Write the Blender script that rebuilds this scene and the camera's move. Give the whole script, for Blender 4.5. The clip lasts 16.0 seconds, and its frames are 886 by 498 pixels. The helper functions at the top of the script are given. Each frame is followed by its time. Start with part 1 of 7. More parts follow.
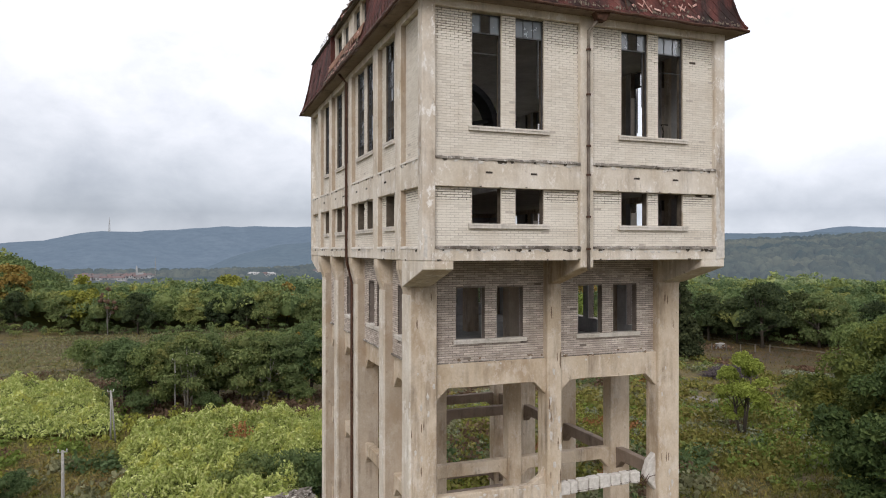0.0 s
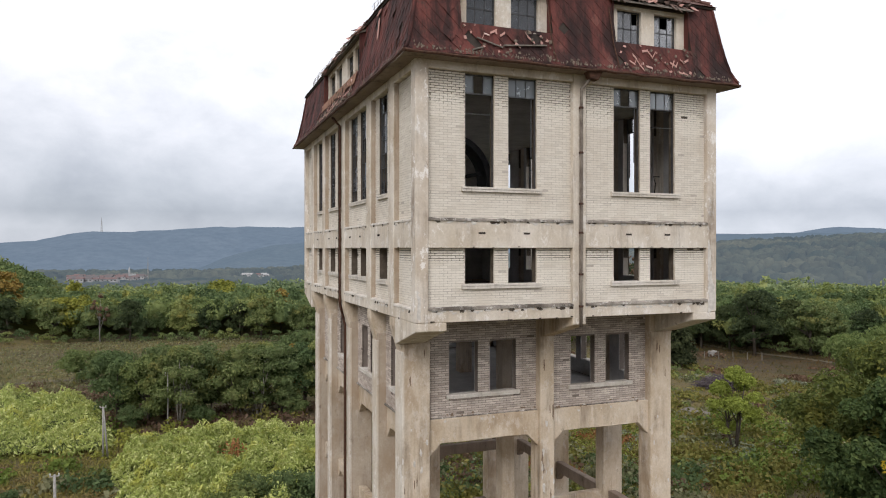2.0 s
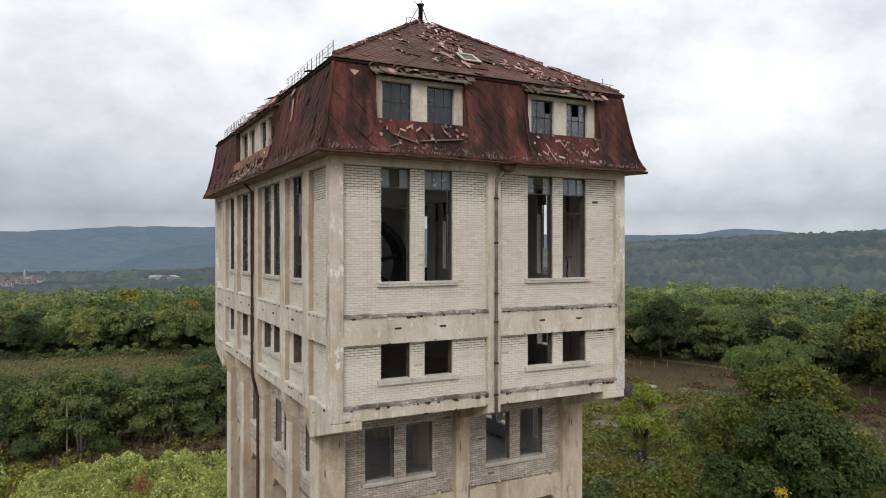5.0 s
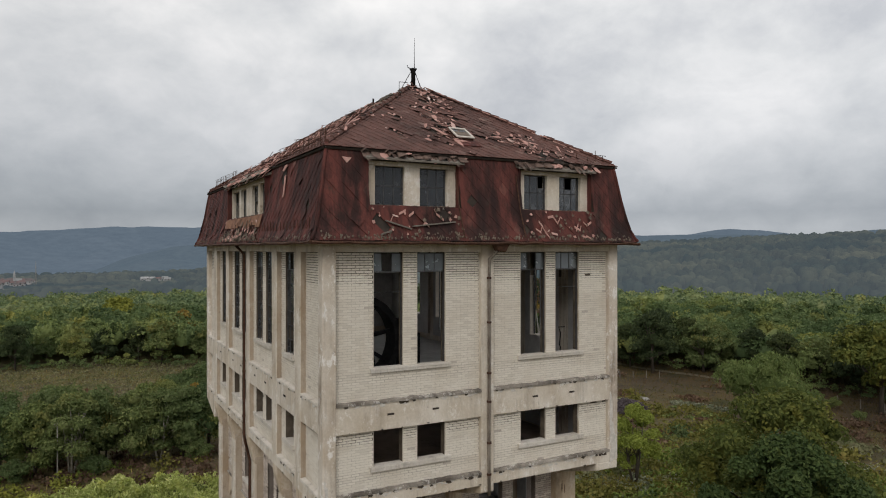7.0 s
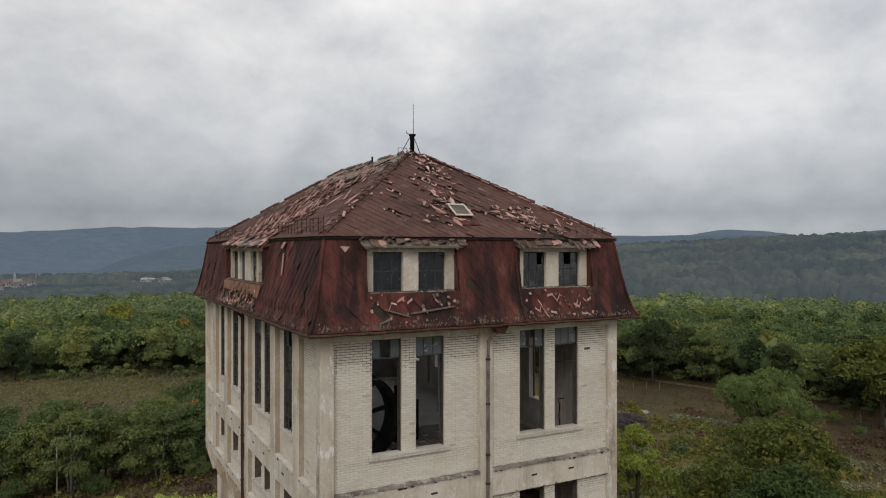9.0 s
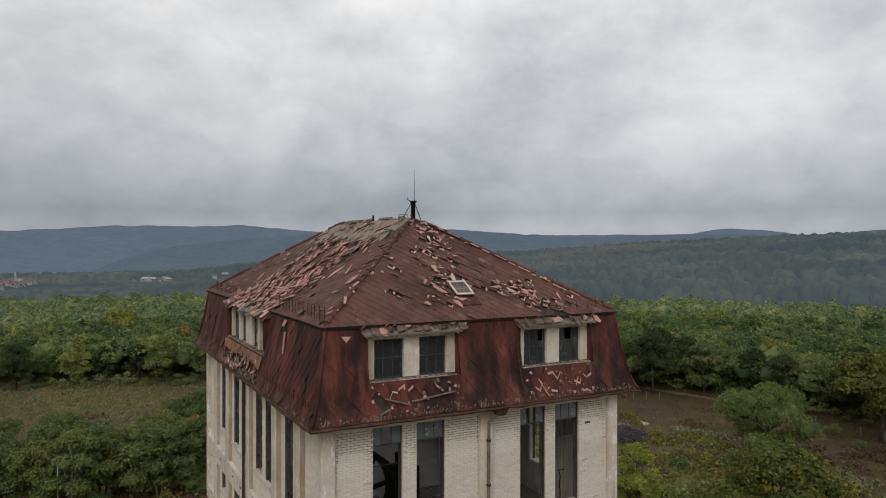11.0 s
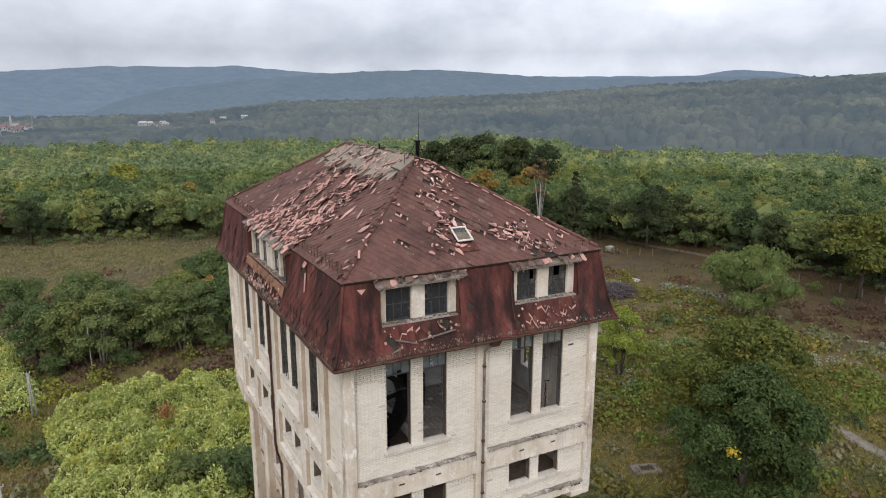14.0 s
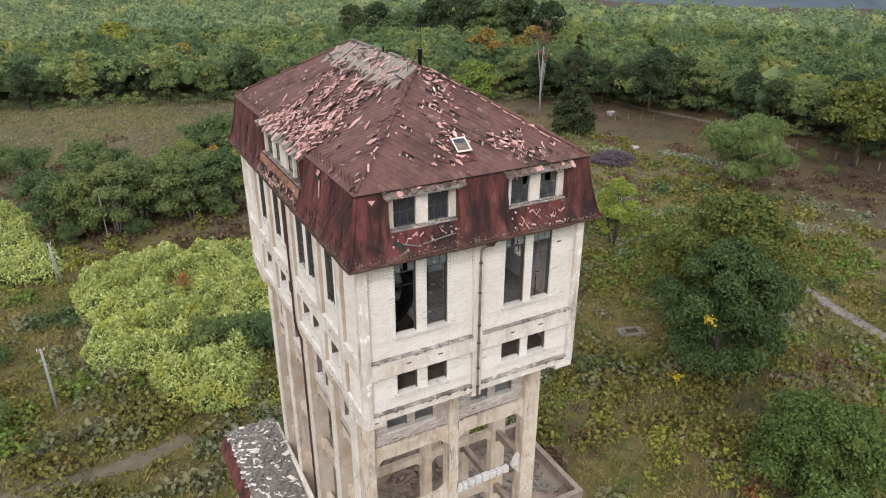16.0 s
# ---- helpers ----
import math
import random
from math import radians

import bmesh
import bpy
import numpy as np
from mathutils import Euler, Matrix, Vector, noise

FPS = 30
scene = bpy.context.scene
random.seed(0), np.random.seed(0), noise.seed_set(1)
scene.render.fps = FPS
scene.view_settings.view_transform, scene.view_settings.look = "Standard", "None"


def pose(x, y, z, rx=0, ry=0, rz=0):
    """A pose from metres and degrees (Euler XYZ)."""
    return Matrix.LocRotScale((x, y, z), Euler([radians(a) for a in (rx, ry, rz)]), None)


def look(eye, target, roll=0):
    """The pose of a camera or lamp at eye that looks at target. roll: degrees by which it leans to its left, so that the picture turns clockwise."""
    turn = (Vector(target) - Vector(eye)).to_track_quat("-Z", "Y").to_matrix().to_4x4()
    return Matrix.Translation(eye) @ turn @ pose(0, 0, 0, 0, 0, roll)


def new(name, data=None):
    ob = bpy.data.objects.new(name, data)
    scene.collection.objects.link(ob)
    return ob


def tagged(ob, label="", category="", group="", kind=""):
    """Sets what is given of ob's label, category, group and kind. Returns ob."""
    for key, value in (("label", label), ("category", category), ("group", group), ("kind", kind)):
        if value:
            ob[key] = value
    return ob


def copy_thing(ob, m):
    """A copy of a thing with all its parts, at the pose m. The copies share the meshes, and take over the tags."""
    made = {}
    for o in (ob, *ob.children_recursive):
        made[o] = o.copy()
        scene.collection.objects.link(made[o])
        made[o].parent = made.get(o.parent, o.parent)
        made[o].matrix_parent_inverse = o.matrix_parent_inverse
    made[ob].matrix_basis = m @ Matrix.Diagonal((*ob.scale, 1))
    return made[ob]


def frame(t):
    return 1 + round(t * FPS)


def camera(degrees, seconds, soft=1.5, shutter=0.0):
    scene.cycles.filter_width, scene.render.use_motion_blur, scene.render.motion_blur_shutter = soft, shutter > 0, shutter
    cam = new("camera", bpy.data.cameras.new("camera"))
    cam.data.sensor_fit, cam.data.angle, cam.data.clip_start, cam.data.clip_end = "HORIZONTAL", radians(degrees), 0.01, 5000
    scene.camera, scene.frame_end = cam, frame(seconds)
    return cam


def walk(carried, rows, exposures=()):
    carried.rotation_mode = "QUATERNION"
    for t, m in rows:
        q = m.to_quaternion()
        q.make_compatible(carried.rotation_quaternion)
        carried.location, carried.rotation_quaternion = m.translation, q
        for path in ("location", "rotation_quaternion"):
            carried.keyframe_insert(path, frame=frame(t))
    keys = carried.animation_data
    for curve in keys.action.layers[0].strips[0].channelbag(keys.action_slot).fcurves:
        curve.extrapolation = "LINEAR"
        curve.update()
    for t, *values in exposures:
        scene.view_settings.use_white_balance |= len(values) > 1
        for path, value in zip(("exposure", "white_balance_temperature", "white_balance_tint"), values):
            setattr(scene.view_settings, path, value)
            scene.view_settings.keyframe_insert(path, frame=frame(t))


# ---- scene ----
cam = camera(65.4, 16.0, soft=1.05)
METRES, EYE, TURN = 20.0, 22.4, -20.3
START = pose(-6.28, -18.65, EYE, 0, 0, TURN)
ROWS = [
    (0.0, 0.0, 0.0, 0.0, -0.0, 0.0, -0.0),
    (0.5, -0.0019, -0.0017, 0.0214, 0.02, 0.01, 0.0),
    (1.0, -0.0021, -0.0038, 0.0447, 0.0, 0.01, -0.0),
    (1.5, -0.001, -0.0042, 0.0673, -0.14, 0.01, -0.0),
    (2.0, 0.0009, -0.0031, 0.0893, -0.52, 0.01, -0.01),
    (2.5, 0.0027, -0.0017, 0.1108, -1.46, 0.01, -0.02),
    (3.0, 0.0041, -0.0005, 0.1319, -2.85, 0.01, -0.02),
    (3.5, 0.0051, 0.0014, 0.1544, -4.21, 0.02, -0.03),
    (4.0, 0.0045, 0.0019, 0.1771, -5.49, 0.02, -0.02),
    (4.5, 0.0043, 0.0017, 0.2021, -6.72, 0.02, -0.04),
    (7.0, 0.0045, 0.0042, 0.3552, -7.91, 0.02, 0.01),
    (7.5, 0.0046, 0.0051, 0.3869, -7.9, 0.02, 0.01),
    (8.0, 0.0054, 0.0068, 0.4185, -7.89, 0.02, -0.0),
    (8.5, 0.0063, 0.0074, 0.4503, -7.89, 0.01, -0.0),
    (9.0, 0.0074, 0.0085, 0.4827, -7.89, 0.02, -0.01),
    (9.5, 0.0074, 0.0103, 0.5161, -7.88, 0.02, -0.03),
    (10.0, 0.0076, 0.0098, 0.5489, -7.87, 0.01, -0.05),
    (12.3, 0.0019, -0.0152, 0.6976, -7.81, -1.41, -0.13),
    (12.5, 0.0013, -0.0213, 0.7105, -7.8, -2.26, -0.14),
    (13.0, -0.0025, -0.0412, 0.7425, -7.79, -5.92, -0.13),
    (13.5, -0.0065, -0.0666, 0.7746, -7.76, -9.47, -0.12),
    (14.0, -0.0107, -0.0938, 0.8064, -7.77, -13.05, -0.11),
    (14.5, -0.0156, -0.1194, 0.8397, -7.76, -16.38, -0.1),
    (15.0, -0.0187, -0.1445, 0.8716, -7.74, -19.28, -0.11),
    (15.5, -0.0222, -0.1704, 0.9038, -7.73, -22.1, -0.12),
    (16.0, -0.026, -0.1919, 0.9366, -7.74, -24.8, -0.09),
]
EXPOSURES = [(0.0, 0.02, 6350, 13), (3.0, 0.0, 6350, 13), (4.5, -0.14, 6380, 11), (7.0, -0.60, 6550, 10), (10.2, -0.69, 6550, 10), (12.5, -0.66, 6450, 11), (13.5, -0.14, 6400, 13), (14.5, 0.24, 6200, 13), (16.0, 0.45, 6060, 14)]
walk(cam, [(t, START @ pose(METRES * x, METRES * y, METRES * z, 90 + pitch, roll, yaw)) for t, x, y, z, yaw, pitch, roll in ROWS], EXPOSURES)

# ---- light: an overcast sky, brighter towards the right, and a weak wide sun behind the cloud ----
def sky_world():
    w = bpy.data.worlds.new("overcast")
    scene.world = w
    w.use_nodes = True
    nt = w.node_tree
    nt.nodes.clear()
    N, L = nt.nodes.new, nt.links.new
    out, bg = N("ShaderNodeOutputWorld"), N("ShaderNodeBackground")
    tc, sep = N("ShaderNodeTexCoord"), N("ShaderNodeSeparateXYZ")
    L(tc.outputs["Generated"], sep.inputs[0])
    # soft cloud masses, flattened a little
    zc = N("ShaderNodeMath"); zc.operation = "MAXIMUM"; zc.inputs[1].default_value = 0.0
    L(sep.outputs[2], zc.inputs[0])
    comb = N("ShaderNodeMapping")
    comb.inputs["Scale"].default_value = (1.0, 1.0, 1.55)
    comb.inputs["Location"].default_value = (3.1, 1.7, 0.4)
    L(tc.outputs["Generated"], comb.inputs[0])
    big, small = N("ShaderNodeTexNoise"), N("ShaderNodeTexNoise")
    big.inputs["Scale"].default_value, big.inputs["Detail"].default_value, big.inputs["Roughness"].default_value = 2.9, 9.0, 0.5
    big.inputs["Distortion"].default_value = 0.12
    small.inputs["Scale"].default_value, small.inputs["Detail"].default_value = 8.5, 9.0
    small.inputs["Distortion"].default_value = 0.2
    small.inputs["Roughness"].default_value = 0.6
    L(comb.outputs[0], big.inputs["Vector"]); L(comb.outputs[0], small.inputs["Vector"])
    mixn = N("ShaderNodeMix"); mixn.data_type = "FLOAT"; mixn.inputs[0].default_value = 0.36
    L(big.outputs[0], mixn.inputs[2]); L(small.outputs[0], mixn.inputs[3])
    ramp = N("ShaderNodeValToRGB")
    e = ramp.color_ramp.elements
    e[0].position, e[0].color = 0.36, (0.58, 0.605, 0.65, 1)
    e[1].position, e[1].color = 0.61, (0.97, 0.975, 0.99, 1)
    mid = e.new(0.49); mid.color = (0.78, 0.80, 0.825, 1)
    L(mixn.outputs[0], ramp.inputs[0])
    # the deck is lighter overhead and grey-blue low down
    grad = N("ShaderNodeValToRGB")
    g = grad.color_ramp.elements
    g[0].position, g[0].color = 0.028, (0.68, 0.71, 0.75, 1)
    g[1].position, g[1].color = 0.32, (1.24, 1.22, 1.19, 1)
    gm = g.new(0.085); gm.color = (0.70, 0.72, 0.75, 1)
    gl = g.new(0.05); gl.color = (0.55, 0.58, 0.625, 1)
    gn = g.new(0.16); gn.color = (0.98, 0.98, 0.985, 1)
    L(zc.outputs[0], grad.inputs[0])
    mul = N("ShaderNodeMix"); mul.data_type = "RGBA"; mul.blend_type = "MULTIPLY"; mul.inputs[0].default_value = 1.0
    L(ramp.outputs[0], mul.inputs[6]); L(grad.outputs[0], mul.inputs[7])
    # brighter side of the sky
    dotn = N("ShaderNodeVectorMath"); dotn.operation = "DOT_PRODUCT"
    dotn.inputs[1].default_value = (0.75, 0.30, 0.55)
    L(tc.outputs["Generated"], dotn.inputs[0])
    mr = N("ShaderNodeMapRange")
    mr.inputs[1].default_value, mr.inputs[2].default_value, mr.inputs[3].default_value, mr.inputs[4].default_value = -0.2, 1.0, 0.86, 1.35
    L(dotn.outputs["Value"], mr.inputs[0])
    sc = N("ShaderNodeVectorMath"); sc.operation = "SCALE"
    L(mul.outputs[2], sc.inputs[0]); L(mr.outputs[0], sc.inputs["Scale"])
    sky = N("ShaderNodeTexSky")
    sky.sky_type, sky.sun_disc = "NISHITA", False
    sky.sun_elevation, sky.sun_rotation = radians(48), radians(SUN_TURN)
    skys = N("ShaderNodeVectorMath"); skys.operation = "SCALE"; skys.inputs["Scale"].default_value = 0.012
    L(sky.outputs[0], skys.inputs[0])
    addn = N("ShaderNodeVectorMath"); addn.operation = "ADD"
    L(sc.outputs[0], addn.inputs[0]); L(skys.outputs[0], addn.inputs[1])
    L(addn.outputs[0], bg.inputs[0])
    bg.inputs[1].default_value = SKY_STRENGTH
    L(bg.outputs[0], out.inputs[0])


SUN_TURN = 160.0
SKY_STRENGTH = 0.95
sky_world()
sun_data = bpy.data.lights.new("sun", "SUN")
sun_data.energy, sun_data.angle, sun_data.color = 1.75, radians(30), (1.0, 0.96, 0.9)
sun = new("sun", sun_data)
sun.matrix_world = look((0, 0, 0), (0.58, 0.72, -0.68))

# ---- materials ----
class Mat:
    """A small builder for node materials in object space."""

    def __init__(self, name, rough=0.85, metal=0.0):
        self.m = bpy.data.materials.new(name)
        self.m.use_nodes = True
        self.nt = self.m.node_tree
        self.b = self.nt.nodes["Principled BSDF"]
        self.b.inputs["Roughness"].default_value = rough
        self.b.inputs["Metallic"].default_value = metal
        self.b.inputs["Specular IOR Level"].default_value = 0.3
        self.tc = self.N("ShaderNodeTexCoord")
        self.col = None

    def N(self, kind):
        return self.nt.nodes.new(kind)

    def L(self, a, b):
        self.nt.links.new(a, b)

    def coords(self, scale=(1, 1, 1)):
        mp = self.N("ShaderNodeMapping")
        mp.inputs["Scale"].default_value = scale
        self.L(self.tc.outputs["Object"], mp.inputs[0])
        return mp.outputs[0]

    def noise(self, scale, detail=5.0, rough=0.6, stretch=(1, 1, 1), distort=0.0):
        n = self.N("ShaderNodeTexNoise")
        n.inputs["Scale"].default_value, n.inputs["Detail"].default_value = scale, detail
        n.inputs["Roughness"].default_value, n.inputs["Distortion"].default_value = rough, distort
        self.L(self.coords(stretch), n.inputs["Vector"])
        return n.outputs[0]

    def ramp(self, src, stops):
        r = self.N("ShaderNodeValToRGB")
        e = r.color_ramp.elements
        while len(e) < len(stops):
            e.new(0.5)
        for el, (p, c) in zip(e, stops):
            el.position = p
            el.color = (*c, 1) if isinstance(c, tuple) else (c, c, c, 1)
        self.L(src, r.inputs[0])
        return r.outputs[0]

    def mix(self, fac, a, b, mode="MIX"):
        x = self.N("ShaderNodeMix")
        x.data_type, x.blend_type = "RGBA", mode
        for sock, val in ((x.inputs[0], fac), (x.inputs[6], a), (x.inputs[7], b)):
            if isinstance(val, (int, float)):
                sock.default_value = val
            elif isinstance(val, tuple):
                sock.default_value = (*val, 1)
            else:
                self.L(val, sock)
        return x.outputs[2]

    def dry_side(self, x0=12.0, x1=45.0):
        """1 where the meadow is drier and browner, east of the tower."""
        sep, mr = self.N("ShaderNodeSeparateXYZ"), self.N("ShaderNodeMapRange")
        self.L(self.tc.outputs["Object"], sep.inputs[0])
        mr.inputs[1].default_value, mr.inputs[2].default_value = x0, x1
        self.L(sep.outputs[0], mr.inputs[0])
        return mr.outputs[0]

    def island(self):
        return self.N("ShaderNodeNewGeometry").outputs["Random Per Island"]

    def obrandom(self):
        return self.N("ShaderNodeObjectInfo").outputs["Random"]

    def bump(self, src, strength=0.3, dist=0.02):
        b = self.N("ShaderNodeBump")
        b.inputs["Strength"].default_value, b.inputs["Distance"].default_value = strength, dist
        self.L(src, b.inputs["Height"])
        self.L(b.outputs[0], self.b.inputs["Normal"])

    def done(self, col):
        if isinstance(col, tuple):
            self.b.inputs["Base Color"].default_value = (*col, 1)
        else:
            self.L(col, self.b.inputs["Base Color"])
        return self.m


def concrete_mat(name, pale, tan, dirt, dirt_amount=0.5, white=0.0, rusty=0.0):
    k = Mat(name, 0.9)
    c = k.ramp(k.noise(0.6, 8, 0.65), [(0.36, tan), (0.60, pale)])
    fine = k.noise(16, 8, 0.75)
    c = k.mix(0.5, c, k.ramp(fine, [(0.3, 0.6), (0.7, 1.0)]), "MULTIPLY")
    if rusty:
        c = k.mix(k.ramp(k.noise(0.9, 8, 0.7, (1, 1, 0.45)), [(0.48, 0.0), (0.64, rusty)]), c, (0.34, 0.235, 0.14))
    if white:
        w = k.ramp(k.noise(2.3, 10, 0.8, (1, 1, 0.6)), [(0.545, 0.0), (0.575, white)])
        c = k.mix(w, c, (0.80, 0.765, 0.72))
    streak = k.ramp(k.noise(3.2, 6, 0.7, (1, 1, 0.07)), [(0.46, 0.0), (0.64, 1.0)])
    patch = k.ramp(k.noise(0.9, 6, 0.7, (1, 1, 0.6)), [(0.44, 0.0), (0.62, dirt_amount)])
    c = k.mix(k.mix(1.0, streak, patch, "MULTIPLY"), c, dirt)
    spots = k.ramp(k.noise(4.0, 10, 0.8, (1, 1, 0.5)), [(0.60, 0.0), (0.66, 0.7)])
    c = k.mix(spots, c, dirt)
    k.bump(fine, 0.4, 0.02)
    return k.done(c)


def brick_mat(name, a, b, stain):
    k = Mat(name, 0.88)
    c = k.ramp(k.island(), [(0.0, a), (0.7, b), (1.0, tuple(0.93 * v for v in a))])
    c = k.mix(0.08, c, k.ramp(k.obrandom(), [(0.0, 0.4), (1.0, 1.0)]), "MULTIPLY")
    c = k.mix(k.ramp(k.noise(0.7, 5, 0.6), [(0.45, 0.0), (0.72, 0.55)]), c, stain)
    c = k.mix(k.ramp(k.noise(1.6, 6, 0.7, (1, 1, 0.2)), [(0.58, 0.0), (0.74, 0.5)]), c, stain)
    f = k.noise(40, 4, 0.6)
    k.bump(f, 0.3, 0.006)
    return k.done(c)


def plain_mat(name, a, b, scale=3.0, rough=0.8, metal=0.0, bump=0.2, stretch=(1, 1, 1)):
    k = Mat(name, rough, metal)
    n = k.noise(scale, 6, 0.65, stretch)
    c = k.ramp(n, [(0.32, a), (0.68, b)])
    c = k.mix(0.35, c, k.ramp(k.noise(scale * 9, 4), [(0.3, 0.55), (0.7, 1.0)]), "MULTIPLY")
    if bump:
        k.bump(n, bump, 0.02)
    return k.done(c)


def tile_mat(name, dark, mid, pale, moss, moss_amount, soot=0.7, specks=0.6, drips=0.0):
    k = Mat(name, 0.8)
    near = tuple(0.86 * a + 0.14 * b for a, b in zip(mid, dark))
    c = k.ramp(k.island(), [(0.0, near), (0.5, mid), (0.9, mid), (1.0, pale)])
    c = k.mix(0.2, c, k.ramp(k.obrandom(), [(0.0, 0.5), (1.0, 1.0)]), "MULTIPLY")
    c = k.mix(k.ramp(k.noise(0.7, 7, 0.65, (1, 1, 0.35), 0.3), [(0.46, 0.0), (0.64, soot)]), c, dark)
    c = k.mix(k.ramp(k.noise(3.4, 7, 0.75, (1, 1, 0.25)), [(0.52, 0.0), (0.68, soot * 0.8)]), c, dark)
    c = k.mix(k.ramp(k.noise(1.9, 8, 0.75), [(0.56, 0.0), (0.66, moss_amount)]), c, moss)
    c = k.mix(k.ramp(k.noise(6.0, 8, 0.8), [(0.62, 0.0), (0.70, specks)]), c, pale)
    if drips:
        c = k.mix(k.ramp(k.noise(1.5, 6, 0.7, (1, 1, 0.12)), [(0.45, 0.0), (0.62, drips)]), c, dark)
    f = k.noise(26, 6, 0.75)
    c = k.mix(0.55, c, k.ramp(f, [(0.3, 0.45), (0.7, 1.0)]), "MULTIPLY")
    k.bump(f, 0.5, 0.015)
    return k.done(c)


def leaf_mat(name, dark, mid, light, accent=None, patch=0.12, through_light=0.3, grain=4.0, gain=1.3, each=1.0, tex=0.45, crowns=0.0, east=None, vary=0.15):
    dark, mid, light = [tuple(gain * v for v in c) for c in (dark, mid, light)]
    accent = accent and tuple(gain * v for v in accent)
    k = Mat(name, 0.72)
    k.b.inputs["Specular IOR Level"].default_value = 0.16
    c = k.ramp(k.island(), [(0.0, tuple(m + each * 0.6 * (a - m) for a, m in zip(dark, mid))), (0.5, mid), (1.0, tuple(m + each * (a - m) for a, m in zip(light, mid)))])
    c = k.mix(k.ramp(k.noise(patch, 3, 0.5), [(0.42, 0.0), (0.62, 0.45)]), c, dark)
    if accent:
        c = k.mix(k.ramp(k.noise(patch * 1.7 + 0.013, 2, 0.5), [(0.54, 0.0), (0.68, 0.7)]), c, accent)
    if crowns:
        # one tint for each crown of a wood
        cell = k.N("ShaderNodeTexVoronoi")
        cell.voronoi_dimensions = "2D"
        cell.inputs["Scale"].default_value = crowns
        k.L(k.coords(), cell.inputs["Vector"])
        sep = k.N("ShaderNodeSeparateColor")
        k.L(cell.outputs["Color"], sep.inputs[0])
        c = k.mix(0.85, c, k.ramp(sep.outputs[0], [(0.0, (0.50, 0.60, 0.66)), (0.35, (0.80, 0.86, 0.90)), (0.75, (1.0, 1.0, 1.0)), (0.93, (1.22, 1.16, 1.0)), (1.0, (1.5, 1.24, 0.85))]), "MULTIPLY")
    c = k.mix(vary, c, k.ramp(k.obrandom(), [(0.0, (0.55, 0.66, 0.72)), (0.5, (0.86, 0.88, 0.86)), (1.0, (1.30, 1.18, 0.95))]), "MULTIPLY")
    if east:
        c = k.mix(k.dry_side(50.0, 130.0), c, k.mix(1.0, c, east, "MULTIPLY"))
    leafy = k.noise(grain, 4, 0.7)
    c = k.mix(tex, c, k.ramp(leafy, [(0.36, 0.4), (0.52, 0.85), (0.66, 1.2)]), "MULTIPLY")
    k.done(c)
    tr = k.N("ShaderNodeBsdfTranslucent")
    k.L(c, tr.inputs[0])
    ms = k.N("ShaderNodeMixShader")
    ms.inputs[0].default_value = through_light
    k.L(k.b.outputs[0], ms.inputs[1]); k.L(tr.outputs[0], ms.inputs[2])
    k.L(ms.outputs[0], k.nt.nodes["Material Output"].inputs[0])
    return k.m


def glass_mat(name, tint=(0.30, 0.34, 0.37)):
    k = Mat(name, 0.12)
    k.b.inputs["Base Color"].default_value = (*tint, 1)
    k.b.inputs["Transmission Weight"].default_value = 0.6
    k.b.inputs["Specular IOR Level"].default_value = 0.6
    k.b.inputs["IOR"].default_value = 1.45
    n = k.noise(2.5, 5)
    r = k.ramp(n, [(0.3, 0.06), (0.7, 0.35)])
    k.L(r, k.b.inputs["Roughness"])
    return k.m


def ground_mat(name):
    k = Mat(name, 0.95)
    big, midn, fine = k.noise(0.035, 6, 0.6), k.noise(0.16, 7, 0.7, (1, 1, 1), 0.5), k.noise(2.2, 6, 0.7)
    c = k.ramp(midn, [(0.30, (0.048, 0.062, 0.018)), (0.44, (0.098, 0.092, 0.025)), (0.54, (0.165, 0.128, 0.046)), (0.62, (0.066, 0.052, 0.032)), (0.72, (0.045, 0.062, 0.018))])
    c = k.mix(k.ramp(big, [(0.44, 0.0), (0.60, 0.7)]), c, k.ramp(k.noise(0.4, 6, 0.7), [(0.35, (0.070, 0.052, 0.036)), (0.6, (0.135, 0.105, 0.072)), (0.72, (0.19, 0.16, 0.12))]))
    c = k.mix(0.6, c, k.ramp(fine, [(0.25, 0.40), (0.7, 1.0)]), "MULTIPLY")
    c = k.mix(k.dry_side(78.0, 120.0), c, k.mix(1.0, c, (0.50, 0.40, 0.38), "MULTIPLY"))
    k.bump(fine, 0.8, 0.25)
    return k.done(c)


def grass_mat(name):
    k = Mat(name, 0.8)
    k.b.inputs["Specular IOR Level"].default_value = 0.15
    c = k.ramp(k.noise(0.11, 6, 0.7, (1, 1, 1), 0.7), [(0.30, (0.070, 0.105, 0.026)), (0.43, (0.150, 0.152, 0.036)), (0.52, (0.245, 0.202, 0.060)), (0.60, (0.195, 0.140, 0.056)), (0.72, (0.095, 0.075, 0.042))])
    c = k.mix(k.ramp(k.noise(0.9, 4, 0.6), [(0.52, 0.0), (0.64, 0.5)]), c, (0.075, 0.110, 0.030))
    c = k.mix(k.dry_side(78.0, 120.0), c, k.mix(1.0, c, (0.48, 0.37, 0.36), "MULTIPLY"))
    c = k.mix(0.6, c, k.ramp(k.island(), [(0.0, 0.5), (0.6, 0.9), (1.0, 1.35)]), "MULTIPLY")
    return k.done(c)


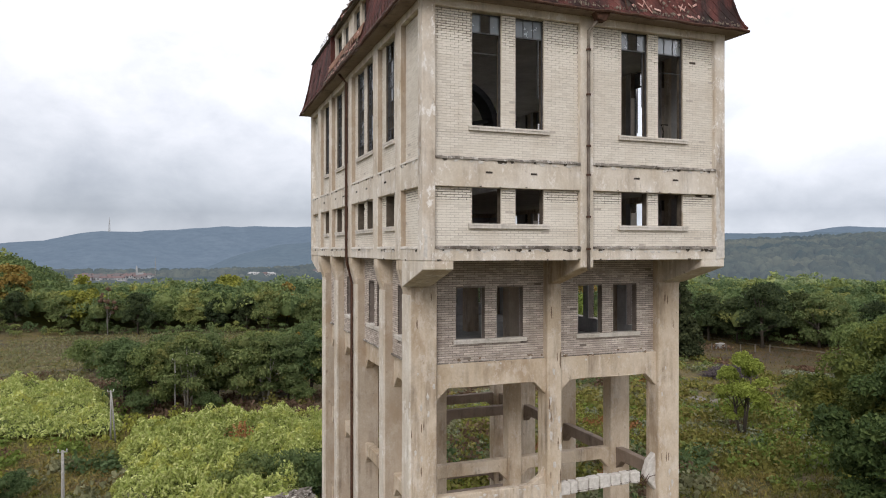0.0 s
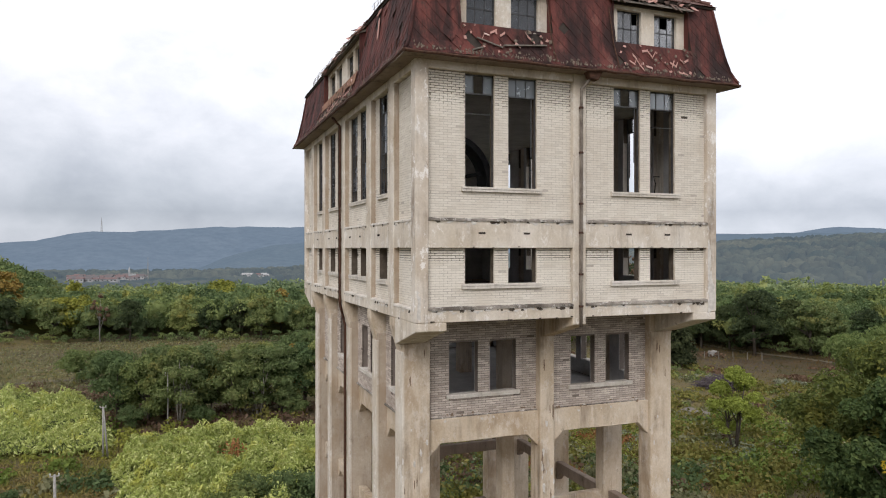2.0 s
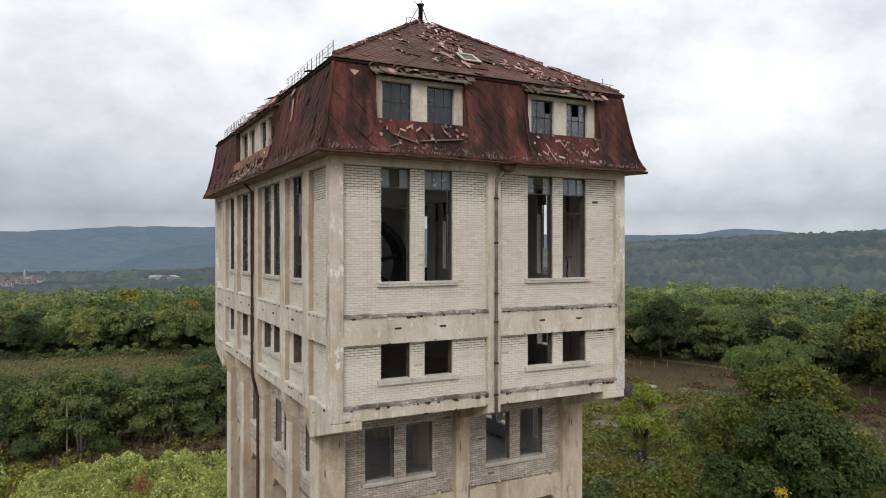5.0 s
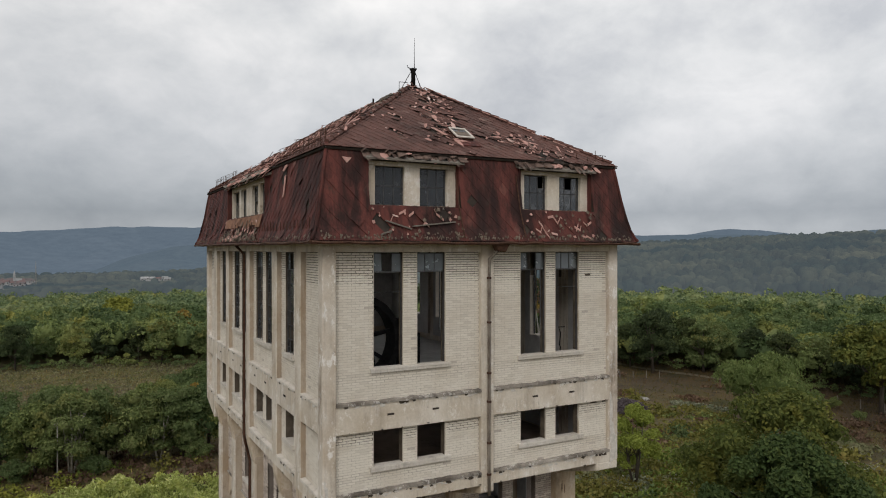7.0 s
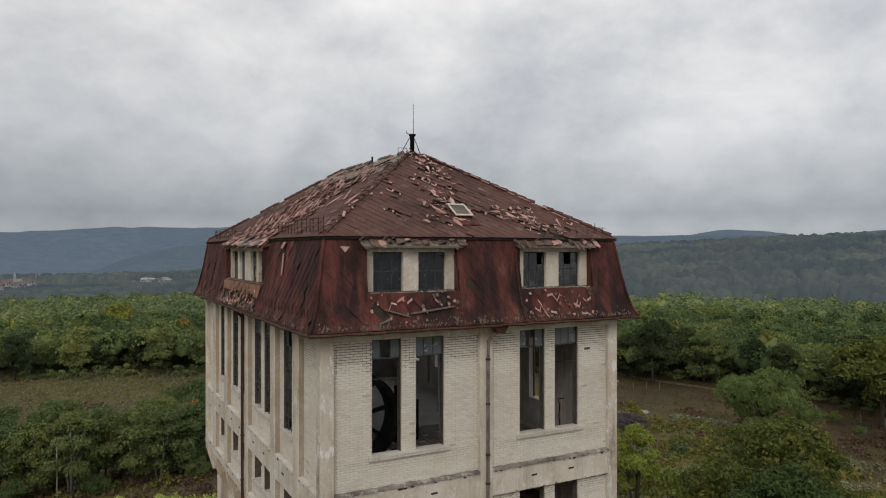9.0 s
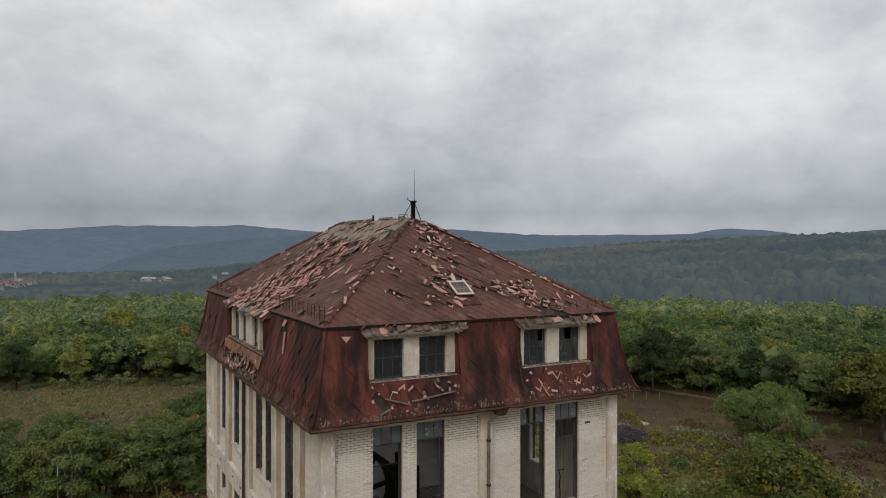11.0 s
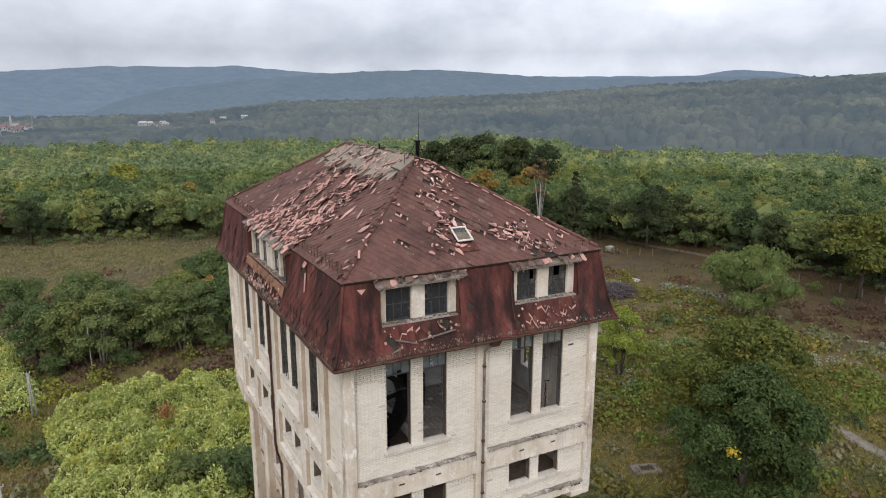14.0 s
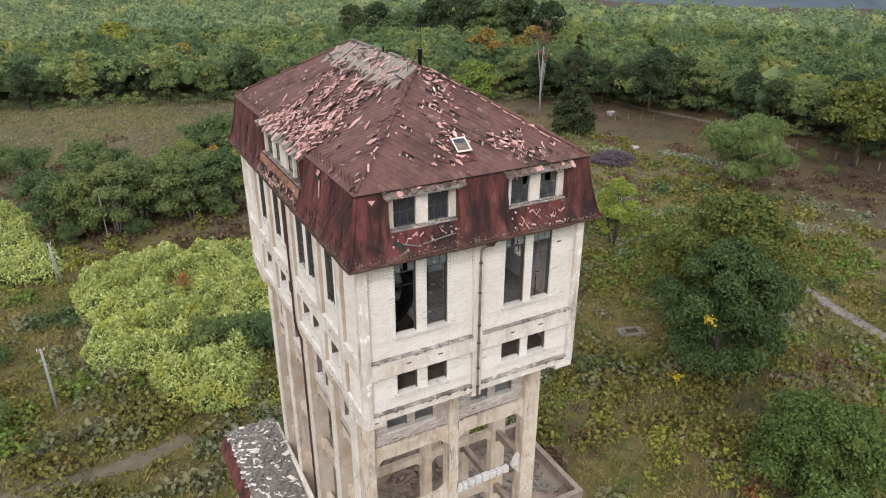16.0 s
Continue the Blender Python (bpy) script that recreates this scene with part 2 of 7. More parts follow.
# Far hills and woods: distance haze is painted in as bluish emission.
def backdrop_mat(name, low, high, haze_tint, haze_glow, grain):
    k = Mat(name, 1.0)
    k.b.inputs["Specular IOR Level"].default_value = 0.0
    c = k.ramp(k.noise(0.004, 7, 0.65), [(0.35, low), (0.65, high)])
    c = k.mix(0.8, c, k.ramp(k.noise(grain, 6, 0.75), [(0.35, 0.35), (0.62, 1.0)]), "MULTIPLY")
    k.b.inputs["Emission Color"].default_value = (*haze_tint, 1)
    k.b.inputs["Emission Strength"].default_value = haze_glow
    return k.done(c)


CONCRETE = concrete_mat("concrete_cream", (0.755, 0.69, 0.60), (0.62, 0.535, 0.425), (0.22, 0.165, 0.12), 0.6, 0.6, 0.3)
CONCRETE_PEEL = concrete_mat("concrete_peeling", (0.735, 0.67, 0.585), (0.60, 0.51, 0.41), (0.18, 0.135, 0.10), 0.8, 0.95, 0.35)
CONCRETE_LOW = concrete_mat("concrete_tan", (0.68, 0.58, 0.46), (0.56, 0.45, 0.325), (0.17, 0.125, 0.09), 0.7, 0.25, 0.65)
CONCRETE_SIDE = concrete_mat("concrete_dark_tan", (0.52, 0.44, 0.35), (0.42, 0.335, 0.25), (0.15, 0.11, 0.08), 0.7, 0.1, 0.5)
# Dark concrete; under eaves and on inner beams its tone stands in for shade.
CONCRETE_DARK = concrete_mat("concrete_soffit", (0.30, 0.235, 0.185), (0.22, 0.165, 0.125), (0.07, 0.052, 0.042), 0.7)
# Ledge lichen, its colour darkened further to take in the shadow gap.
LEDGE = concrete_mat("ledge_lichen_and_shade", (0.40, 0.36, 0.31), (0.11, 0.092, 0.075), (0.035, 0.03, 0.024), 0.95, 0.5)
SILL = concrete_mat("sill_render", (0.76, 0.71, 0.645), (0.62, 0.565, 0.49), (0.14, 0.115, 0.09), 0.5)
BRICK = brick_mat("sand_lime_brick", (0.69, 0.635, 0.55), (0.755, 0.705, 0.62), (0.56, 0.485, 0.39))
BRICK_LOW = brick_mat("grey_buff_brick", (0.42, 0.355, 0.31), (0.70, 0.62, 0.545), (0.32, 0.255, 0.205))
MORTAR = plain_mat("painted_mortar", (0.44, 0.39, 0.335), (0.60, 0.54, 0.47), 4.0)
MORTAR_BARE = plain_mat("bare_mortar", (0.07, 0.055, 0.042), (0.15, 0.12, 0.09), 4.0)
MORTAR_LOW = plain_mat("mortar_grey", (0.17, 0.14, 0.12), (0.26, 0.215, 0.185), 4.0)
PLASTER = plain_mat("inner_plaster", (0.46, 0.45, 0.44), (0.64, 0.625, 0.61), 1.2)
FLOOR_TILE = plain_mat("floor_tile", (0.20, 0.18, 0.165), (0.40, 0.365, 0.335), 2.0)
TILE = tile_mat("roof_tile", (0.046, 0.024, 0.020), (0.156, 0.073, 0.058), (0.29, 0.175, 0.145), (0.17, 0.13, 0.105), 0.5, 0.7)
TILE_RED = tile_mat("mansard_tile", (0.022, 0.011, 0.010), (0.168, 0.050, 0.040), (0.27, 0.12, 0.098), (0.070, 0.052, 0.038), 0.6, 0.9, 0.35, 0.9)
SHARD = tile_mat("broken_tile", (0.15, 0.065, 0.052), (0.64, 0.365, 0.31), (0.88, 0.70, 0.63), (0.74, 0.56, 0.49), 0.6, 0.35)
BOARD = plain_mat("weathered_board", (0.11, 0.09, 0.075), (0.27, 0.245, 0.21), 5.0, 0.9, 0, 0.3, (1, 1, 6))
BOARD_PALE = plain_mat("grey_bare_board", (0.17, 0.145, 0.115), (0.36, 0.315, 0.255), 3.0, 0.9, 0, 0.3, (0.3, 3, 0.3))
LIP = plain_mat("sooty_tile_layers", (0.045, 0.03, 0.025), (0.23, 0.155, 0.125), 3.0, 0.9)
LITTER = plain_mat("mossy_litter", (0.06, 0.048, 0.035), (0.25, 0.195, 0.15), 9.0)
PEEL = plain_mat("peeling_white_paint", (0.50, 0.465, 0.42), (0.74, 0.70, 0.645), 7.0, 0.85)
STAIN = plain_mat("rust_stain", (0.13, 0.085, 0.055), (0.30, 0.22, 0.155), 5.0, 0.95)
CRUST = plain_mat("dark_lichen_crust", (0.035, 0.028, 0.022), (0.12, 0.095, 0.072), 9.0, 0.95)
DECK = plain_mat("roof_deck", (0.025, 0.02, 0.017), (0.06, 0.045, 0.035), 2.0)
RUST = plain_mat("rusty_iron", (0.045, 0.024, 0.017), (0.14, 0.07, 0.045), 8.0, 0.75, 0.4)
RUSTY_SHEET = plain_mat("rusty_sheet", (0.15, 0.07, 0.045), (0.36, 0.19, 0.115), 2.5, 0.8)
STEEL = plain_mat("dark_steel", (0.012, 0.012, 0.013), (0.035, 0.034, 0.034), 5.0, 0.5, 0.6)
BARS = plain_mat("window_steel", (0.045, 0.045, 0.048), (0.10, 0.10, 0.10), 6.0, 0.6, 0.2)
GLASS = glass_mat("dirty_glass")
GLASS_DARK = glass_mat("dark_dirty_glass", (0.06, 0.068, 0.08))
BARK = plain_mat("bark", (0.055, 0.045, 0.035), (0.12, 0.10, 0.08), 6.0, 0.95, 0, 0.5, (1, 1, 0.2))
BARK_PALE = plain_mat("pale_bark", (0.26, 0.23, 0.19), (0.42, 0.39, 0.34), 6.0, 0.9)
POLE = plain_mat("weathered_pole", (0.26, 0.25, 0.23), (0.40, 0.38, 0.35), 6.0, 0.9)
ROAD = plain_mat("concrete_road", (0.115, 0.10, 0.083), (0.21, 0.187, 0.155), 0.9, 0.95)
TRACK = plain_mat("dirt_track", (0.085, 0.072, 0.045), (0.150, 0.125, 0.082), 0.7, 0.95)
WHITE = plain_mat("white_render", (0.55, 0.55, 0.54), (0.72, 0.72, 0.70), 1.0)
# Town roof and wall colours are greyed to carry the distance haze.
RED_ROOF = plain_mat("far_red_roof", (0.15, 0.11, 0.11), (0.21, 0.145, 0.14), 1.0)
BROWN_ROOF = plain_mat("far_brown_roof", (0.12, 0.11, 0.115), (0.17, 0.15, 0.15), 1.0)
POST = plain_mat("weathered_post", (0.13, 0.115, 0.095), (0.23, 0.205, 0.175), 6.0, 0.9)
FAR_WALL = plain_mat("far_wall", (0.30, 0.305, 0.31), (0.44, 0.44, 0.44), 0.2)
PIPE = plain_mat("rust_spotted_pipe", (0.07, 0.045, 0.035), (0.32, 0.28, 0.23), 5.0, 0.7, 0.1, 0.2, (1, 1, 0.4))
BRUSH = plain_mat("brushwood", (0.05, 0.038, 0.04), (0.13, 0.105, 0.11), 3.0)
GROUND = ground_mat("rough_meadow")
LEAF_TREE = leaf_mat("leaves_mixed", (0.062, 0.085, 0.032), (0.132, 0.163, 0.058), (0.190, 0.213, 0.086), (0.25, 0.215, 0.060), gain=1.42, vary=0.8)
LEAF_DARK = leaf_mat("leaves_dark", (0.036, 0.054, 0.026), (0.078, 0.105, 0.044), (0.115, 0.142, 0.058), gain=0.86, vary=0.6)
LEAF_BRIGHT = leaf_mat("leaves_bright", (0.085, 0.125, 0.026), (0.170, 0.225, 0.045), (0.235, 0.285, 0.068), gain=1.08)
LEAF_WILLOW = leaf_mat("leaves_willow", (0.085, 0.125, 0.040), (0.165, 0.215, 0.070), (0.225, 0.270, 0.095), grain=2.5, gain=1.05)
LEAF_YELLOW = leaf_mat("leaves_yellow", (0.105, 0.125, 0.026), (0.215, 0.225, 0.045), (0.300, 0.290, 0.060))
LEAF_ORANGE = leaf_mat("leaves_orange", (0.130, 0.085, 0.026), (0.240, 0.160, 0.042), (0.300, 0.225, 0.060))
LEAF_BROWN = leaf_mat("leaves_brown", (0.072, 0.042, 0.024), (0.132, 0.084, 0.054), (0.180, 0.120, 0.084))
LEAF_WEED = leaf_mat("knotweed_leaves", (0.185, 0.235, 0.060), (0.37, 0.415, 0.125), (0.61, 0.62, 0.285), (0.45, 0.435, 0.095), 0.2, 0.3, 3.0, 1.32)
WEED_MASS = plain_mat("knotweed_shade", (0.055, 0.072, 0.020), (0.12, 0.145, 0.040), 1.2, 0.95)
LEAF_WOODS = leaf_mat("woods_canopy", (0.062, 0.094, 0.040), (0.140, 0.182, 0.070), (0.205, 0.245, 0.098), (0.25, 0.245, 0.075), 0.05, 0.3, 1.9, 1.36, 0.8, 0.4, 0.11, (0.90, 0.92, 0.92))
# Greyer, paler canopy: distance haze is put into the leaf colour.
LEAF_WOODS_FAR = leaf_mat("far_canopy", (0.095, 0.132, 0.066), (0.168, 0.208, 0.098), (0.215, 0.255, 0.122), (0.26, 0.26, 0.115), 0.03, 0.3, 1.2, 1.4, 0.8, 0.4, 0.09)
LEAF_CHESTNUT = leaf_mat("chestnut_leaves", (0.034, 0.060, 0.022), (0.076, 0.116, 0.037), (0.128, 0.170, 0.056), None, 0.2, 0.25, 4.0, 0.98)
LEAF_FRESH = leaf_mat("leaves_yellow_green", (0.12, 0.15, 0.028), (0.235, 0.275, 0.050), (0.30, 0.33, 0.075), gain=1.28)
LEAF_SHRUB = leaf_mat("shrub_leaves", (0.055, 0.090, 0.026), (0.135, 0.190, 0.050), (0.225, 0.280, 0.075), gain=0.85)
LEAF_MEADOW = leaf_mat("meadow_leaves", (0.105, 0.112, 0.026), (0.205, 0.190, 0.048), (0.285, 0.250, 0.072), (0.26, 0.185, 0.058), 0.25, 0.3, 3.0, 1.06)
LEAF_MID = leaf_mat("leaves_mid_green", (0.056, 0.084, 0.033), (0.120, 0.157, 0.058), (0.172, 0.208, 0.080), (0.20, 0.185, 0.06), 0.1, gain=1.36, vary=0.8)
LEAF_PALE = leaf_mat("pale_seeding_weeds", (0.17, 0.19, 0.11), (0.29, 0.31, 0.20), (0.42, 0.42, 0.31), gain=1.0)
STRAW = leaf_mat("dry_straw", (0.13, 0.132, 0.066), (0.215, 0.212, 0.112), (0.29, 0.275, 0.155), (0.14, 0.18, 0.070), 0.2, gain=1.1)
LEAF_GOLD = leaf_mat("leaves_gold", (0.45, 0.30, 0.02), (0.62, 0.45, 0.035), (0.72, 0.56, 0.07), gain=1.0)
LEAF_RUST = leaf_mat("leaves_rust", (0.20, 0.085, 0.03), (0.34, 0.15, 0.06), (0.42, 0.21, 0.09), gain=1.0)
LEAF_SPRUCE = leaf_mat("spruce_needles", (0.030, 0.042, 0.020), (0.068, 0.082, 0.036), (0.105, 0.115, 0.050), gain=1.0)
LEAF_OLIVE = leaf_mat("olive_leaves", (0.060, 0.082, 0.022), (0.138, 0.162, 0.040), (0.215, 0.230, 0.060), (0.24, 0.22, 0.045), 0.25, 0.3, 4.0, 1.02)
GRASS = grass_mat("meadow_grass")
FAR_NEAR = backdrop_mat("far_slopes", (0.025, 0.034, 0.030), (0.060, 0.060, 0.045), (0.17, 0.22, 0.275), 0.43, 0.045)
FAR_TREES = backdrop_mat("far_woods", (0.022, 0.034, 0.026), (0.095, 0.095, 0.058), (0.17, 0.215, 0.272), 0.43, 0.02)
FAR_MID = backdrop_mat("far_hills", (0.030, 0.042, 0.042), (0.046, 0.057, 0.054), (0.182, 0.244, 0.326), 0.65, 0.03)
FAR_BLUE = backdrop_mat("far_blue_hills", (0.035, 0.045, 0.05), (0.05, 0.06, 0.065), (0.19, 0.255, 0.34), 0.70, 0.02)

# ---- geometry helpers ----
class Buf:
    """Collects vertices and faces of one mesh."""

    def __init__(self):
        self.v, self.f = [], []

    def poly(self, pts):
        n = len(self.v)
        self.v.extend(tuple(p) for p in pts)
        self.f.append(tuple(range(n, n + len(pts))))

    def hexa(self, p):
        """Eight corners: the lower four round, then the upper four."""
        n = len(self.v)
        self.v.extend(tuple(q) for q in p)
        for q in ((3, 2, 1, 0), (4, 5, 6, 7), (0, 1, 5, 4), (1, 2, 6, 5), (2, 3, 7, 6), (3, 0, 4, 7)):
            self.f.append(tuple(n + i for i in q))

    def box(self, x0, x1, y0, y1, z0, z1):
        self.hexa([(x0, y0, z0), (x1, y0, z0), (x1, y1, z0), (x0, y1, z0), (x0, y0, z1), (x1, y0, z1), (x1, y1, z1), (x0, y1, z1)])

    def prism(self, outline, shift):
        """A flat outline pushed along shift."""
        n, k = len(self.v), len(outline)
        self.v.extend(tuple(p) for p in outline)
        self.v.extend(tuple(Vector(p) + Vector(shift)) for p in outline)
        self.f.append(tuple(range(n + k - 1, n - 1, -1)))
        self.f.append(tuple(range(n + k, n + 2 * k)))
        for i in range(k):
            j = (i + 1) % k
            self.f.append((n + i, n + j, n + k + j, n + k + i))

    def bar(self, a, b, w, h, up=(0, 0, 1)):
        """A straight bar of section w x h from a to b."""
        a, b = Vector(a), Vector(b)
        d = (b - a).normalized()
        s = d.cross(Vector(up))
        s = (s if s.length > 1e-3 else d.cross(Vector((1, 0, 0)))).normalized()
        t = s.cross(d)
        s, t = s * w / 2, t * h / 2
        self.hexa([a - s - t, a + s - t, b + s - t, b - s - t, a - s + t, a + s + t, b + s + t, b - s + t])

    def tube(self, pts, r, n=8):
        """A round tube along points; r is one radius or one for each point."""
        pts = [Vector(p) for p in pts]
        rs = r if isinstance(r, (list, tuple)) else [r] * len(pts)
        base = len(self.v)
        for i, p in enumerate(pts):
            d = (pts[min(i + 1, len(pts) - 1)] - pts[max(i - 1, 0)]).normalized()
            s = d.cross(Vector((0, 0, 1)))
            s = (s if s.length > 0.05 else d.cross(Vector((0, 1, 0)))).normalized()
            t = d.cross(s)
            for k in range(n):
                a = 2 * math.pi * k / n
                self.v.append(tuple(p + rs[i] * (math.cos(a) * s + math.sin(a) * t)))
        for i in range(len(pts) - 1):
            for k in range(n):
                q = (k + 1) % n
                self.f.append((base + i * n + k, base + i * n + q, base + (i + 1) * n + q, base + (i + 1) * n + k))
        self.f.append(tuple(base + k for k in reversed(range(n))))
        self.f.append(tuple(base + (len(pts) - 1) * n + k for k in range(n)))


def mesh_of(name, buf, material, bevel=0.0, smooth=False, rough=0.0):
    me = bpy.data.meshes.new(name)
    me.from_pydata(buf.v, [], buf.f)
    if bevel or rough:
        bm = bmesh.new()
        bm.from_mesh(me)
        if rough:
            long = [e for e in bm.edges if e.calc_length() > 0.9]
            bmesh.ops.subdivide_edges(bm, edges=long, cuts=3, use_grid_fill=False)
        if bevel:
            bmesh.ops.bevel(bm, geom=list(bm.edges), offset=bevel, segments=1, affect="EDGES", clamp_overlap=True)
        if rough:
            for w in bm.verts:
                w.co += Vector(noise.noise_vector(w.co * 2.3)) * rough
        bmesh.ops.recalc_face_normals(bm, faces=list(bm.faces))
        bm.to_mesh(me)
        bm.free()
    me.materials.append(material)
    if smooth:
        me.polygons.foreach_set("use_smooth", [True] * len(me.polygons))
    me.update()
    return me


def part(name, buf, material, parent, label="", bevel=0.0, smooth=False, rough=0.0):
    ob = new(name, mesh_of(name, buf, material, bevel, smooth, rough))
    ob.parent = parent
    if label:
        tagged(ob, label)
    return ob


def thing(name, label, category, at=(0, 0, 0), group="", kind=""):
    ob = new(name)
    ob.empty_display_size = 0.3
    ob.location = at
    return tagged(ob, label, category, group, kind)


def single(name, buf, material, label, category="", group="", kind="", bevel=0.0, smooth=False, rough=0.0):
    return tagged(new(name, mesh_of(name, buf, material, bevel, smooth, rough)), label, category, group, kind)


def array_mesh(name, verts, quads, material):
    """A mesh from numpy arrays: vertices and quads (or triangles)."""
    me = bpy.data.meshes.new(name)
    k = quads.shape[1]
    me.vertices.add(len(verts))
    me.vertices.foreach_set("co", np.asarray(verts, np.float32).ravel())
    me.loops.add(quads.size)
    me.loops.foreach_set("vertex_index", quads.astype(np.int32).ravel())
    me.polygons.add(len(quads))
    me.polygons.foreach_set("loop_start", np.arange(0, quads.size, k, dtype=np.int32))
    me.materials.append(material)
    me.update(calc_edges=True)
    return me


def leaf_quads(rng, centres, size, facing=None, droop=0.0, narrow=0.6, bias=2.0):
    """Small folded leaf sprays at the given centres, turned roughly to face outwards: vertices and quads."""
    n = len(centres)
    up = rng.normal(size=(n, 3))
    if facing is not None:
        up += bias * facing
    up /= np.linalg.norm(up, axis=1)[:, None]
    d = np.cross(up, rng.normal(size=(n, 3)))
    d[:, 2] -= droop
    d /= np.linalg.norm(d, axis=1)[:, None]
    s = np.cross(d, up)
    s /= np.linalg.norm(s, axis=1)[:, None] + 1e-9
    L = (size * rng.uniform(0.6, 1.4, n))[:, None]
    W = L * narrow
    fold = up * L * 0.16
    v = np.stack([centres - d * L * 0.5, centres + s * W * 0.5 + fold, centres + d * L * 0.5, centres - s * W * 0.5 + fold], 1).reshape(-1, 3)
    q = np.arange(4 * n).reshape(n, 4)
    return v, q

# ---- the land ----
def bump01(v, lo, hi):
    k = min(1.0, max(0.0, (v - lo) / (hi - lo)))
    return k * k * (3 - 2 * k)


def land_z(x, y):
    """Height of the ground: level round the tower, rolling woods, then a valley."""
    r = math.hypot(x, y)
    z = 0.25 * noise.noise((x * 0.05, y * 0.05, 0)) * bump01(r, 26, 60)
    z += bump01(r, 140, 420) * (2.5 * noise.noise((x * 0.006, y * 0.006, 3.0)))
    west = math.degrees(math.atan2(-6.3 - x, max(y + 18.7, 1.0)))
    z += 13 * bump01(west, 6.3, 13.5) * bump01(r, 165, 260) * (1 - bump01(r, 340, 470))
    far_west = bump01(west, -32, -18)
    z -= 26 * bump01(r, 250, 800) * (1 - far_west) + 27 * bump01(r, 170, 760) * far_west
    z -= 90 * bump01(r, 780, 1200)
    return z


def land():
    na = 216
    radii = [0.0] + [4.0 * 1.075 ** i for i in range(99)]
    radii = [r for r in radii if r < 4700] + [4850.0]
    b = Buf()
    for r in radii[1:]:
        for k in range(na):
            a = 2 * math.pi * k / na
            x, y = 5 + r * math.sin(a), 9 + r * math.cos(a)
            b.v.append((x, y, land_z(x, y)))
    b.v.append((5, 9, 0))
    c = len(b.v) - 1
    for k in range(na):
        b.f.append((c, (k + 1) % na, k))
    for i in range(len(radii) - 2):
        for k in range(na):
            q = (k + 1) % na
            b.f.append((i * na + k, i * na + q, (i + 1) * na + q, (i + 1) * na + k))
    me = mesh_of("ground", b, GROUND, smooth=True)
    return tagged(new("ground", me), "rough brown-green meadow with dry grass", "ground", kind="structure")


land()


def ridge(name, label, material, az0, az1, r0, r1, crest, base, seed, na=140, nr=12):
    """A range of hills between two bearings (degrees from +y to +x), foot at r0 and crest at r1."""
    b = Buf()
    for j in range(nr + 1):
        t = j / nr
        for i in range(na + 1):
            az = az0 + (az1 - az0) * i / na
            a = radians(az)
            r = r0 + (r1 - r0) * t
            top = crest(az)
            z = base + (top - base) * (bump01(t, 0, 1) * 0.85 + 0.15 * t)
            z += 0.13 * (top - base) * noise.noise((r * 0.0016, az * 0.14, seed)) * math.sin(math.pi * t)
            z += 0.018 * (top - base) * noise.noise((r * 0.01, az * 1.1, seed + 5)) + 0.012 * (top - base) * noise.noise((r * 0.03, az * 3.3, seed + 9))
            b.v.append((r * math.sin(a), r * math.cos(a), z))
    for j in range(nr):
        for i in range(na):
            n = j * (na + 1) + i
            b.f.append((n, n + 1, n + na + 2, n + na + 1))
    return tagged(new(name, mesh_of(name, b, material, smooth=True)), label, "hills", kind="structure")


def skyline(table, r):
    """Crest heights from rows of bearing and elevation, both in degrees, for a ridge at r."""
    az = [p for p, e in table]
    el = [e for p, e in table]

    def crest(a):
        a = a + 0.6 * noise.noise((a * 0.4, r * 0.01, 0))
        return 30 + r * math.tan(radians(float(np.interp(a, az, el)) + 0.05 * noise.noise((a * 0.9, r * 0.02, 4.0))))
    return crest


BLUE = [(-60, 1.0), (-25, 0.6), (-14, 0.2), (-10, 0.5), (-7, 1.2), (-4, 1.25), (0, 1.5), (3, 1.7), (9, 1.72), (12, 1.85), (16, 1.5), (20, 1.2), (27, 1.3), (35, 1.1), (44, 1.1), (48, 1.15), (50.5, 1.55), (53, 1.4), (56, 1.0), (61, 1.3), (75, 1.5), (100, 1.2)]
DARK = [(0, -2.0), (4, -0.5), (7.3, 0.25), (15.5, 1.08), (21.6, 1.52), (28, 1.68), (34, 1.25), (40, 0.92), (46, 1.1), (52, 1.12), (56, 0.95), (61, 1.4), (75, 1.5), (100, 1.2)]
SLOPES = [(-60, -1.6), (-14, -1.9), (0, -2.0), (8, -1.85), (15, -1.05), (24, -0.8), (35, -0.4), (45, 0.3), (55, 0.75), (62, 1.0), (75, 1.1), (100, 1.0)]
slopes_crest = skyline(SLOPES, 2400)
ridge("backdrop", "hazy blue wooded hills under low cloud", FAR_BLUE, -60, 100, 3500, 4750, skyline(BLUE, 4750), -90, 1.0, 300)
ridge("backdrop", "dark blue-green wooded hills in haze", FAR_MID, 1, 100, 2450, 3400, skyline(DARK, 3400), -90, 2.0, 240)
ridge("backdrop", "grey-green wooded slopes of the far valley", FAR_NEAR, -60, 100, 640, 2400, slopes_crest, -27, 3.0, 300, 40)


def far_height(az, r):
    top = slopes_crest(az)
    t = (r - 640) / (2400 - 640)
    return -27 + (top + 27) * (bump01(t, 0, 1) * 0.85 + 0.15 * t)

# ---- the tower ----
W, D = 10.8, 18.9
Z_BOT, Z_LEDGE, Z_P0, Z_BAND0, Z_BAND1, Z_TOP, Z_EAVE = 22.05, 22.42, 22.52, 24.22, 25.06, 29.42, 29.75
tower = thing("winding_tower", "derelict cream concrete and brick tower with red mansard roof", "tower")
rnd = random.Random(7)

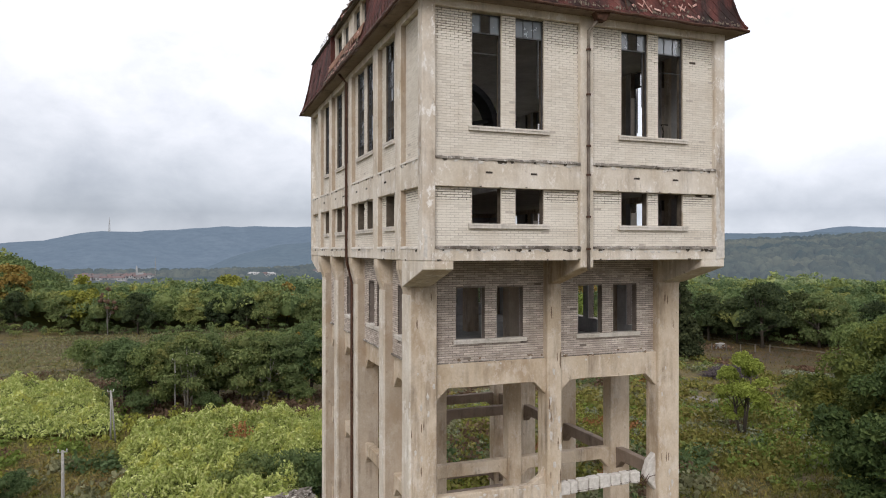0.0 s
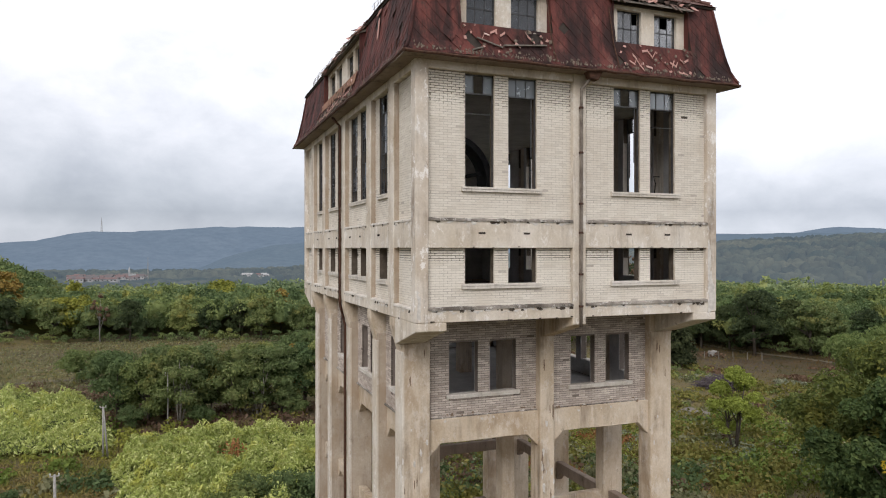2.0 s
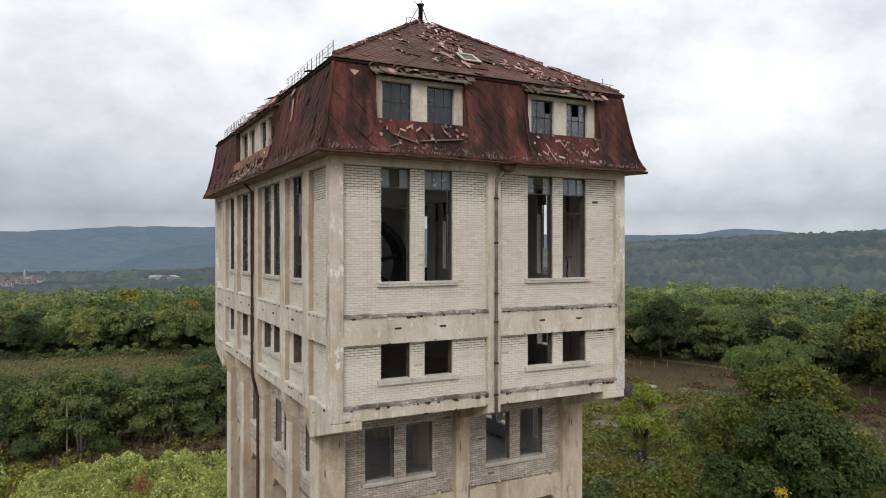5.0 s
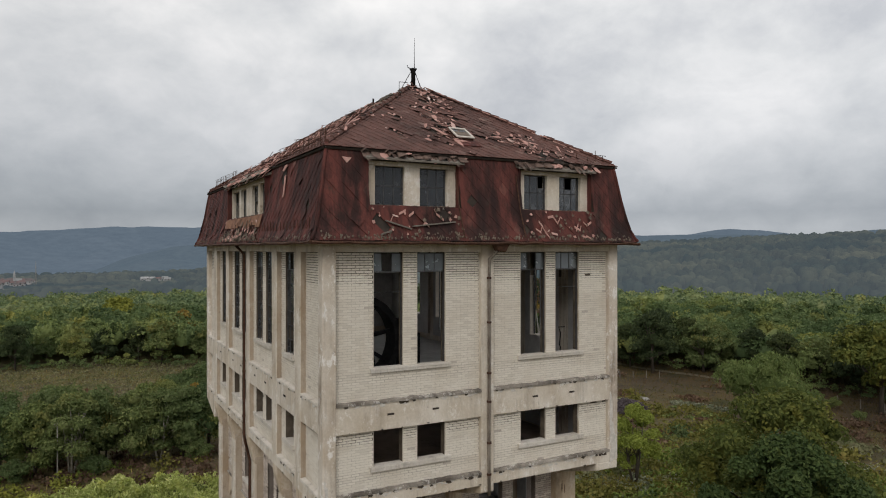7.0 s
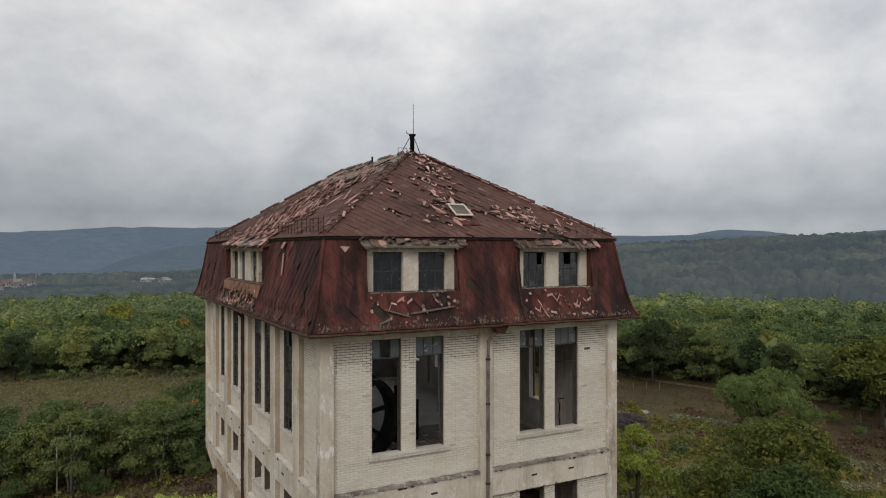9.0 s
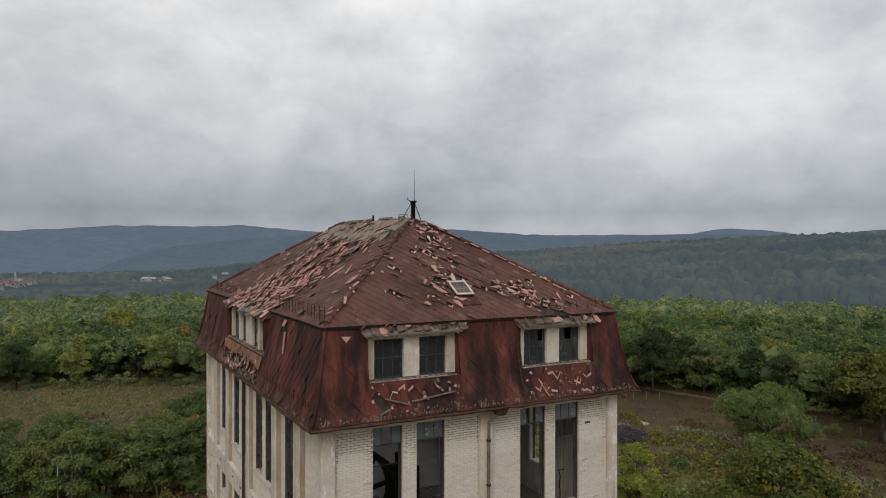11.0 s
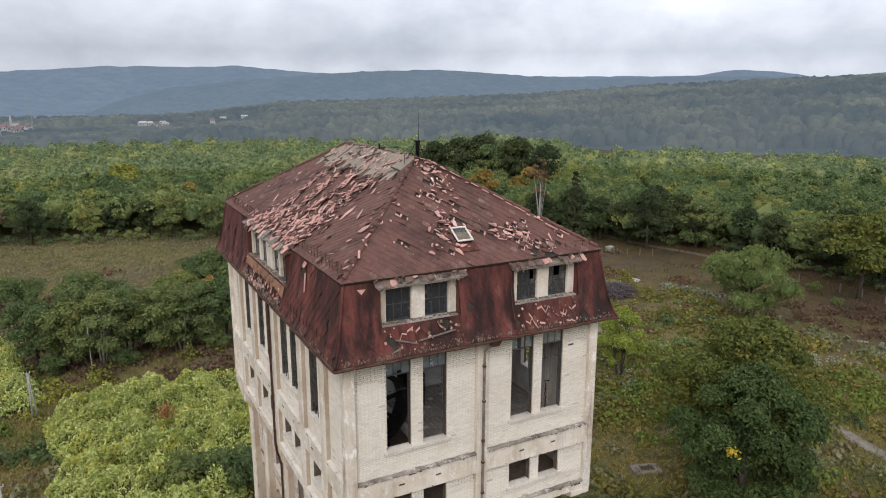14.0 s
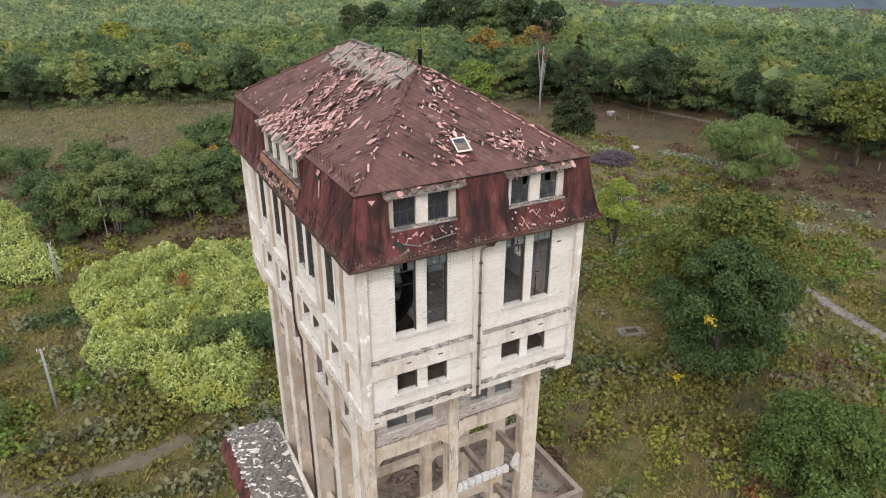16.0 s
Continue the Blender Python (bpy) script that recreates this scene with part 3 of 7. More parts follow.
# walls: a runs along the wall, d stands out from it
FACES = {
    "front": lambda a, d, z: (a, -d, z),
    "back": lambda a, d, z: (a, D + d, z),
    "left": lambda a, d, z: (-d, a, z),
    "right": lambda a, d, z: (W + d, a, z),
}


def fbox(b, m, a0, a1, d0, d1, z0, z1):
    b.hexa([m(a0, d0, z0), m(a1, d0, z0), m(a1, d1, z0), m(a0, d1, z0), m(a0, d0, z1), m(a1, d0, z1), m(a1, d1, z1), m(a0, d1, z1)])


def spans(lo, hi, cuts):
    """What is left of lo..hi after the cuts."""
    out, at = [], lo
    for c0, c1 in sorted(cuts):
        if c0 > at:
            out.append((at, min(c0, hi)))
        at = max(at, c1)
    if at < hi:
        out.append((at, hi))
    return [s for s in out if s[1] - s[0] > 0.02]


def wall_around(b, m, a0, a1, d0, d1, z0, z1, holes):
    """A wall with openings right through it, as one closed mesh."""
    zs = sorted({z0, z1, *[min(max(v, z0), z1) for h in holes for v in h[2:]]})
    xs = sorted({a0, a1, *[min(max(v, a0), a1) for h in holes for v in h[:2]]})
    solid, at = set(), {}
    for i in range(len(xs) - 1):
        for k in range(len(zs) - 1):
            x, z = (xs[i] + xs[i + 1]) / 2, (zs[k] + zs[k + 1]) / 2
            if not any(h[0] < x < h[1] and h[2] < z < h[3] for h in holes):
                solid.add((i, k))

    def vert(i, d, k):
        if (i, d, k) not in at:
            at[i, d, k] = len(b.v)
            b.v.append(m(xs[i], (d0, d1)[d], zs[k]))
        return at[i, d, k]
    for i, k in solid:
        b.f.append((vert(i, 1, k), vert(i + 1, 1, k), vert(i + 1, 1, k + 1), vert(i, 1, k + 1)))
        b.f.append((vert(i, 0, k), vert(i, 0, k + 1), vert(i + 1, 0, k + 1), vert(i + 1, 0, k)))
        for n, e in (((i - 1, k), ((i, k), (i, k + 1))), ((i + 1, k), ((i + 1, k), (i + 1, k + 1))), ((i, k - 1), ((i, k), (i + 1, k))), ((i, k + 1), ((i, k + 1), (i + 1, k + 1)))):
            if n not in solid:
                b.f.append((vert(e[0][0], 0, e[0][1]), vert(e[1][0], 0, e[1][1]), vert(e[1][0], 1, e[1][1]), vert(e[0][0], 1, e[0][1])))


def brick_rows(a0, a1, z0, z1, holes, rng, course=0.075, length=0.26, open_joint=None):
    """Places of bricks in rows, as a0, a1, z0, z1."""
    out, row, z = [], 0, z0 + 0.006
    while z + 0.05 < z1:
        gap = 0.011 if open_joint and not open_joint(z) else 0.019
        cuts = [(h[0], h[1]) for h in holes if h[2] < z + 0.06 and h[3] > z + 0.01]
        for s0, s1 in spans(a0, a1, cuts):
            a = s0 - (0 if row % 2 else length / 2)
            while a < s1:
                p, q = max(a, s0), min(a + length - gap, s1)
                if q - p > 0.03:
                    out.append((p, q, z, min(z + course - gap, z1)))
                a += length
        row += 1
        z += course
    return out


def brickwork(wall, m, d, places, material, rng, singles=0, where=None):
    """Bricks proud of the mortar: some as objects of their own, the rest in one mesh."""
    rest, shared, made = Buf(), {}, 0
    for p, q, z0, z1 in places:
        e = d + rng.uniform(-0.006, 0.004)
        if rng.random() < 0.006:
            e -= 0.035
        full = q - p > 0.24
        if full and made < singles and (where is None or where(p, z0)):
            if "full" not in shared:
                s = Buf()
                fbox(s, m, 0, q - p, -0.10, 0, 0, z1 - z0)
                o = m(0, 0, 0)
                s.v = [(x - o[0], y - o[1], z - o[2]) for x, y, z in s.v]
                shared["full"] = mesh_of("brick", s, material)
            ob = new("brick", shared["full"])
            ob.parent = wall
            ob.location = m(p, e, z0)
            made += 1
        else:
            n = len(rest.v)
            rest.v.extend([m(p, e - 0.06, z0), m(q, e - 0.06, z0), m(q, e - 0.06, z1), m(p, e - 0.06, z1), m(p, e, z0), m(q, e, z0), m(q, e, z1), m(p, e, z1)])
            for f in ((4, 5, 6, 7), (0, 1, 5, 4), (1, 2, 6, 5), (2, 3, 7, 6), (3, 0, 4, 7)):
                rest.f.append(tuple(n + i for i in f))
    if rest.v:
        tagged(part("brickwork", rest, material, wall), kind="stuff")


def sill(parent, m, a0, a1, d, z, headers=True):
    b = Buf()
    fbox(b, m, a0, a1, d - 0.22, d + 0.10, z - 0.045, z + 0.012)
    if headers:
        a = a0
        while a < a1 - 0.05:
            fbox(b, m, a + 0.004, min(a + 0.071, a1), d - 0.1, d + 0.085 + rnd.uniform(-0.008, 0.006), z - 0.125, z - 0.045)
            a += 0.076
    else:
        fbox(b, m, a0 + 0.01, a1 - 0.01, d - 0.1, d + 0.085, z - 0.13, z - 0.045)
    part("sill", b, SILL, parent, bevel=0.0)


def tall_window(parent, m, a0, a1, d, z0, z1, state):
    """What is left of a steel window: side bars, a head of small panes, odd hanging bars."""
    win = part("window", Buf(), BARS, parent)
    b = Buf()
    for a in (a0 + 0.012, a1 - 0.034):
        fbox(b, m, a, a + 0.022, d - 0.05, d, z0, z1)
    zt = z1 - 0.56
    fbox(b, m, a0, a1, d - 0.05, d, zt - 0.03, zt + 0.01)
    fbox(b, m, a0, a1, d - 0.05, d, z1 - 0.03, z1)
    step = (a1 - a0) / 3
    for i in (1, 2):
        fbox(b, m, a0 + i * step - 0.012, a0 + i * step + 0.012, d - 0.04, d - 0.01, zt, z1)
    if "bar" in state:
        fbox(b, m, a1 - 0.16, a1 - 0.13, d - 0.04, d - 0.01, z0 + 1.0, zt)
    if "wire" in state:
        fbox(b, m, a0, a1, d - 0.03, d - 0.02, zt - 0.62, zt - 0.60)
    part("frame", b, BARS, win)
    for i in range(3):
        if i in state["panes"]:
            g = Buf()
            fbox(g, m, a0 + i * step + 0.015, a0 + (i + 1) * step - 0.015, d - 0.03, d - 0.022, zt + 0.012, z1 - 0.03)
            part("pane", g, GLASS, win)
    if state.get("glazed"):
        rows = 6
        for k in range(rows):
            r0, r1 = z0 + (zt - z0) * k / rows, z0 + (zt - z0) * (k + 1) / rows
            for i in range(3):
                if rnd.random() < 0.4:
                    g = Buf()
                    fbox(g, m, a0 + i * step + 0.012, a0 + (i + 1) * step - 0.012, d - 0.03, d - 0.022, r0 + 0.012, r1 - 0.012)
                    part("pane", g, GLASS_DARK, win)
        g = Buf()
        for k in range(1, rows):
            z = z0 + (zt - z0) * k / rows
            fbox(g, m, a0, a1, d - 0.04, d - 0.01, z - 0.012, z + 0.012)
        for i in (1, 2):
            fbox(g, m, a0 + i * step - 0.012, a0 + i * step + 0.012, d - 0.04, d - 0.01, z0, zt)
        part("glazing_bar", g, BARS, win)
    return win


def storey_panel(face, a0, a1, z0, z1, holes, recess, singles=0, where=None, brick=BRICK, mortar=MORTAR, base=0.0):
    """A brick panel between pilasters: inner wall, mortar face and the bricks."""
    m = FACES[face]
    b = Buf()
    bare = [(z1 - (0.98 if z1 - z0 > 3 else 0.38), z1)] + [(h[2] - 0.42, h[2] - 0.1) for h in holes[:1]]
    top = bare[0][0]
    wall_around(b, m, a0, a1, base - recess - 0.28, base - recess - 0.008, z0, top, [h for h in holes if h[2] < top])
    wall = part("wall_panel", b, mortar, tower)
    lining = Buf()
    wall_around(lining, m, a0, a1, base - recess - 0.30, base - recess - 0.282, z0, z1, holes)
    part("plaster", lining, PLASTER, wall)
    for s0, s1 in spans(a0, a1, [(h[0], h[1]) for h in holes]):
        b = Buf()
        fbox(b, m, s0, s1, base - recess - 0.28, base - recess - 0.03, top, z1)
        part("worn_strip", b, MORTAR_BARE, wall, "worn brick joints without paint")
    brickwork(wall, m, base - recess, brick_rows(a0, a1, z0, z1, holes, rnd, open_joint=lambda z: any(p < z + 0.03 < q for p, q in bare)), brick, rnd, singles, where)
    return wall


def slots(face, spots, z):
    for a in spots:
        b = Buf()
        fbox(b, FACES[face], a - 0.11, a + 0.11, -0.02, 0.006, z - 0.03, z + 0.03)
        # Dark blocks in the solid band stand for the slots' shaded inside.
        part("drain_slot", b, DECK, tower)


def rim(face, a0, a1, z, depth=0.07):
    """The weathered ledge at the foot of a brick panel: one ragged strip."""
    b, m = Buf(), FACES[face]
    n = max(3, int((a1 - a0) / 0.16))
    rows = []
    for i in range(n + 1):
        a = a0 + (a1 - a0) * i / n
        o, h = depth * 0.5 + rnd.uniform(0.0, 0.05) * depth / 0.07, rnd.uniform(0.015, 0.055) * depth / 0.07
        rows.append([m(a, -0.14, z - 0.05), m(a, o, z - 0.05 + rnd.uniform(0, 0.015)), m(a, o - 0.01, z + h), m(a, -0.14, z + h + 0.02)])
    for r in rows:
        b.v.extend(r)
    for i in range(n):
        for k in range(4):
            q = (k + 1) % 4
            b.f.append((4 * i + k, 4 * i + q, 4 * i + 4 + q, 4 * i + 4 + k))
    b.f.append((0, 1, 2, 3)); b.f.append((4 * n, 4 * n + 1, 4 * n + 2, 4 * n + 3))
    part("ledge", b, LEDGE if depth > 0.05 else SILL, tower)


def flakes(buf, face, a0, a1, z0, z1, count, size, drip=1.0):
    """Ragged flat scabs lying on a wall face."""
    m = FACES[face] if isinstance(face, str) else face
    for _ in range(count):
        a, z, s = rnd.uniform(a0, a1), rnd.uniform(z0, z1), size * rnd.uniform(0.4, 1.3)
        k = rnd.randrange(8, 13)
        pts = []
        for i in range(k):
            t = 6.283 * i / k + rnd.uniform(-0.3, 0.3)
            q = s * rnd.uniform(0.45, 1.1)
            pts.append((min(max(a + q * math.cos(t), a0), a1), min(max(z + drip * q * math.sin(t), z0 - drip * s * 0.6), z1)))
        d = 0.014 + rnd.uniform(0.0, 0.002)
        n = len(buf.v)
        buf.v.extend([m(x, d, y) for x, y in pts] + [m(x, d - 0.03, y) for x, y in pts])
        buf.f.append(tuple(range(n, n + k)))
        for i in range(k):
            j = (i + 1) % k
            buf.f.append((n + i, n + k + i, n + k + j, n + j))


def weathering():
    for face, w in (("front", W), ("left", D)):
        white, dark = Buf(), Buf()
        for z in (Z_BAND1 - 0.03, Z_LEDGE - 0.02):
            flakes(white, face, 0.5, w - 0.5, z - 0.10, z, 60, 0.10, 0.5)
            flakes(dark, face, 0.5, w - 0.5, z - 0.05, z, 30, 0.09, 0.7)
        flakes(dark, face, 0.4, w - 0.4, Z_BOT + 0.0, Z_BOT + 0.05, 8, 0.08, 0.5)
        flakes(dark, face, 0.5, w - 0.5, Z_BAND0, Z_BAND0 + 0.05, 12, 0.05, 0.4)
        for a in (0.02, w - 0.35):
            flakes(white, face, a, a + 0.33, 22.2, 25.4, 46, 0.17, 1.8)
            flakes(white, face, a, a + 0.33, 26.0, 29.4, 12, 0.10, 2.0)
            flakes(dark, face, a, a + 0.33, 22.1, 25.3, 5, 0.04, 1.5)
        tagged(part("peeling_paint", white, PEEL, tower, "white flakes of old paint"), kind="stuff")
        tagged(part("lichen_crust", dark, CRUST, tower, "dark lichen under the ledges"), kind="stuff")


FRONT_PANELS = [(0.38, 5.17), (5.63, 10.42)]
SIDE_PILASTERS = [(2.16, 2.74), (4.97, 5.60), (9.12, 9.72), (13.24, 13.84), (16.15, 16.74)]
SIDE_PANELS = [(0.36, 2.16, 0), (2.74, 4.97, 1), (5.60, 9.12, 2), (9.72, 13.24, 2), (13.84, 16.15, 1), (16.74, D - 0.36, 0)]
RECESS, SIDE_RECESS = 0.13, 0.16


def openings(face, a0, a1, count):
    if face in ("front", "back"):
        return [(1.57, 2.54), (2.99, 3.98)] if a0 < 5 else [(6.76, 7.80), (8.18, 9.20)]
    c = (a0 + a1) / 2 + (0.22 if face == "right" else 0.0)
    if count == 2:
        return [(c - 1.28, c - 0.26), (c + 0.26, c + 1.28)]
    return [(c - 0.40, c + 0.57)] if count == 1 else []


def upper_box():
    states = [{"panes": (0, 2), "wire": 1}, {"panes": (0, 1, 2), "bar": 1}, {"panes": (0, 2), "bar": 1}, {"panes": (0, 1, 2), "wire": 1}, {"panes": (0, 1, 2)}, {"panes": (0,), "bar": 1}]
    count = 0
    for face in FACES:
        m = FACES[face]
        long = face in ("left", "right")
        width, rec = (D, SIDE_RECESS) if long else (W, RECESS)
        panels = SIDE_PANELS if long else [(*p, 2) for p in FRONT_PANELS]
        # bands and beams, from corner pillar to corner pillar
        for z0, z1, name in ((Z_BOT, Z_LEDGE, "band"), (Z_BAND0, Z_BAND1, "band"), (Z_TOP, Z_EAVE, "eaves_beam")):
            b = Buf()
            fbox(b, m, 0.34, width - 0.34, -0.30, 0.0, z0, z1)
            part(name, b, CONCRETE, tower, bevel=0.012, rough=0.008)
        for i, (a0, a1, n) in enumerate(panels):
            op = openings(face, a0, a1, n)
            up = [(p, q, 26.02, Z_TOP + 0.01) for p, q in op]
            low = [(p, q, 23.14, Z_BAND0 + 0.01) for p, q in op]
            near = face == "front"
            storey_panel(face, a0, a1, Z_BAND1, Z_TOP, up, rec, 75 if near else 0, lambda a, z: z > 28.0)
            storey_panel(face, a0, a1, Z_LEDGE, Z_BAND0, low, rec, 75 if near else 0, lambda a, z: z > 23.0)
            rim(face, a0, a1, Z_BAND1, 0.03 if long else 0.053)
            rim(face, a0, a1, Z_LEDGE + 0.03, 0.03 if long else 0.053)
            if op:
                sill(tower, m, op[0][0] - 0.12, op[-1][1] + 0.14, -rec, 26.02)
                sill(tower, m, op[0][0] - 0.12, op[-1][1] + 0.14, -rec, 23.14, headers=False)
                slots(face, [op[0][0] + 0.5, op[-1][1] - 0.42], 24.66)
            # pale outer edges of the reveals, a dark lining behind them
            for p, q in op if face in ("front", "left") else ():
                for z0, z1 in ((26.03, Z_TOP), (23.15, Z_BAND0)):
                    for j0, j1, t in ((p, p + 0.012, 0), (q - 0.012, q, 0), (p, p + 0.012, 1), (q - 0.012, q, 1)):
                        b = Buf()
                        fbox(b, m, j0, j1, *((-rec - 0.07, -rec - 0.004) if t == 0 else (-rec - 0.31, -rec - 0.07)), z0, z1)
                        part("jamb", b, MORTAR_BARE if t or long else CONCRETE, tower)
            for p, q in op:
                tall_window(tower, m, p, q, -rec - (0.06 if long else 0.11), 26.03, Z_TOP - 0.02, {**states[count % 6], "glazed": face == "left"})
                count += 1
        # pilasters
        inner = SIDE_PILASTERS if long else [(5.17, 5.63)]
        for p, q in inner:
            b = Buf()
            fbox(b, m, p, q, -0.34, 0.018 if long else 0.035, Z_BOT - 0.23 if not long else Z_BOT, Z_EAVE - 0.02)
            part("pilaster", b, CONCRETE, tower, bevel=0.02, rough=0.012)
            if long:
                for z0, z1 in ((Z_LEDGE, Z_BAND0), (Z_BAND1, Z_TOP)):
                    b = Buf()
                    fbox(b, m, p - 0.014, p + 0.01, -rec - 0.01, -0.008, z0, z1)
                    # Stain on the pilaster's side, toned darker to set off its shaded face.
                    part("stained_reveal", b, CONCRETE_SIDE, tower, "yellow-brown stained side of the pilaster, shade in its tone")
    for x0, x1 in ((0, 0.37), (W - 0.37, W)):
        for y0, y1 in ((0, 0.36), (D - 0.36, D)):
            b = Buf()
            b.box(x0 - 0.02, x1 + 0.02, y0 - 0.02, y1 + 0.02, Z_BOT, Z_EAVE - 0.02)
            part("corner_pillar", b, CONCRETE_PEEL, tower, bevel=0.03, rough=0.014)
    # floors inside
    for z0, z1, mat in ((Z_BOT + 0.02, Z_LEDGE - 0.1, CONCRETE_DARK), (24.45, 24.75, PLASTER), (29.46, 29.68, PLASTER)):
        b = Buf()
        if z0 > 24 and z0 < 25:
            for x0, x1, y0, y1 in ((0.32, W - 0.32, 0.32, 1.75), (0.32, 0.8, 1.75, 7.0), (3.9, W - 0.32, 1.75, 7.0), (0.32, W - 0.32, 7.0, D - 0.32)):
                b = Buf()
                b.box(x0, x1, y0, y1, z0, z1)
                part("floor_slab", b, mat, tower)
            b, y = Buf(), 0.36
            while y < 6.9:
                x = 0.36
                while x < W - 0.5:
                    if not (0.8 < x < 3.9 and 1.55 < y < 7.0) and rnd.random() < 0.95:
                        z = z1 + 0.02 + rnd.uniform(0.0, 0.012)
                        n = len(b.v)
                        b.v.extend([(x, y, z1), (x + 0.2, y, z1), (x + 0.2, y + 0.2, z1), (x, y + 0.2, z1), (x, y, z), (x + 0.2, y, z), (x + 0.2, y + 0.2, z), (x, y + 0.2, z)])
                        for f in ((4, 5, 6, 7), (0, 1, 5, 4), (1, 2, 6, 5), (2, 3, 7, 6), (3, 0, 4, 7)):
                            b.f.append(tuple(n + i for i in f))
                    x += 0.235
                y += 0.235
            tagged(part("floor_tiles", b, FLOOR_TILE, tower, "dusty grey-brown square floor tiles"), kind="stuff")
        else:
            b.box(0.32, W - 0.32, 0.32, D - 0.32, z0, z1)
            part("floor_slab", b, mat, tower)


upper_box()
weathering()

# ---- the open frame below ----
YC = [(2.0, 2.72), (5.0, 5.56), (9.14, 9.70), (13.1, 13.7), (16.15, 16.85)]
XC = [(0.24, 1.16), (5.13, 5.67), (9.64, 10.56)]
BEAM_Z = [(17.9, 18.68), (13.95, 14.42), (9.9, 10.35), (5.85, 6.3)]


def haunched(b, p0, p1, across, z0, z1, h):
    """A beam with sloping haunches at its ends. across: the thickness vector."""
    p0, p1 = Vector((*p0, 0)), Vector((*p1, 0))
    d = (p1 - p0).normalized()
    up = Vector((0, 0, 1))
    outline = [p0 + up * (z0 - h), p0 + d * h + up * z0, p1 - d * h + up * z0, p1 + up * (z0 - h), p1 + up * z1, p0 + up * z1]
    b.prism(outline, across)


def open_frame():
    for j, (y0, y1) in enumerate(YC):
        for i, (x0, x1) in enumerate(XC):
            b = Buf()
            b.box(x0, x1, y0, y1, 17.6 if (i, j) == (1, 2) else -0.3, 21.2 if i != 1 else Z_BOT)
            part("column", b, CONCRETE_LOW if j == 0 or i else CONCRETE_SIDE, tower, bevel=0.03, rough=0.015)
            if i == 0:
                b = Buf()
                b.box(x0 - 0.03, x0 + 0.05, y0 - 0.012, y1 + 0.012, 0.0, 20.95)
                part("painted_face", b, CONCRETE, tower, bevel=0.01, rough=0.008)
            # bracket that carries the box above
            b = Buf()
            if i != 1:
                s = 1 if i == 0 else -1
                xo, xi = (0.0, x1) if i == 0 else (W, x0)
                xe = x0 if i == 0 else x1
                b.prism([(xe, y0 + 0.05, 20.9), (xo, y0 + 0.05, 21.75), (xo, y0 + 0.05, Z_BOT), (xi, y0 + 0.05, Z_BOT), (xi, y0 + 0.05, 20.9)], (0, y1 - y0 - 0.1, 0))
                part("bracket", b, CONCRETE_LOW, tower, bevel=0.02)
    # tapering beams out to the front and the back
    for x0, x1, name in ((0.0, 0.95, 0), (5.16, 5.64, 1), (W - 0.95, W, 2)):
        for yf, ye in ((0.0, 2.05), (D, D - 2.05)):
            b = Buf()
            b.prism([(x0, yf, 21.8), (x0, yf, Z_BOT), (x0, ye, Z_BOT), (x0, ye, 21.2)], (x1 - x0, 0, 0))
            part("cantilever", b, CONCRETE if name != 1 else CONCRETE_LOW, tower, bevel=0.02)
    # beams across, front to back rows
    for z0, z1 in BEAM_Z:
        deep = 0.45 if z1 - z0 > 0.6 else 0.38
        for y0, y1 in YC if z1 > 18 else (YC[0], YC[1], YC[3], YC[4]):
            for (a0, a1), (c0, c1) in zip(XC, XC[1:]):
                if y0 < 2.1 and 13 < z0 < 15 and a0 > 5:
                    continue
                b = Buf()
                haunched(b, (a1 - 0.02, y0 + 0.14), (c0 + 0.02, y0 + 0.14), (0, 0.32, 0), z0, z1, deep)
                # Rear rows: stained dark concrete, its tone also standing in for inner shade.
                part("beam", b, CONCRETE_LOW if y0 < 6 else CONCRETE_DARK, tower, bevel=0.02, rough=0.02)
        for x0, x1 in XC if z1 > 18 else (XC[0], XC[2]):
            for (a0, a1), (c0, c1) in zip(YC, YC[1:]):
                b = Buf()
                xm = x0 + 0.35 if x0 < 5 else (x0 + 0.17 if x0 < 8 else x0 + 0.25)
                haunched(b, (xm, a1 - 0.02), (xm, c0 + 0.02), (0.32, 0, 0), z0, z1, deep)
                # Low eastern beams take the dark concrete as their shaded side.
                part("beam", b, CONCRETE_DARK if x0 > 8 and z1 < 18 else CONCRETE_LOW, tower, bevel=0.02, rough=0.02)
    # brick storey under the box
    lowf = lambda a, d, z: (a, 2.3 - d, z)
    lowb = lambda a, d, z: (a, D - 2.3 + d, z)
    lowl = lambda a, d, z: (0.55 - d, a, z)
    lowr = lambda a, d, z: (W - 0.55 + d, a, z)
    jobs = []
    for m in (lowf, lowb):
        jobs.append((m, 1.16, 5.13, [(1.92, 2.95), (3.38, 4.36)]))
        jobs.append((m, 5.67, 9.64, [(6.49, 7.48), (7.93, 8.93)]))
    for m in (lowl, lowr):
        for (a0, a1), (c0, c1) in zip(YC, YC[1:]):
            c = (a1 + c0) / 2
            jobs.append((m, a1, c0, [(c - 1.1, c - 0.2), (c + 0.2, c + 1.1)] if c0 - a1 > 2.8 else [(c - 0.5, c + 0.5)]))
    for n, (m, a0, a1, op) in enumerate(jobs):
        holes = [(p, q, 19.42, 21.12) for p, q in op]
        b = Buf()
        wall_around(b, m, a0, a1, -0.28, -0.02, 18.68, Z_BOT, holes)
        wall = part("wall_panel", b, MORTAR_LOW, tower)
        b = Buf()
        wall_around(b, m, a0, a1, -0.30, -0.282, 18.82, Z_BOT, holes)
        part("plaster", b, PLASTER, wall)
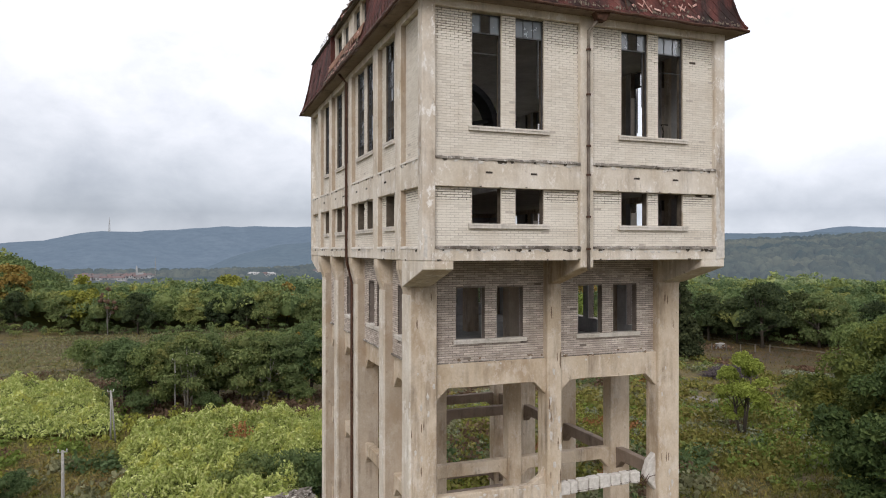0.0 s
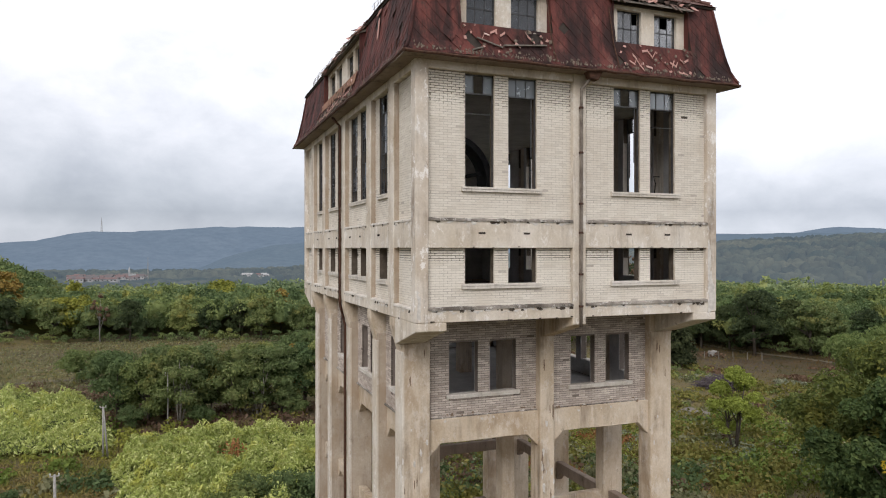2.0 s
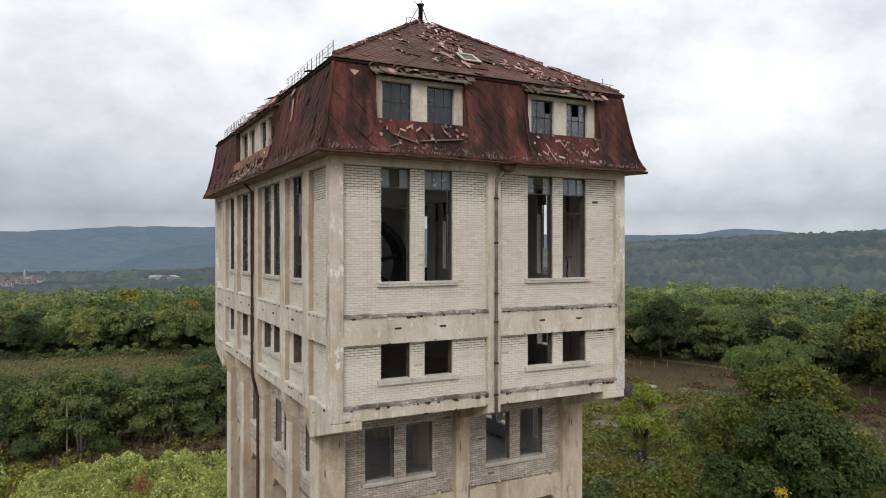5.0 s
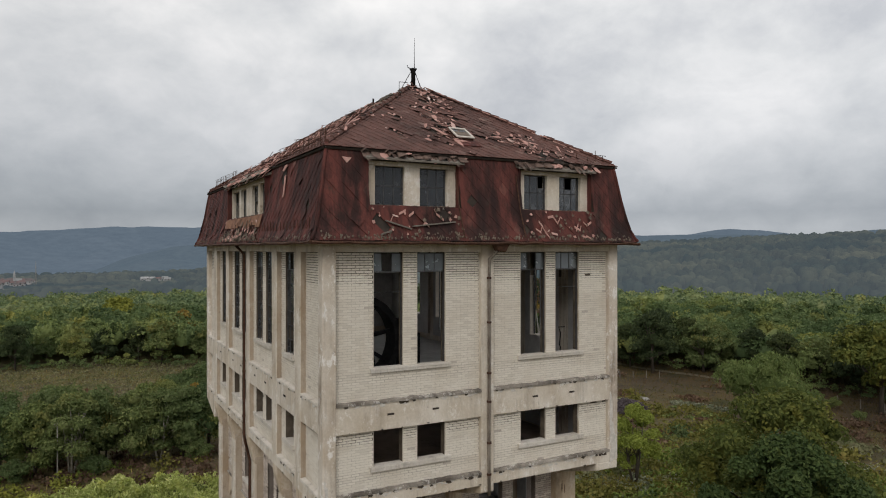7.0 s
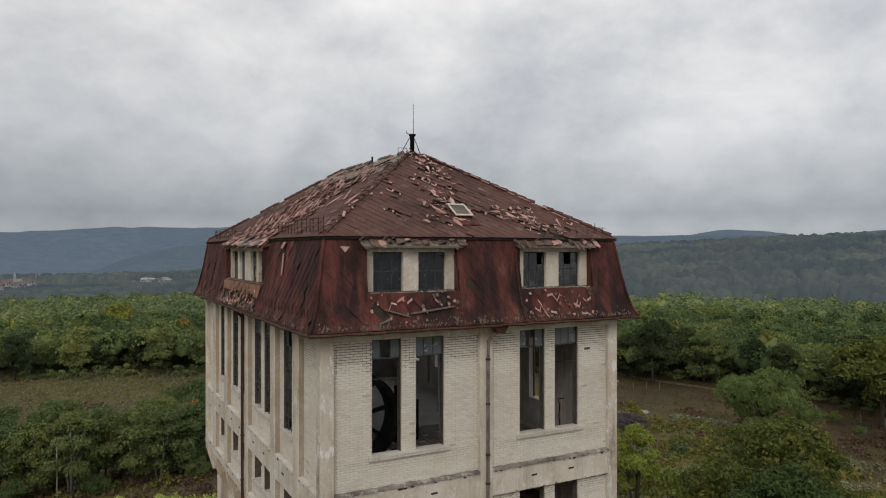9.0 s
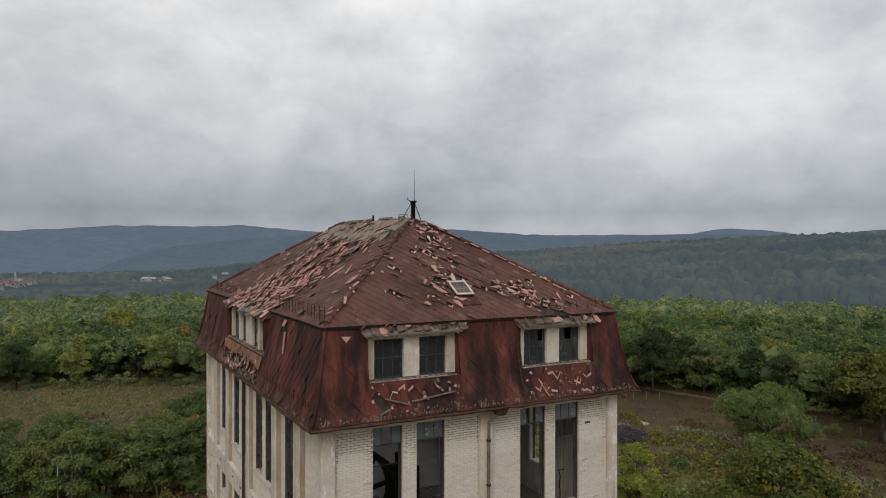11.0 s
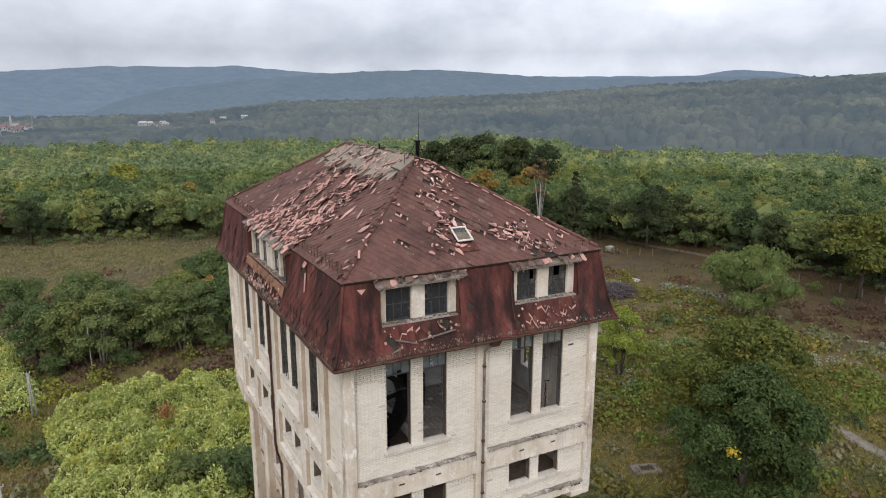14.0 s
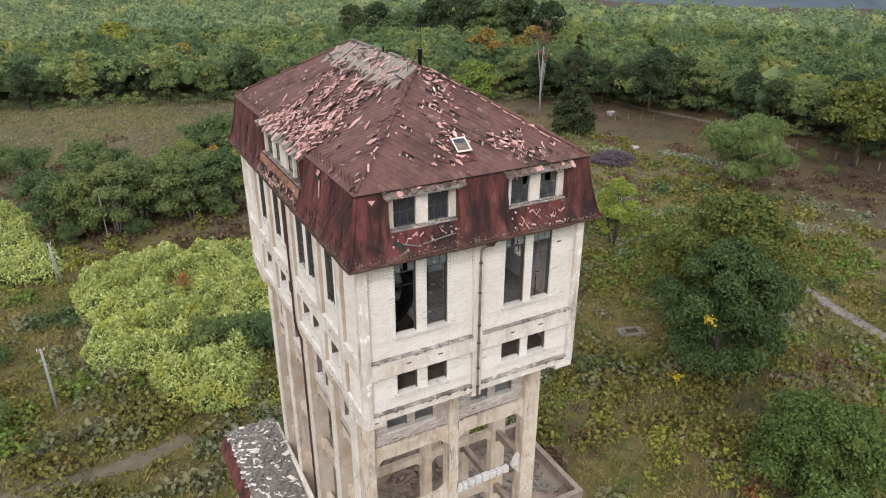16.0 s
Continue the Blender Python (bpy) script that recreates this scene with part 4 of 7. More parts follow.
        brickwork(wall, m, 0.0, brick_rows(a0, a1, 18.70, Z_BOT, holes, rnd), BRICK_LOW, rnd)
        sill(tower, m, op[0][0] - 0.1, op[-1][1] + 0.1, 0.0, 19.42)
        b = Buf()
        fbox(b, m, a0, a1, -0.2, 0.06, 18.64, 18.71)
        part("ledge", b, LEDGE, tower, bevel=0.01)
    b = Buf()
    b.box(0.6, W - 0.6, 2.4, D - 2.4, 18.55, 18.8)
    part("floor_slab", b, PLASTER, tower)


open_frame()

# the broken front beam of the eastern bay: spalled pieces on bare bars
def broken_beam():
    beam = part("broken_beam", Buf(), PEEL, tower)
    x, z = 5.69, 13.93
    while x < 8.75:
        w = rnd.uniform(0.28, 0.5)
        b = Buf()
        b.box(x, x + w - 0.03, 2.16, 2.44, z, z + 0.42 + rnd.uniform(-0.05, 0.03))
        part("spalled_piece", b, PEEL, beam, bevel=0.03, rough=0.04)
        x += w
        z += rnd.uniform(-0.01, 0.025)
    for k in range(7):
        b = Buf()
        y, h = 2.18 + 0.04 * k, 14.0 + 0.055 * (k % 7)
        b.tube([(5.6, y, h), (7.2, y, h + 0.03), (8.8, y, h + 0.08), (9.1, y - 0.1, h - rnd.uniform(0, 0.25)), (9.35, y - 0.05, h + rnd.uniform(-0.2, 0.3)), (9.7, y, h + 0.2)], 0.014, 5)
        part("rebar", b, RUST, beam)
    b = Buf()
    b.prism([(9.67, 2.16, 13.6), (9.2, 2.16, 14.2), (9.35, 2.16, 14.75), (9.67, 2.16, 15.0)], (0, 0.28, 0))
    part("stub", b, PEEL, beam, bevel=0.03, rough=0.05)
    b = Buf()
    b.prism([(5.15, 2.16, 14.4), (4.5, 2.16, 14.42), (5.0, 2.16, 14.7), (5.15, 2.16, 15.0)], (0, 0.28, 0))
    part("stub", b, CONCRETE_LOW, beam, bevel=0.03, rough=0.03)


def frame_weathering():
    """Stains, rust runs and peeled paint on the front of the open frame."""
    front = lambda a, d, z: (a, 2.0 - d, z)
    beams = lambda a, d, z: (a, 2.14 - d, z)
    white, dark = Buf(), Buf()
    for a0, a1, n in ((0.22, 1.1, 16), (5.17, 5.67, 24), (9.7, 10.55, 16)):
        flakes(white, front, a0, a1, 12.0, 18.5, n, 0.055, 2.6)
        flakes(dark, front, a0, a1, 12.0, 21.0, n // 2, 0.028, 9.0)
    for a0, a1 in ((1.2, 5.1), (5.75, 9.6)):
        flakes(dark, beams, a0, a1, 18.7, 18.85, 9, 0.05, 0.9)
        flakes(white, beams, a0, a1, 18.55, 18.8, 7, 0.05, 0.8)
    flakes(white, beams, 1.3, 5.0, 14.25, 14.42, 14, 0.07, 0.6)
    tagged(part("peeling_paint", white, PEEL, tower, "white flakes of old paint"), kind="stuff")
    tagged(part("rust_stain", dark, STAIN, tower, "brown rust runs on the frame"), kind="stuff")


broken_beam()
frame_weathering()

# ---- the roof ----
ZB, ZR = 32.5, 35.82
BX0, BX1, BY0, BY1 = 0.15, W - 0.15, 0.12, D - 0.12
RIDGE0, RIDGE1 = (W / 2, 5.45), (W / 2, D - 5.45)
# section of the steep part: outward from its top edge, height
PROFILE = [(0.0, ZB), (0.10, 31.9), (0.21, 31.2), (0.32, 30.6), (0.43, 30.15), (0.54, 29.88), (0.62, 29.74)]
PLEN = [0.0]
for (o0, h0), (o1, h1) in zip(PROFILE, PROFILE[1:]):
    PLEN.append(PLEN[-1] + math.hypot(o1 - o0, h1 - h0))


def profile_at(s, lift=0.0):
    """Outward and height at s metres down the steep section, lifted off it."""
    s = min(max(s, 0.0), PLEN[-1] - 1e-6)
    i = max(k for k in range(len(PLEN) - 1) if PLEN[k] <= s)
    t = (s - PLEN[i]) / (PLEN[i + 1] - PLEN[i])
    (o0, h0), (o1, h1) = PROFILE[i], PROFILE[i + 1]
    n = math.hypot(o1 - o0, h1 - h0)
    return o0 + t * (o1 - o0) + lift * (h0 - h1) / n, h0 + t * (h1 - h0) + lift * (o1 - o0) / n


def clip_poly(poly, region):
    """Clip a polygon to a convex region (counter-clockwise)."""
    for (x0, y0), (x1, y1) in zip(region, region[1:] + region[:1]):
        out = []
        for i, p in enumerate(poly):
            q = poly[(i + 1) % len(poly)]
            sp = (x1 - x0) * (p[1] - y0) - (y1 - y0) * (p[0] - x0)
            sq = (x1 - x0) * (q[1] - y0) - (y1 - y0) * (q[0] - x0)
            if sp >= 0:
                out.append(p)
            if sp * sq < 0:
                t = sp / (sp - sq)
                out.append((p[0] + t * (q[0] - p[0]), p[1] + t * (q[1] - p[1])))
        poly = out
        if len(poly) < 3:
            return []
    return poly


def chevron(buf, surf, a, b, w, h, rng, lift=0.04):
    """The fresh pale edge of a broken tile round the foot of a hole."""
    wd = rng.uniform(0.035, 0.09)
    for side in rng.choice(((-1, 1), (-1, 1), (1,), (-1,))):
        f = rng.uniform(0.45, 1.0)
        tip = (a + rng.uniform(-0.02, 0.02), b - h * 0.5)
        end = (a + side * w * 0.5 * f, b - h * 0.5 + h * 0.5 * f)
        pts = [tip, end, (end[0] - side * wd * 0.6, end[1] + wd), (tip[0], tip[1] + wd * 1.3)]
        base = [surf(x, max(y, 0.03), lift) for x, y in pts]
        buf.prism(base, Vector(surf(a, b, lift + 0.018)) - Vector(surf(a, b, lift)))


def tiles(parent, surf, region, material, rng, w=0.40, h=0.44, gone=None, singles=0, wild=0.03, edges=0.0):
    """Rhombic tiles on a surface. surf(a, b, lift) gives a place; b runs up the slope; region is convex."""
    xs, ys = [p[0] for p in region], [p[1] for p in region]
    rest, made, row, holes_edge = Buf(), 0, 0, Buf()
    b0 = min(ys) - h
    while b0 < max(ys) + h:
        a0 = min(xs) - w + (w / 2 if row % 2 else 0)
        while a0 < max(xs) + w:
            ca, cb = a0, b0
            a0 += w
            loss = gone(ca, cb) if gone else 0.0
            if rng.random() < loss:
                if rng.random() < edges and clip_poly([(ca - w / 2, cb), (ca, cb - h / 2), (ca + w / 2, cb)], region):
                    chevron(holes_edge, surf, ca, cb, w, h, rng)
                continue
            k = 1.03
            turn = rng.gauss(0, wild) + (rng.gauss(0, 0.25) if rng.random() < loss * 0.6 else 0)
            cs, sn = math.cos(turn), math.sin(turn)
            pts = [(-w / 2 * k, 0), (0, -h / 2 * k * 1.12), (w / 2 * k, 0), (0, h / 2 * k)]
            pts = [(ca + x * cs - y * sn, cb + x * sn + y * cs) for x, y in pts]
            pts = clip_poly(pts, region)
            if len(pts) < 3:
                continue
            tip = 0.011 + rng.uniform(0, 0.010) + (rng.uniform(0, 0.06) if rng.random() < 0.03 + loss * 0.5 else 0)
            low, hi = min(p[1] for p in pts), max(p[1] for p in pts)
            lifts = [0.012 + tip * (hi - p[1]) / max(h, hi - low) for p in pts]
            top = [surf(p[0], p[1], l) for p, l in zip(pts, lifts)]
            bot = [surf(p[0], p[1], l - 0.012) for p, l in zip(pts, lifts)]
            target = Buf() if made < singles and len(pts) == 4 and loss < 0.05 else rest
            n, c = len(target.v), len(pts)
            target.v.extend(top + bot)
            target.f.append(tuple(range(n, n + c)))
            for i in range(c):
                j = (i + 1) % c
                target.f.append((n + i, n + c + i, n + c + j, n + j))
            if target is not rest:
                part("tile", target, material, parent)
                made += 1
        b0 += h / 2
        row += 1
    if rest.v:
        tagged(part("tiling", rest, material, parent), kind="stuff")
    if holes_edge.v:
        tagged(part("broken_edge", holes_edge, SHARD, parent, "pale pink fresh edges of broken tiles"), kind="stuff")


def steep_surface(face):
    """Maps a along the eaves and b up the steep slope (0 at the eaves) to a place."""
    ctop = {"front": BY0, "back": D - BY0, "left": BX0, "right": W - BX0}
    top = PLEN[-1]

    def surf(a, b, lift):
        o, h = profile_at(top - b, lift)
        if face == "front":
            return (a, BY0 - o, h)
        if face == "back":
            return (a, BY1 + o, h)
        if face == "left":
            return (BX0 - o, a, h)
        return (BX1 + o, a, h)
    return surf


def b_of(z):
    """Distance up the steep slope at a height."""
    for (p0, z0), (p1, z1), l0, l1 in zip(PROFILE, PROFILE[1:], PLEN, PLEN[1:]):
        if z1 <= z <= z0:
            return PLEN[-1] - (l0 + (z0 - z) / (z0 - z1) * (l1 - l0))
    return 0.0


DORMERS = {"front": [(1.34, 4.36, 2), (6.64, 9.60, 2)], "left": [(6.1, 12.8, 4)], "back": [(1.34, 4.36, 2), (6.60, 9.62, 2)], "right": [(6.1, 12.8, 4)]}
Z_DS, Z_DT = 30.80, 32.06


def steep_roof():
    top = PLEN[-1]
    for face in FACES:
        surf = steep_surface(face)
        m = FACES[face]
        long = face in ("left", "right")
        lo, hi = (BY0, BY1) if long else (BX0, BX1)
        slope = part("mansard_slope", Buf(), TILE_RED, tower)
        # deck below the tiles in strips, so that the dormer bays stay open
        cuts = [(p, q) for p, q, n in DORMERS[face]]
        b = Buf()
        ss = [PLEN[-1] * i / 14 for i in range(15)]
        for s0, s1 in zip(ss, ss[1:]):
            zm = profile_at((s0 + s1) / 2)[1]
            o0, o1 = profile_at(s0)[0], profile_at(s1)[0]
            segs = spans(lo, hi, cuts) if Z_DS - 0.1 < zm < Z_DT + 0.05 else [(lo, hi)]
            for p, q in segs:
                e0, e1 = (o0 if p == lo else 0), (o1 if p == lo else 0)
                g0, g1 = (o0 if q == hi else 0), (o1 if q == hi else 0)
                quad = [surf(p - e1, top - s1, -0.01), surf(q + g1, top - s1, -0.01), surf(q + g0, top - s0, -0.01), surf(p - e0, top - s0, -0.01)]
                inn = [tuple(Vector(v) - 0.12 * (Vector(m(0, 1, 0)) - Vector(m(0, 0, 0)))) for v in quad]
                b.hexa(quad + inn)
        part("deck", b, DECK, slope)
        # tile fields: full height between bays, skirt below each bay, strip above
        edge = [lo] + [c for cut in cuts for c in cut] + [hi]
        fields = []
        for k in range(0, len(edge), 2):
            p, q = edge[k], edge[k + 1]
            e, g = (PROFILE[-1][0] if p == lo else 0), (PROFILE[-1][0] if q == hi else 0)
            fields.append([(p - e, 0.0), (q + g, 0.0), (q, top), (p, top)])
        bs = b_of(Z_DS - 0.02)
        for p, q in cuts:
            fields.append([(p, 0.0), (q, 0.0), (q, bs), (p, bs)])
        def gone(a, b):
            w = 0.015
            for p, q in cuts:
                if p - 0.3 < a < q + 0.3 and b < bs:
                    w = 0.25 * max(0.0, noise.noise((a * 0.9, b * 2.0, 3.3)) + 0.35)
            return w
        for f in fields:
            tiles(slope, surf, f, TILE_RED, rnd, 0.40, 0.44, gone, singles=0)
        # hip ridges
    for sx in (0, 1):
        for sy in (0, 1):
            b = Buf()
            pts = []
            for o, h in PROFILE:
                x = BX0 - o - 0.02 if sx == 0 else BX1 + o + 0.02
                y = BY0 - o - 0.02 if sy == 0 else BY1 + o + 0.02
                pts.append((x, y, h + 0.02))
            b.tube(pts, 0.055, 6)
            part("hip_cap", b, TILE_RED, tower, smooth=True)
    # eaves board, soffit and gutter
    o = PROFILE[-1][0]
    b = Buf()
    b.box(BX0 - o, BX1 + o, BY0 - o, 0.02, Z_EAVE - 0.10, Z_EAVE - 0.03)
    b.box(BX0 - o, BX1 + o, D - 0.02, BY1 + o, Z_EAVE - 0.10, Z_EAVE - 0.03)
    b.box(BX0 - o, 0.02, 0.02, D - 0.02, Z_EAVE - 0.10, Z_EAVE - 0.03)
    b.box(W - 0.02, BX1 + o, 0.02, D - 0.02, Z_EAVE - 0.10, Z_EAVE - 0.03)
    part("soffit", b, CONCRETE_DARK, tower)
    e = o + 0.05
    x0, x1, y0, y1 = BX0 - e, BX1 + e, BY0 - e, BY1 + e
    for p, q in (((x0, y0), (x1, y0)), ((x1, y0), (x1, y1)), ((x1, y1), (x0, y1)), ((x0, y1), (x0, y0))):
        n = 24
        pts = [(p[0] + (q[0] - p[0]) * i / n + rnd.uniform(-0.02, 0.02), p[1] + (q[1] - p[1]) * i / n + rnd.uniform(-0.02, 0.02), Z_EAVE - 0.05 + rnd.uniform(-0.03, 0.02)) for i in range(n + 1)]
        b = Buf()
        b.tube(pts, [rnd.uniform(0.035, 0.06) for _ in pts], 6)
        part("gutter", b, RUST, tower)


steep_roof()


def dormers():
    for face, rows in DORMERS.items():
        m = FACES[face]
        wall_d = -0.06 if face in ("left", "right") else -0.16
        for p, q, n in rows:
            dorm = part("dormer", Buf(), CONCRETE, tower)
            cells = [(p + (q - p) * i / n, p + (q - p) * (i + 1) / n) for i in range(n)]
            posts = [p + 0.15] + [c[1] for c in cells[:-1]] + [q - 0.15]
            half = [0.15] + [0.26 if n == 2 else 0.16 for _ in cells[:-1]] + [0.17]
            if n == 4:
                half[2] = 0.5
            for c, hw in zip(posts, half):
                b = Buf()
                fbox(b, m, c - hw, c + hw, wall_d - 0.28, wall_d, Z_DS, Z_DT)
                part("post", b, CONCRETE, dorm, bevel=0.015, rough=0.01)
            b = Buf()
            fbox(b, m, p, q, wall_d - 0.3, wall_d + 0.012, Z_DT - 0.09, Z_DT + 0.1)
            part("lintel", b, CONCRETE, dorm, bevel=0.012)
            b = Buf()
            fbox(b, m, p, q, wall_d - 0.3, wall_d + 0.20, Z_DS - 0.09, Z_DS - 0.02)
            part("sill", b, LEDGE, dorm, bevel=0.015, rough=0.025)
            moss, bits = Buf(), Buf()
            for _ in range(int(26 * (q - p))):
                a, o, w = rnd.uniform(p + 0.05, q - 0.1), wall_d + rnd.uniform(0.02, 0.2), rnd.uniform(0.015, 0.06)
                fbox(moss if rnd.random() < 0.75 else bits, m, a, a + w * rnd.uniform(1, 2.4), o - w * 0.6, o, Z_DS - 0.025, Z_DS - 0.02 + w * rnd.uniform(0.3, 0.9))
            tagged(part("moss_litter", moss, LITTER, dorm), kind="stuff")
            tagged(part("rubble", bits, SHARD, dorm), kind="stuff")
            for c in (p, q):
                b = Buf()
                fbox(b, m, c - 0.02, c + 0.02, wall_d - 0.3, wall_d + 0.2, Z_DS - 0.1, Z_DT + 0.1)
                part("cheek", b, TILE_RED, dorm)
            for (c0, h0), (c1, h1) in zip(zip(posts, half), zip(posts[1:], half[1:])):
                a0, a1 = c0 + h0, c1 - h1
                win = part("window", Buf(), BARS, dorm)
                b = Buf()
                d = wall_d - 0.12
                for a in (a0, a1 - 0.04):
                    fbox(b, m, a, a + 0.04, d - 0.04, d, Z_DS, Z_DT - 0.09)
                zt, zb = Z_DT - 0.09, Z_DS
                for z in (zb, zt - 0.04, (zb + zt) / 2 - 0.012):
                    fbox(b, m, a0, a1, d - 0.035, d - 0.005, z, z + 0.035)
                k = 3 if n == 2 else 2
                for i in range(1, k):
                    a = a0 + (a1 - a0) * i / k
                    fbox(b, m, a - 0.014, a + 0.014, d - 0.035, d - 0.005, zb, zt)
                part("glazing_bar", b, BARS, dorm)
                for i in range(k):
                    for r0, r1 in ((zb, (zb + zt) / 2), ((zb + zt) / 2, zt)):
                        if rnd.random() < 0.985:
                            g = Buf()
                            s0, s1 = a0 + (a1 - a0) * i / k, a0 + (a1 - a0) * (i + 1) / k
                            top_z = r1 if rnd.random() < 0.86 else r0 + 0.3 * (r1 - r0)
                            fbox(g, m, s0 + 0.01, s1 - 0.01, d - 0.022, d - 0.016, r0 + 0.01, top_z - 0.01)
                            part("pane", g, GLASS_DARK, dorm)
                bpy.data.objects.remove(win)


dormers()


def hip_roof():
    faces = {
        "front": ((BX0, BY0), (BX1, BY0), (RIDGE0, RIDGE0)),
        "left": ((BX0, BY0), (BX0, BY1), (RIDGE0, RIDGE1)),
        "right": ((BX1, BY0), (BX1, BY1), (RIDGE0, RIDGE1)),
        "back": ((BX0, BY1), (BX1, BY1), (RIDGE1, RIDGE1)),
    }
    run_f, run_s = RIDGE0[1] - BY0, W / 2 - BX0
    rise = ZR - ZB
    over = 0.16
    for face, _ in faces.items():
        long = face in ("left", "right")
        run = run_s if long else run_f
        length = math.hypot(run, rise)
        ux, uz = run / length, rise / length
        def surf(a, b, lift, face=face, ux=ux, uz=uz):
            out, h = -b * ux + lift * uz, ZB + b * uz + lift * ux
            if face == "front":
                return (a, BY0 - out, h)
            if face == "back":
                return (a, BY1 + out, h)
            if face == "left":
                return (BX0 - out, a, h)
            return (BX1 + out, a, h)
        if long:
            region = [(BY0 - over, -over), (BY1 + over, -over), (RIDGE1[1], length), (RIDGE0[1], length)]
        else:
            region = [(BX0 - over, -over), (BX1 + over, -over), (W / 2 + 0.01, length), (W / 2 - 0.01, length)]
        slope = part("roof_slope", Buf(), TILE, tower)
        b = Buf()
        outer = [surf(p[0], p[1], -0.03) for p in region]
        inner = [surf(p[0], p[1], -0.09) for p in region]
        b.hexa(outer + inner)
        part("deck", b, DECK, slope)
        # bare and broken areas
        if face == "left":
            def gone(a, b):
                # strips running up the slope, widest above the dormer, and the stripped top
                wob = 0.5 * noise.noise((b * 0.7, a * 0.3, 2.2))
                strip = 0.0
                for mid, half in ((6.35, 0.62), (7.95, 0.36), (9.6, 0.32), (11.1, 0.24)):
                    m = mid + 0.05 * b + wob
                    strip = max(strip, math.exp(-((a - m) / (half * (1.25 - 0.12 * b))) ** 2))
                rag = 0.55 + 0.75 * noise.noise((a * 1.7, b * 1.5, 4.1))
                low = (1 - bump01(b, 0.5, 1.9)) * bump01(a, 5.2, 6.2) * (1 - bump01(a, 11.4, 12.4))
                bare = bump01(b + 0.5 * noise.noise((a * 0.8, 0, 3)), 4.75, 5.2) * bump01(a, 5.6, 6.4)
                return min(1.0, max(strip * (0.45 + rag), 0.75 * low * (0.6 + rag)) + bare + 0.01)
        elif face == "front":
            def gone(a, b):
                s = noise.noise((a * 0.9, b * 0.9, 7.7))
                band = math.exp(-((a - (4.6 + 0.25 * (b - 1.2))) / 0.55) ** 2) * bump01(b, 0.4, 1.0)
                right = math.exp(-((a - 8.0 + 0.6 * b) / 0.8) ** 2) * (1 - bump01(b, 1.2, 2.2))
                return min(0.8, max(0.0, 0.5 * band * (1 + s) + 0.7 * right * (0.6 + s) + 0.3 * max(0, s - 0.45)) + 0.012)
        else:
            def gone(a, b):
                return 0.05
        tiles(slope, surf, region, TILE, rnd, 0.34, 0.40, gone, singles=150 if face in ("front", "left") else 0, wild=0.02, edges=0.75 if face == "front" else 0.5)
        if face == "left":
            # bare boards below the ridge
            a = RIDGE0[1] - 0.2
            while a < RIDGE1[1] + 0.5:
                wd = rnd.uniform(0.13, 0.2)
                q0, q1 = 4.7 + rnd.uniform(-0.4, 0.3), length - 0.02 - rnd.uniform(0, 0.12)
                k, t = Buf(), rnd.uniform(-0.03, 0.03)
                pts = clip_poly([(a, q0), (a + wd, q0 + rnd.uniform(-0.1, 0.1)), (a + wd + t, q1), (a + t, q1)], region)
                if len(pts) > 2 and rnd.random() < 0.93:
                    k.prism([surf(x, y, rnd.uniform(0.0, 0.012)) for x, y in pts], Vector(surf(0, 0, 0.03)) - Vector(surf(0, 0, 0)))
                    part("board", k, BOARD_PALE, slope)
                a += wd + 0.012
            for _ in range(26):
                a, q = rnd.uniform(RIDGE0[1] - 0.4, RIDGE1[1]), rnd.uniform(4.2, length - 0.1)
                k = Buf()
                e = (a + rnd.uniform(-1.0, 1.0), q + rnd.uniform(-0.5, 0.25))
                k.bar(surf(a, q, 0.09), surf(e[0], min(e[1], length), 0.10), 0.06, 0.03)
                part("slipped_batten", k, DECK if rnd.random() < 0.6 else BOARD, slope)
        # loose and broken pieces lying on the slope
        rest, brown = Buf(), Buf()
        amount = {"left": 1900, "front": 330, "right": 60, "back": 60}[face]
        tries = 0
        while amount and tries < 120000:
            tries += 1
            a = rnd.uniform(region[0][0], region[1][0])
            q = rnd.uniform(0, length - 0.1)
            if not clip_poly([(a, q), (a + 0.02, q), (a, q + 0.02)], region):
                continue
            g = gone(a, q)
            if rnd.random() > g * 1.1 + 0.008:
                continue
            if face == "left" and q > 4.4 and rnd.random() < 0.95:
                continue
            amount -= 1
            size = rnd.choice((0.03, 0.045, 0.06, 0.08, 0.11, 0.16, 0.22)) * rnd.uniform(0.8, 1.2) * (0.75 if face == "front" else 1.0)
            turn = rnd.gauss(0, 0.7) + (0.9 if face == "front" else 0.0)
            k = rnd.choice((4, 5, 5, 6))
            pts, cs, sn = [], math.cos(turn), math.sin(turn)
            long_by = rnd.uniform(0.6, 1.8)
            for i in range(k):
                t = 6.28 * i / k + rnd.uniform(-0.5, 0.5)
                px, py = size * 0.55 * rnd.uniform(0.55, 1.1) * math.cos(t), size * long_by * rnd.uniform(0.55, 1.1) * math.sin(t)
                pts.append((a + px * cs - py * sn, q + px * sn + py * cs))
            base, tilt = rnd.uniform(0.03, 0.08), rnd.uniform(-0.45, 0.45)
            tops = [surf(x, y, base + 0.012 + abs(tilt) * size + tilt * (y - q)) for x, y in pts]
            bots = [surf(x, y, base + abs(tilt) * size + tilt * (y - q)) for x, y in pts]
            (rest if rnd.random() < (0.55 if face == "left" else 0.62) else brown).prism(bots, Vector(tops[0]) - Vector(bots[0]))
        tagged(part("slipped_tiles", brown, TILE, slope), kind="stuff")
        tagged(part("broken_tiles", rest, SHARD, slope, "loose pink broken tiles"), kind="stuff")
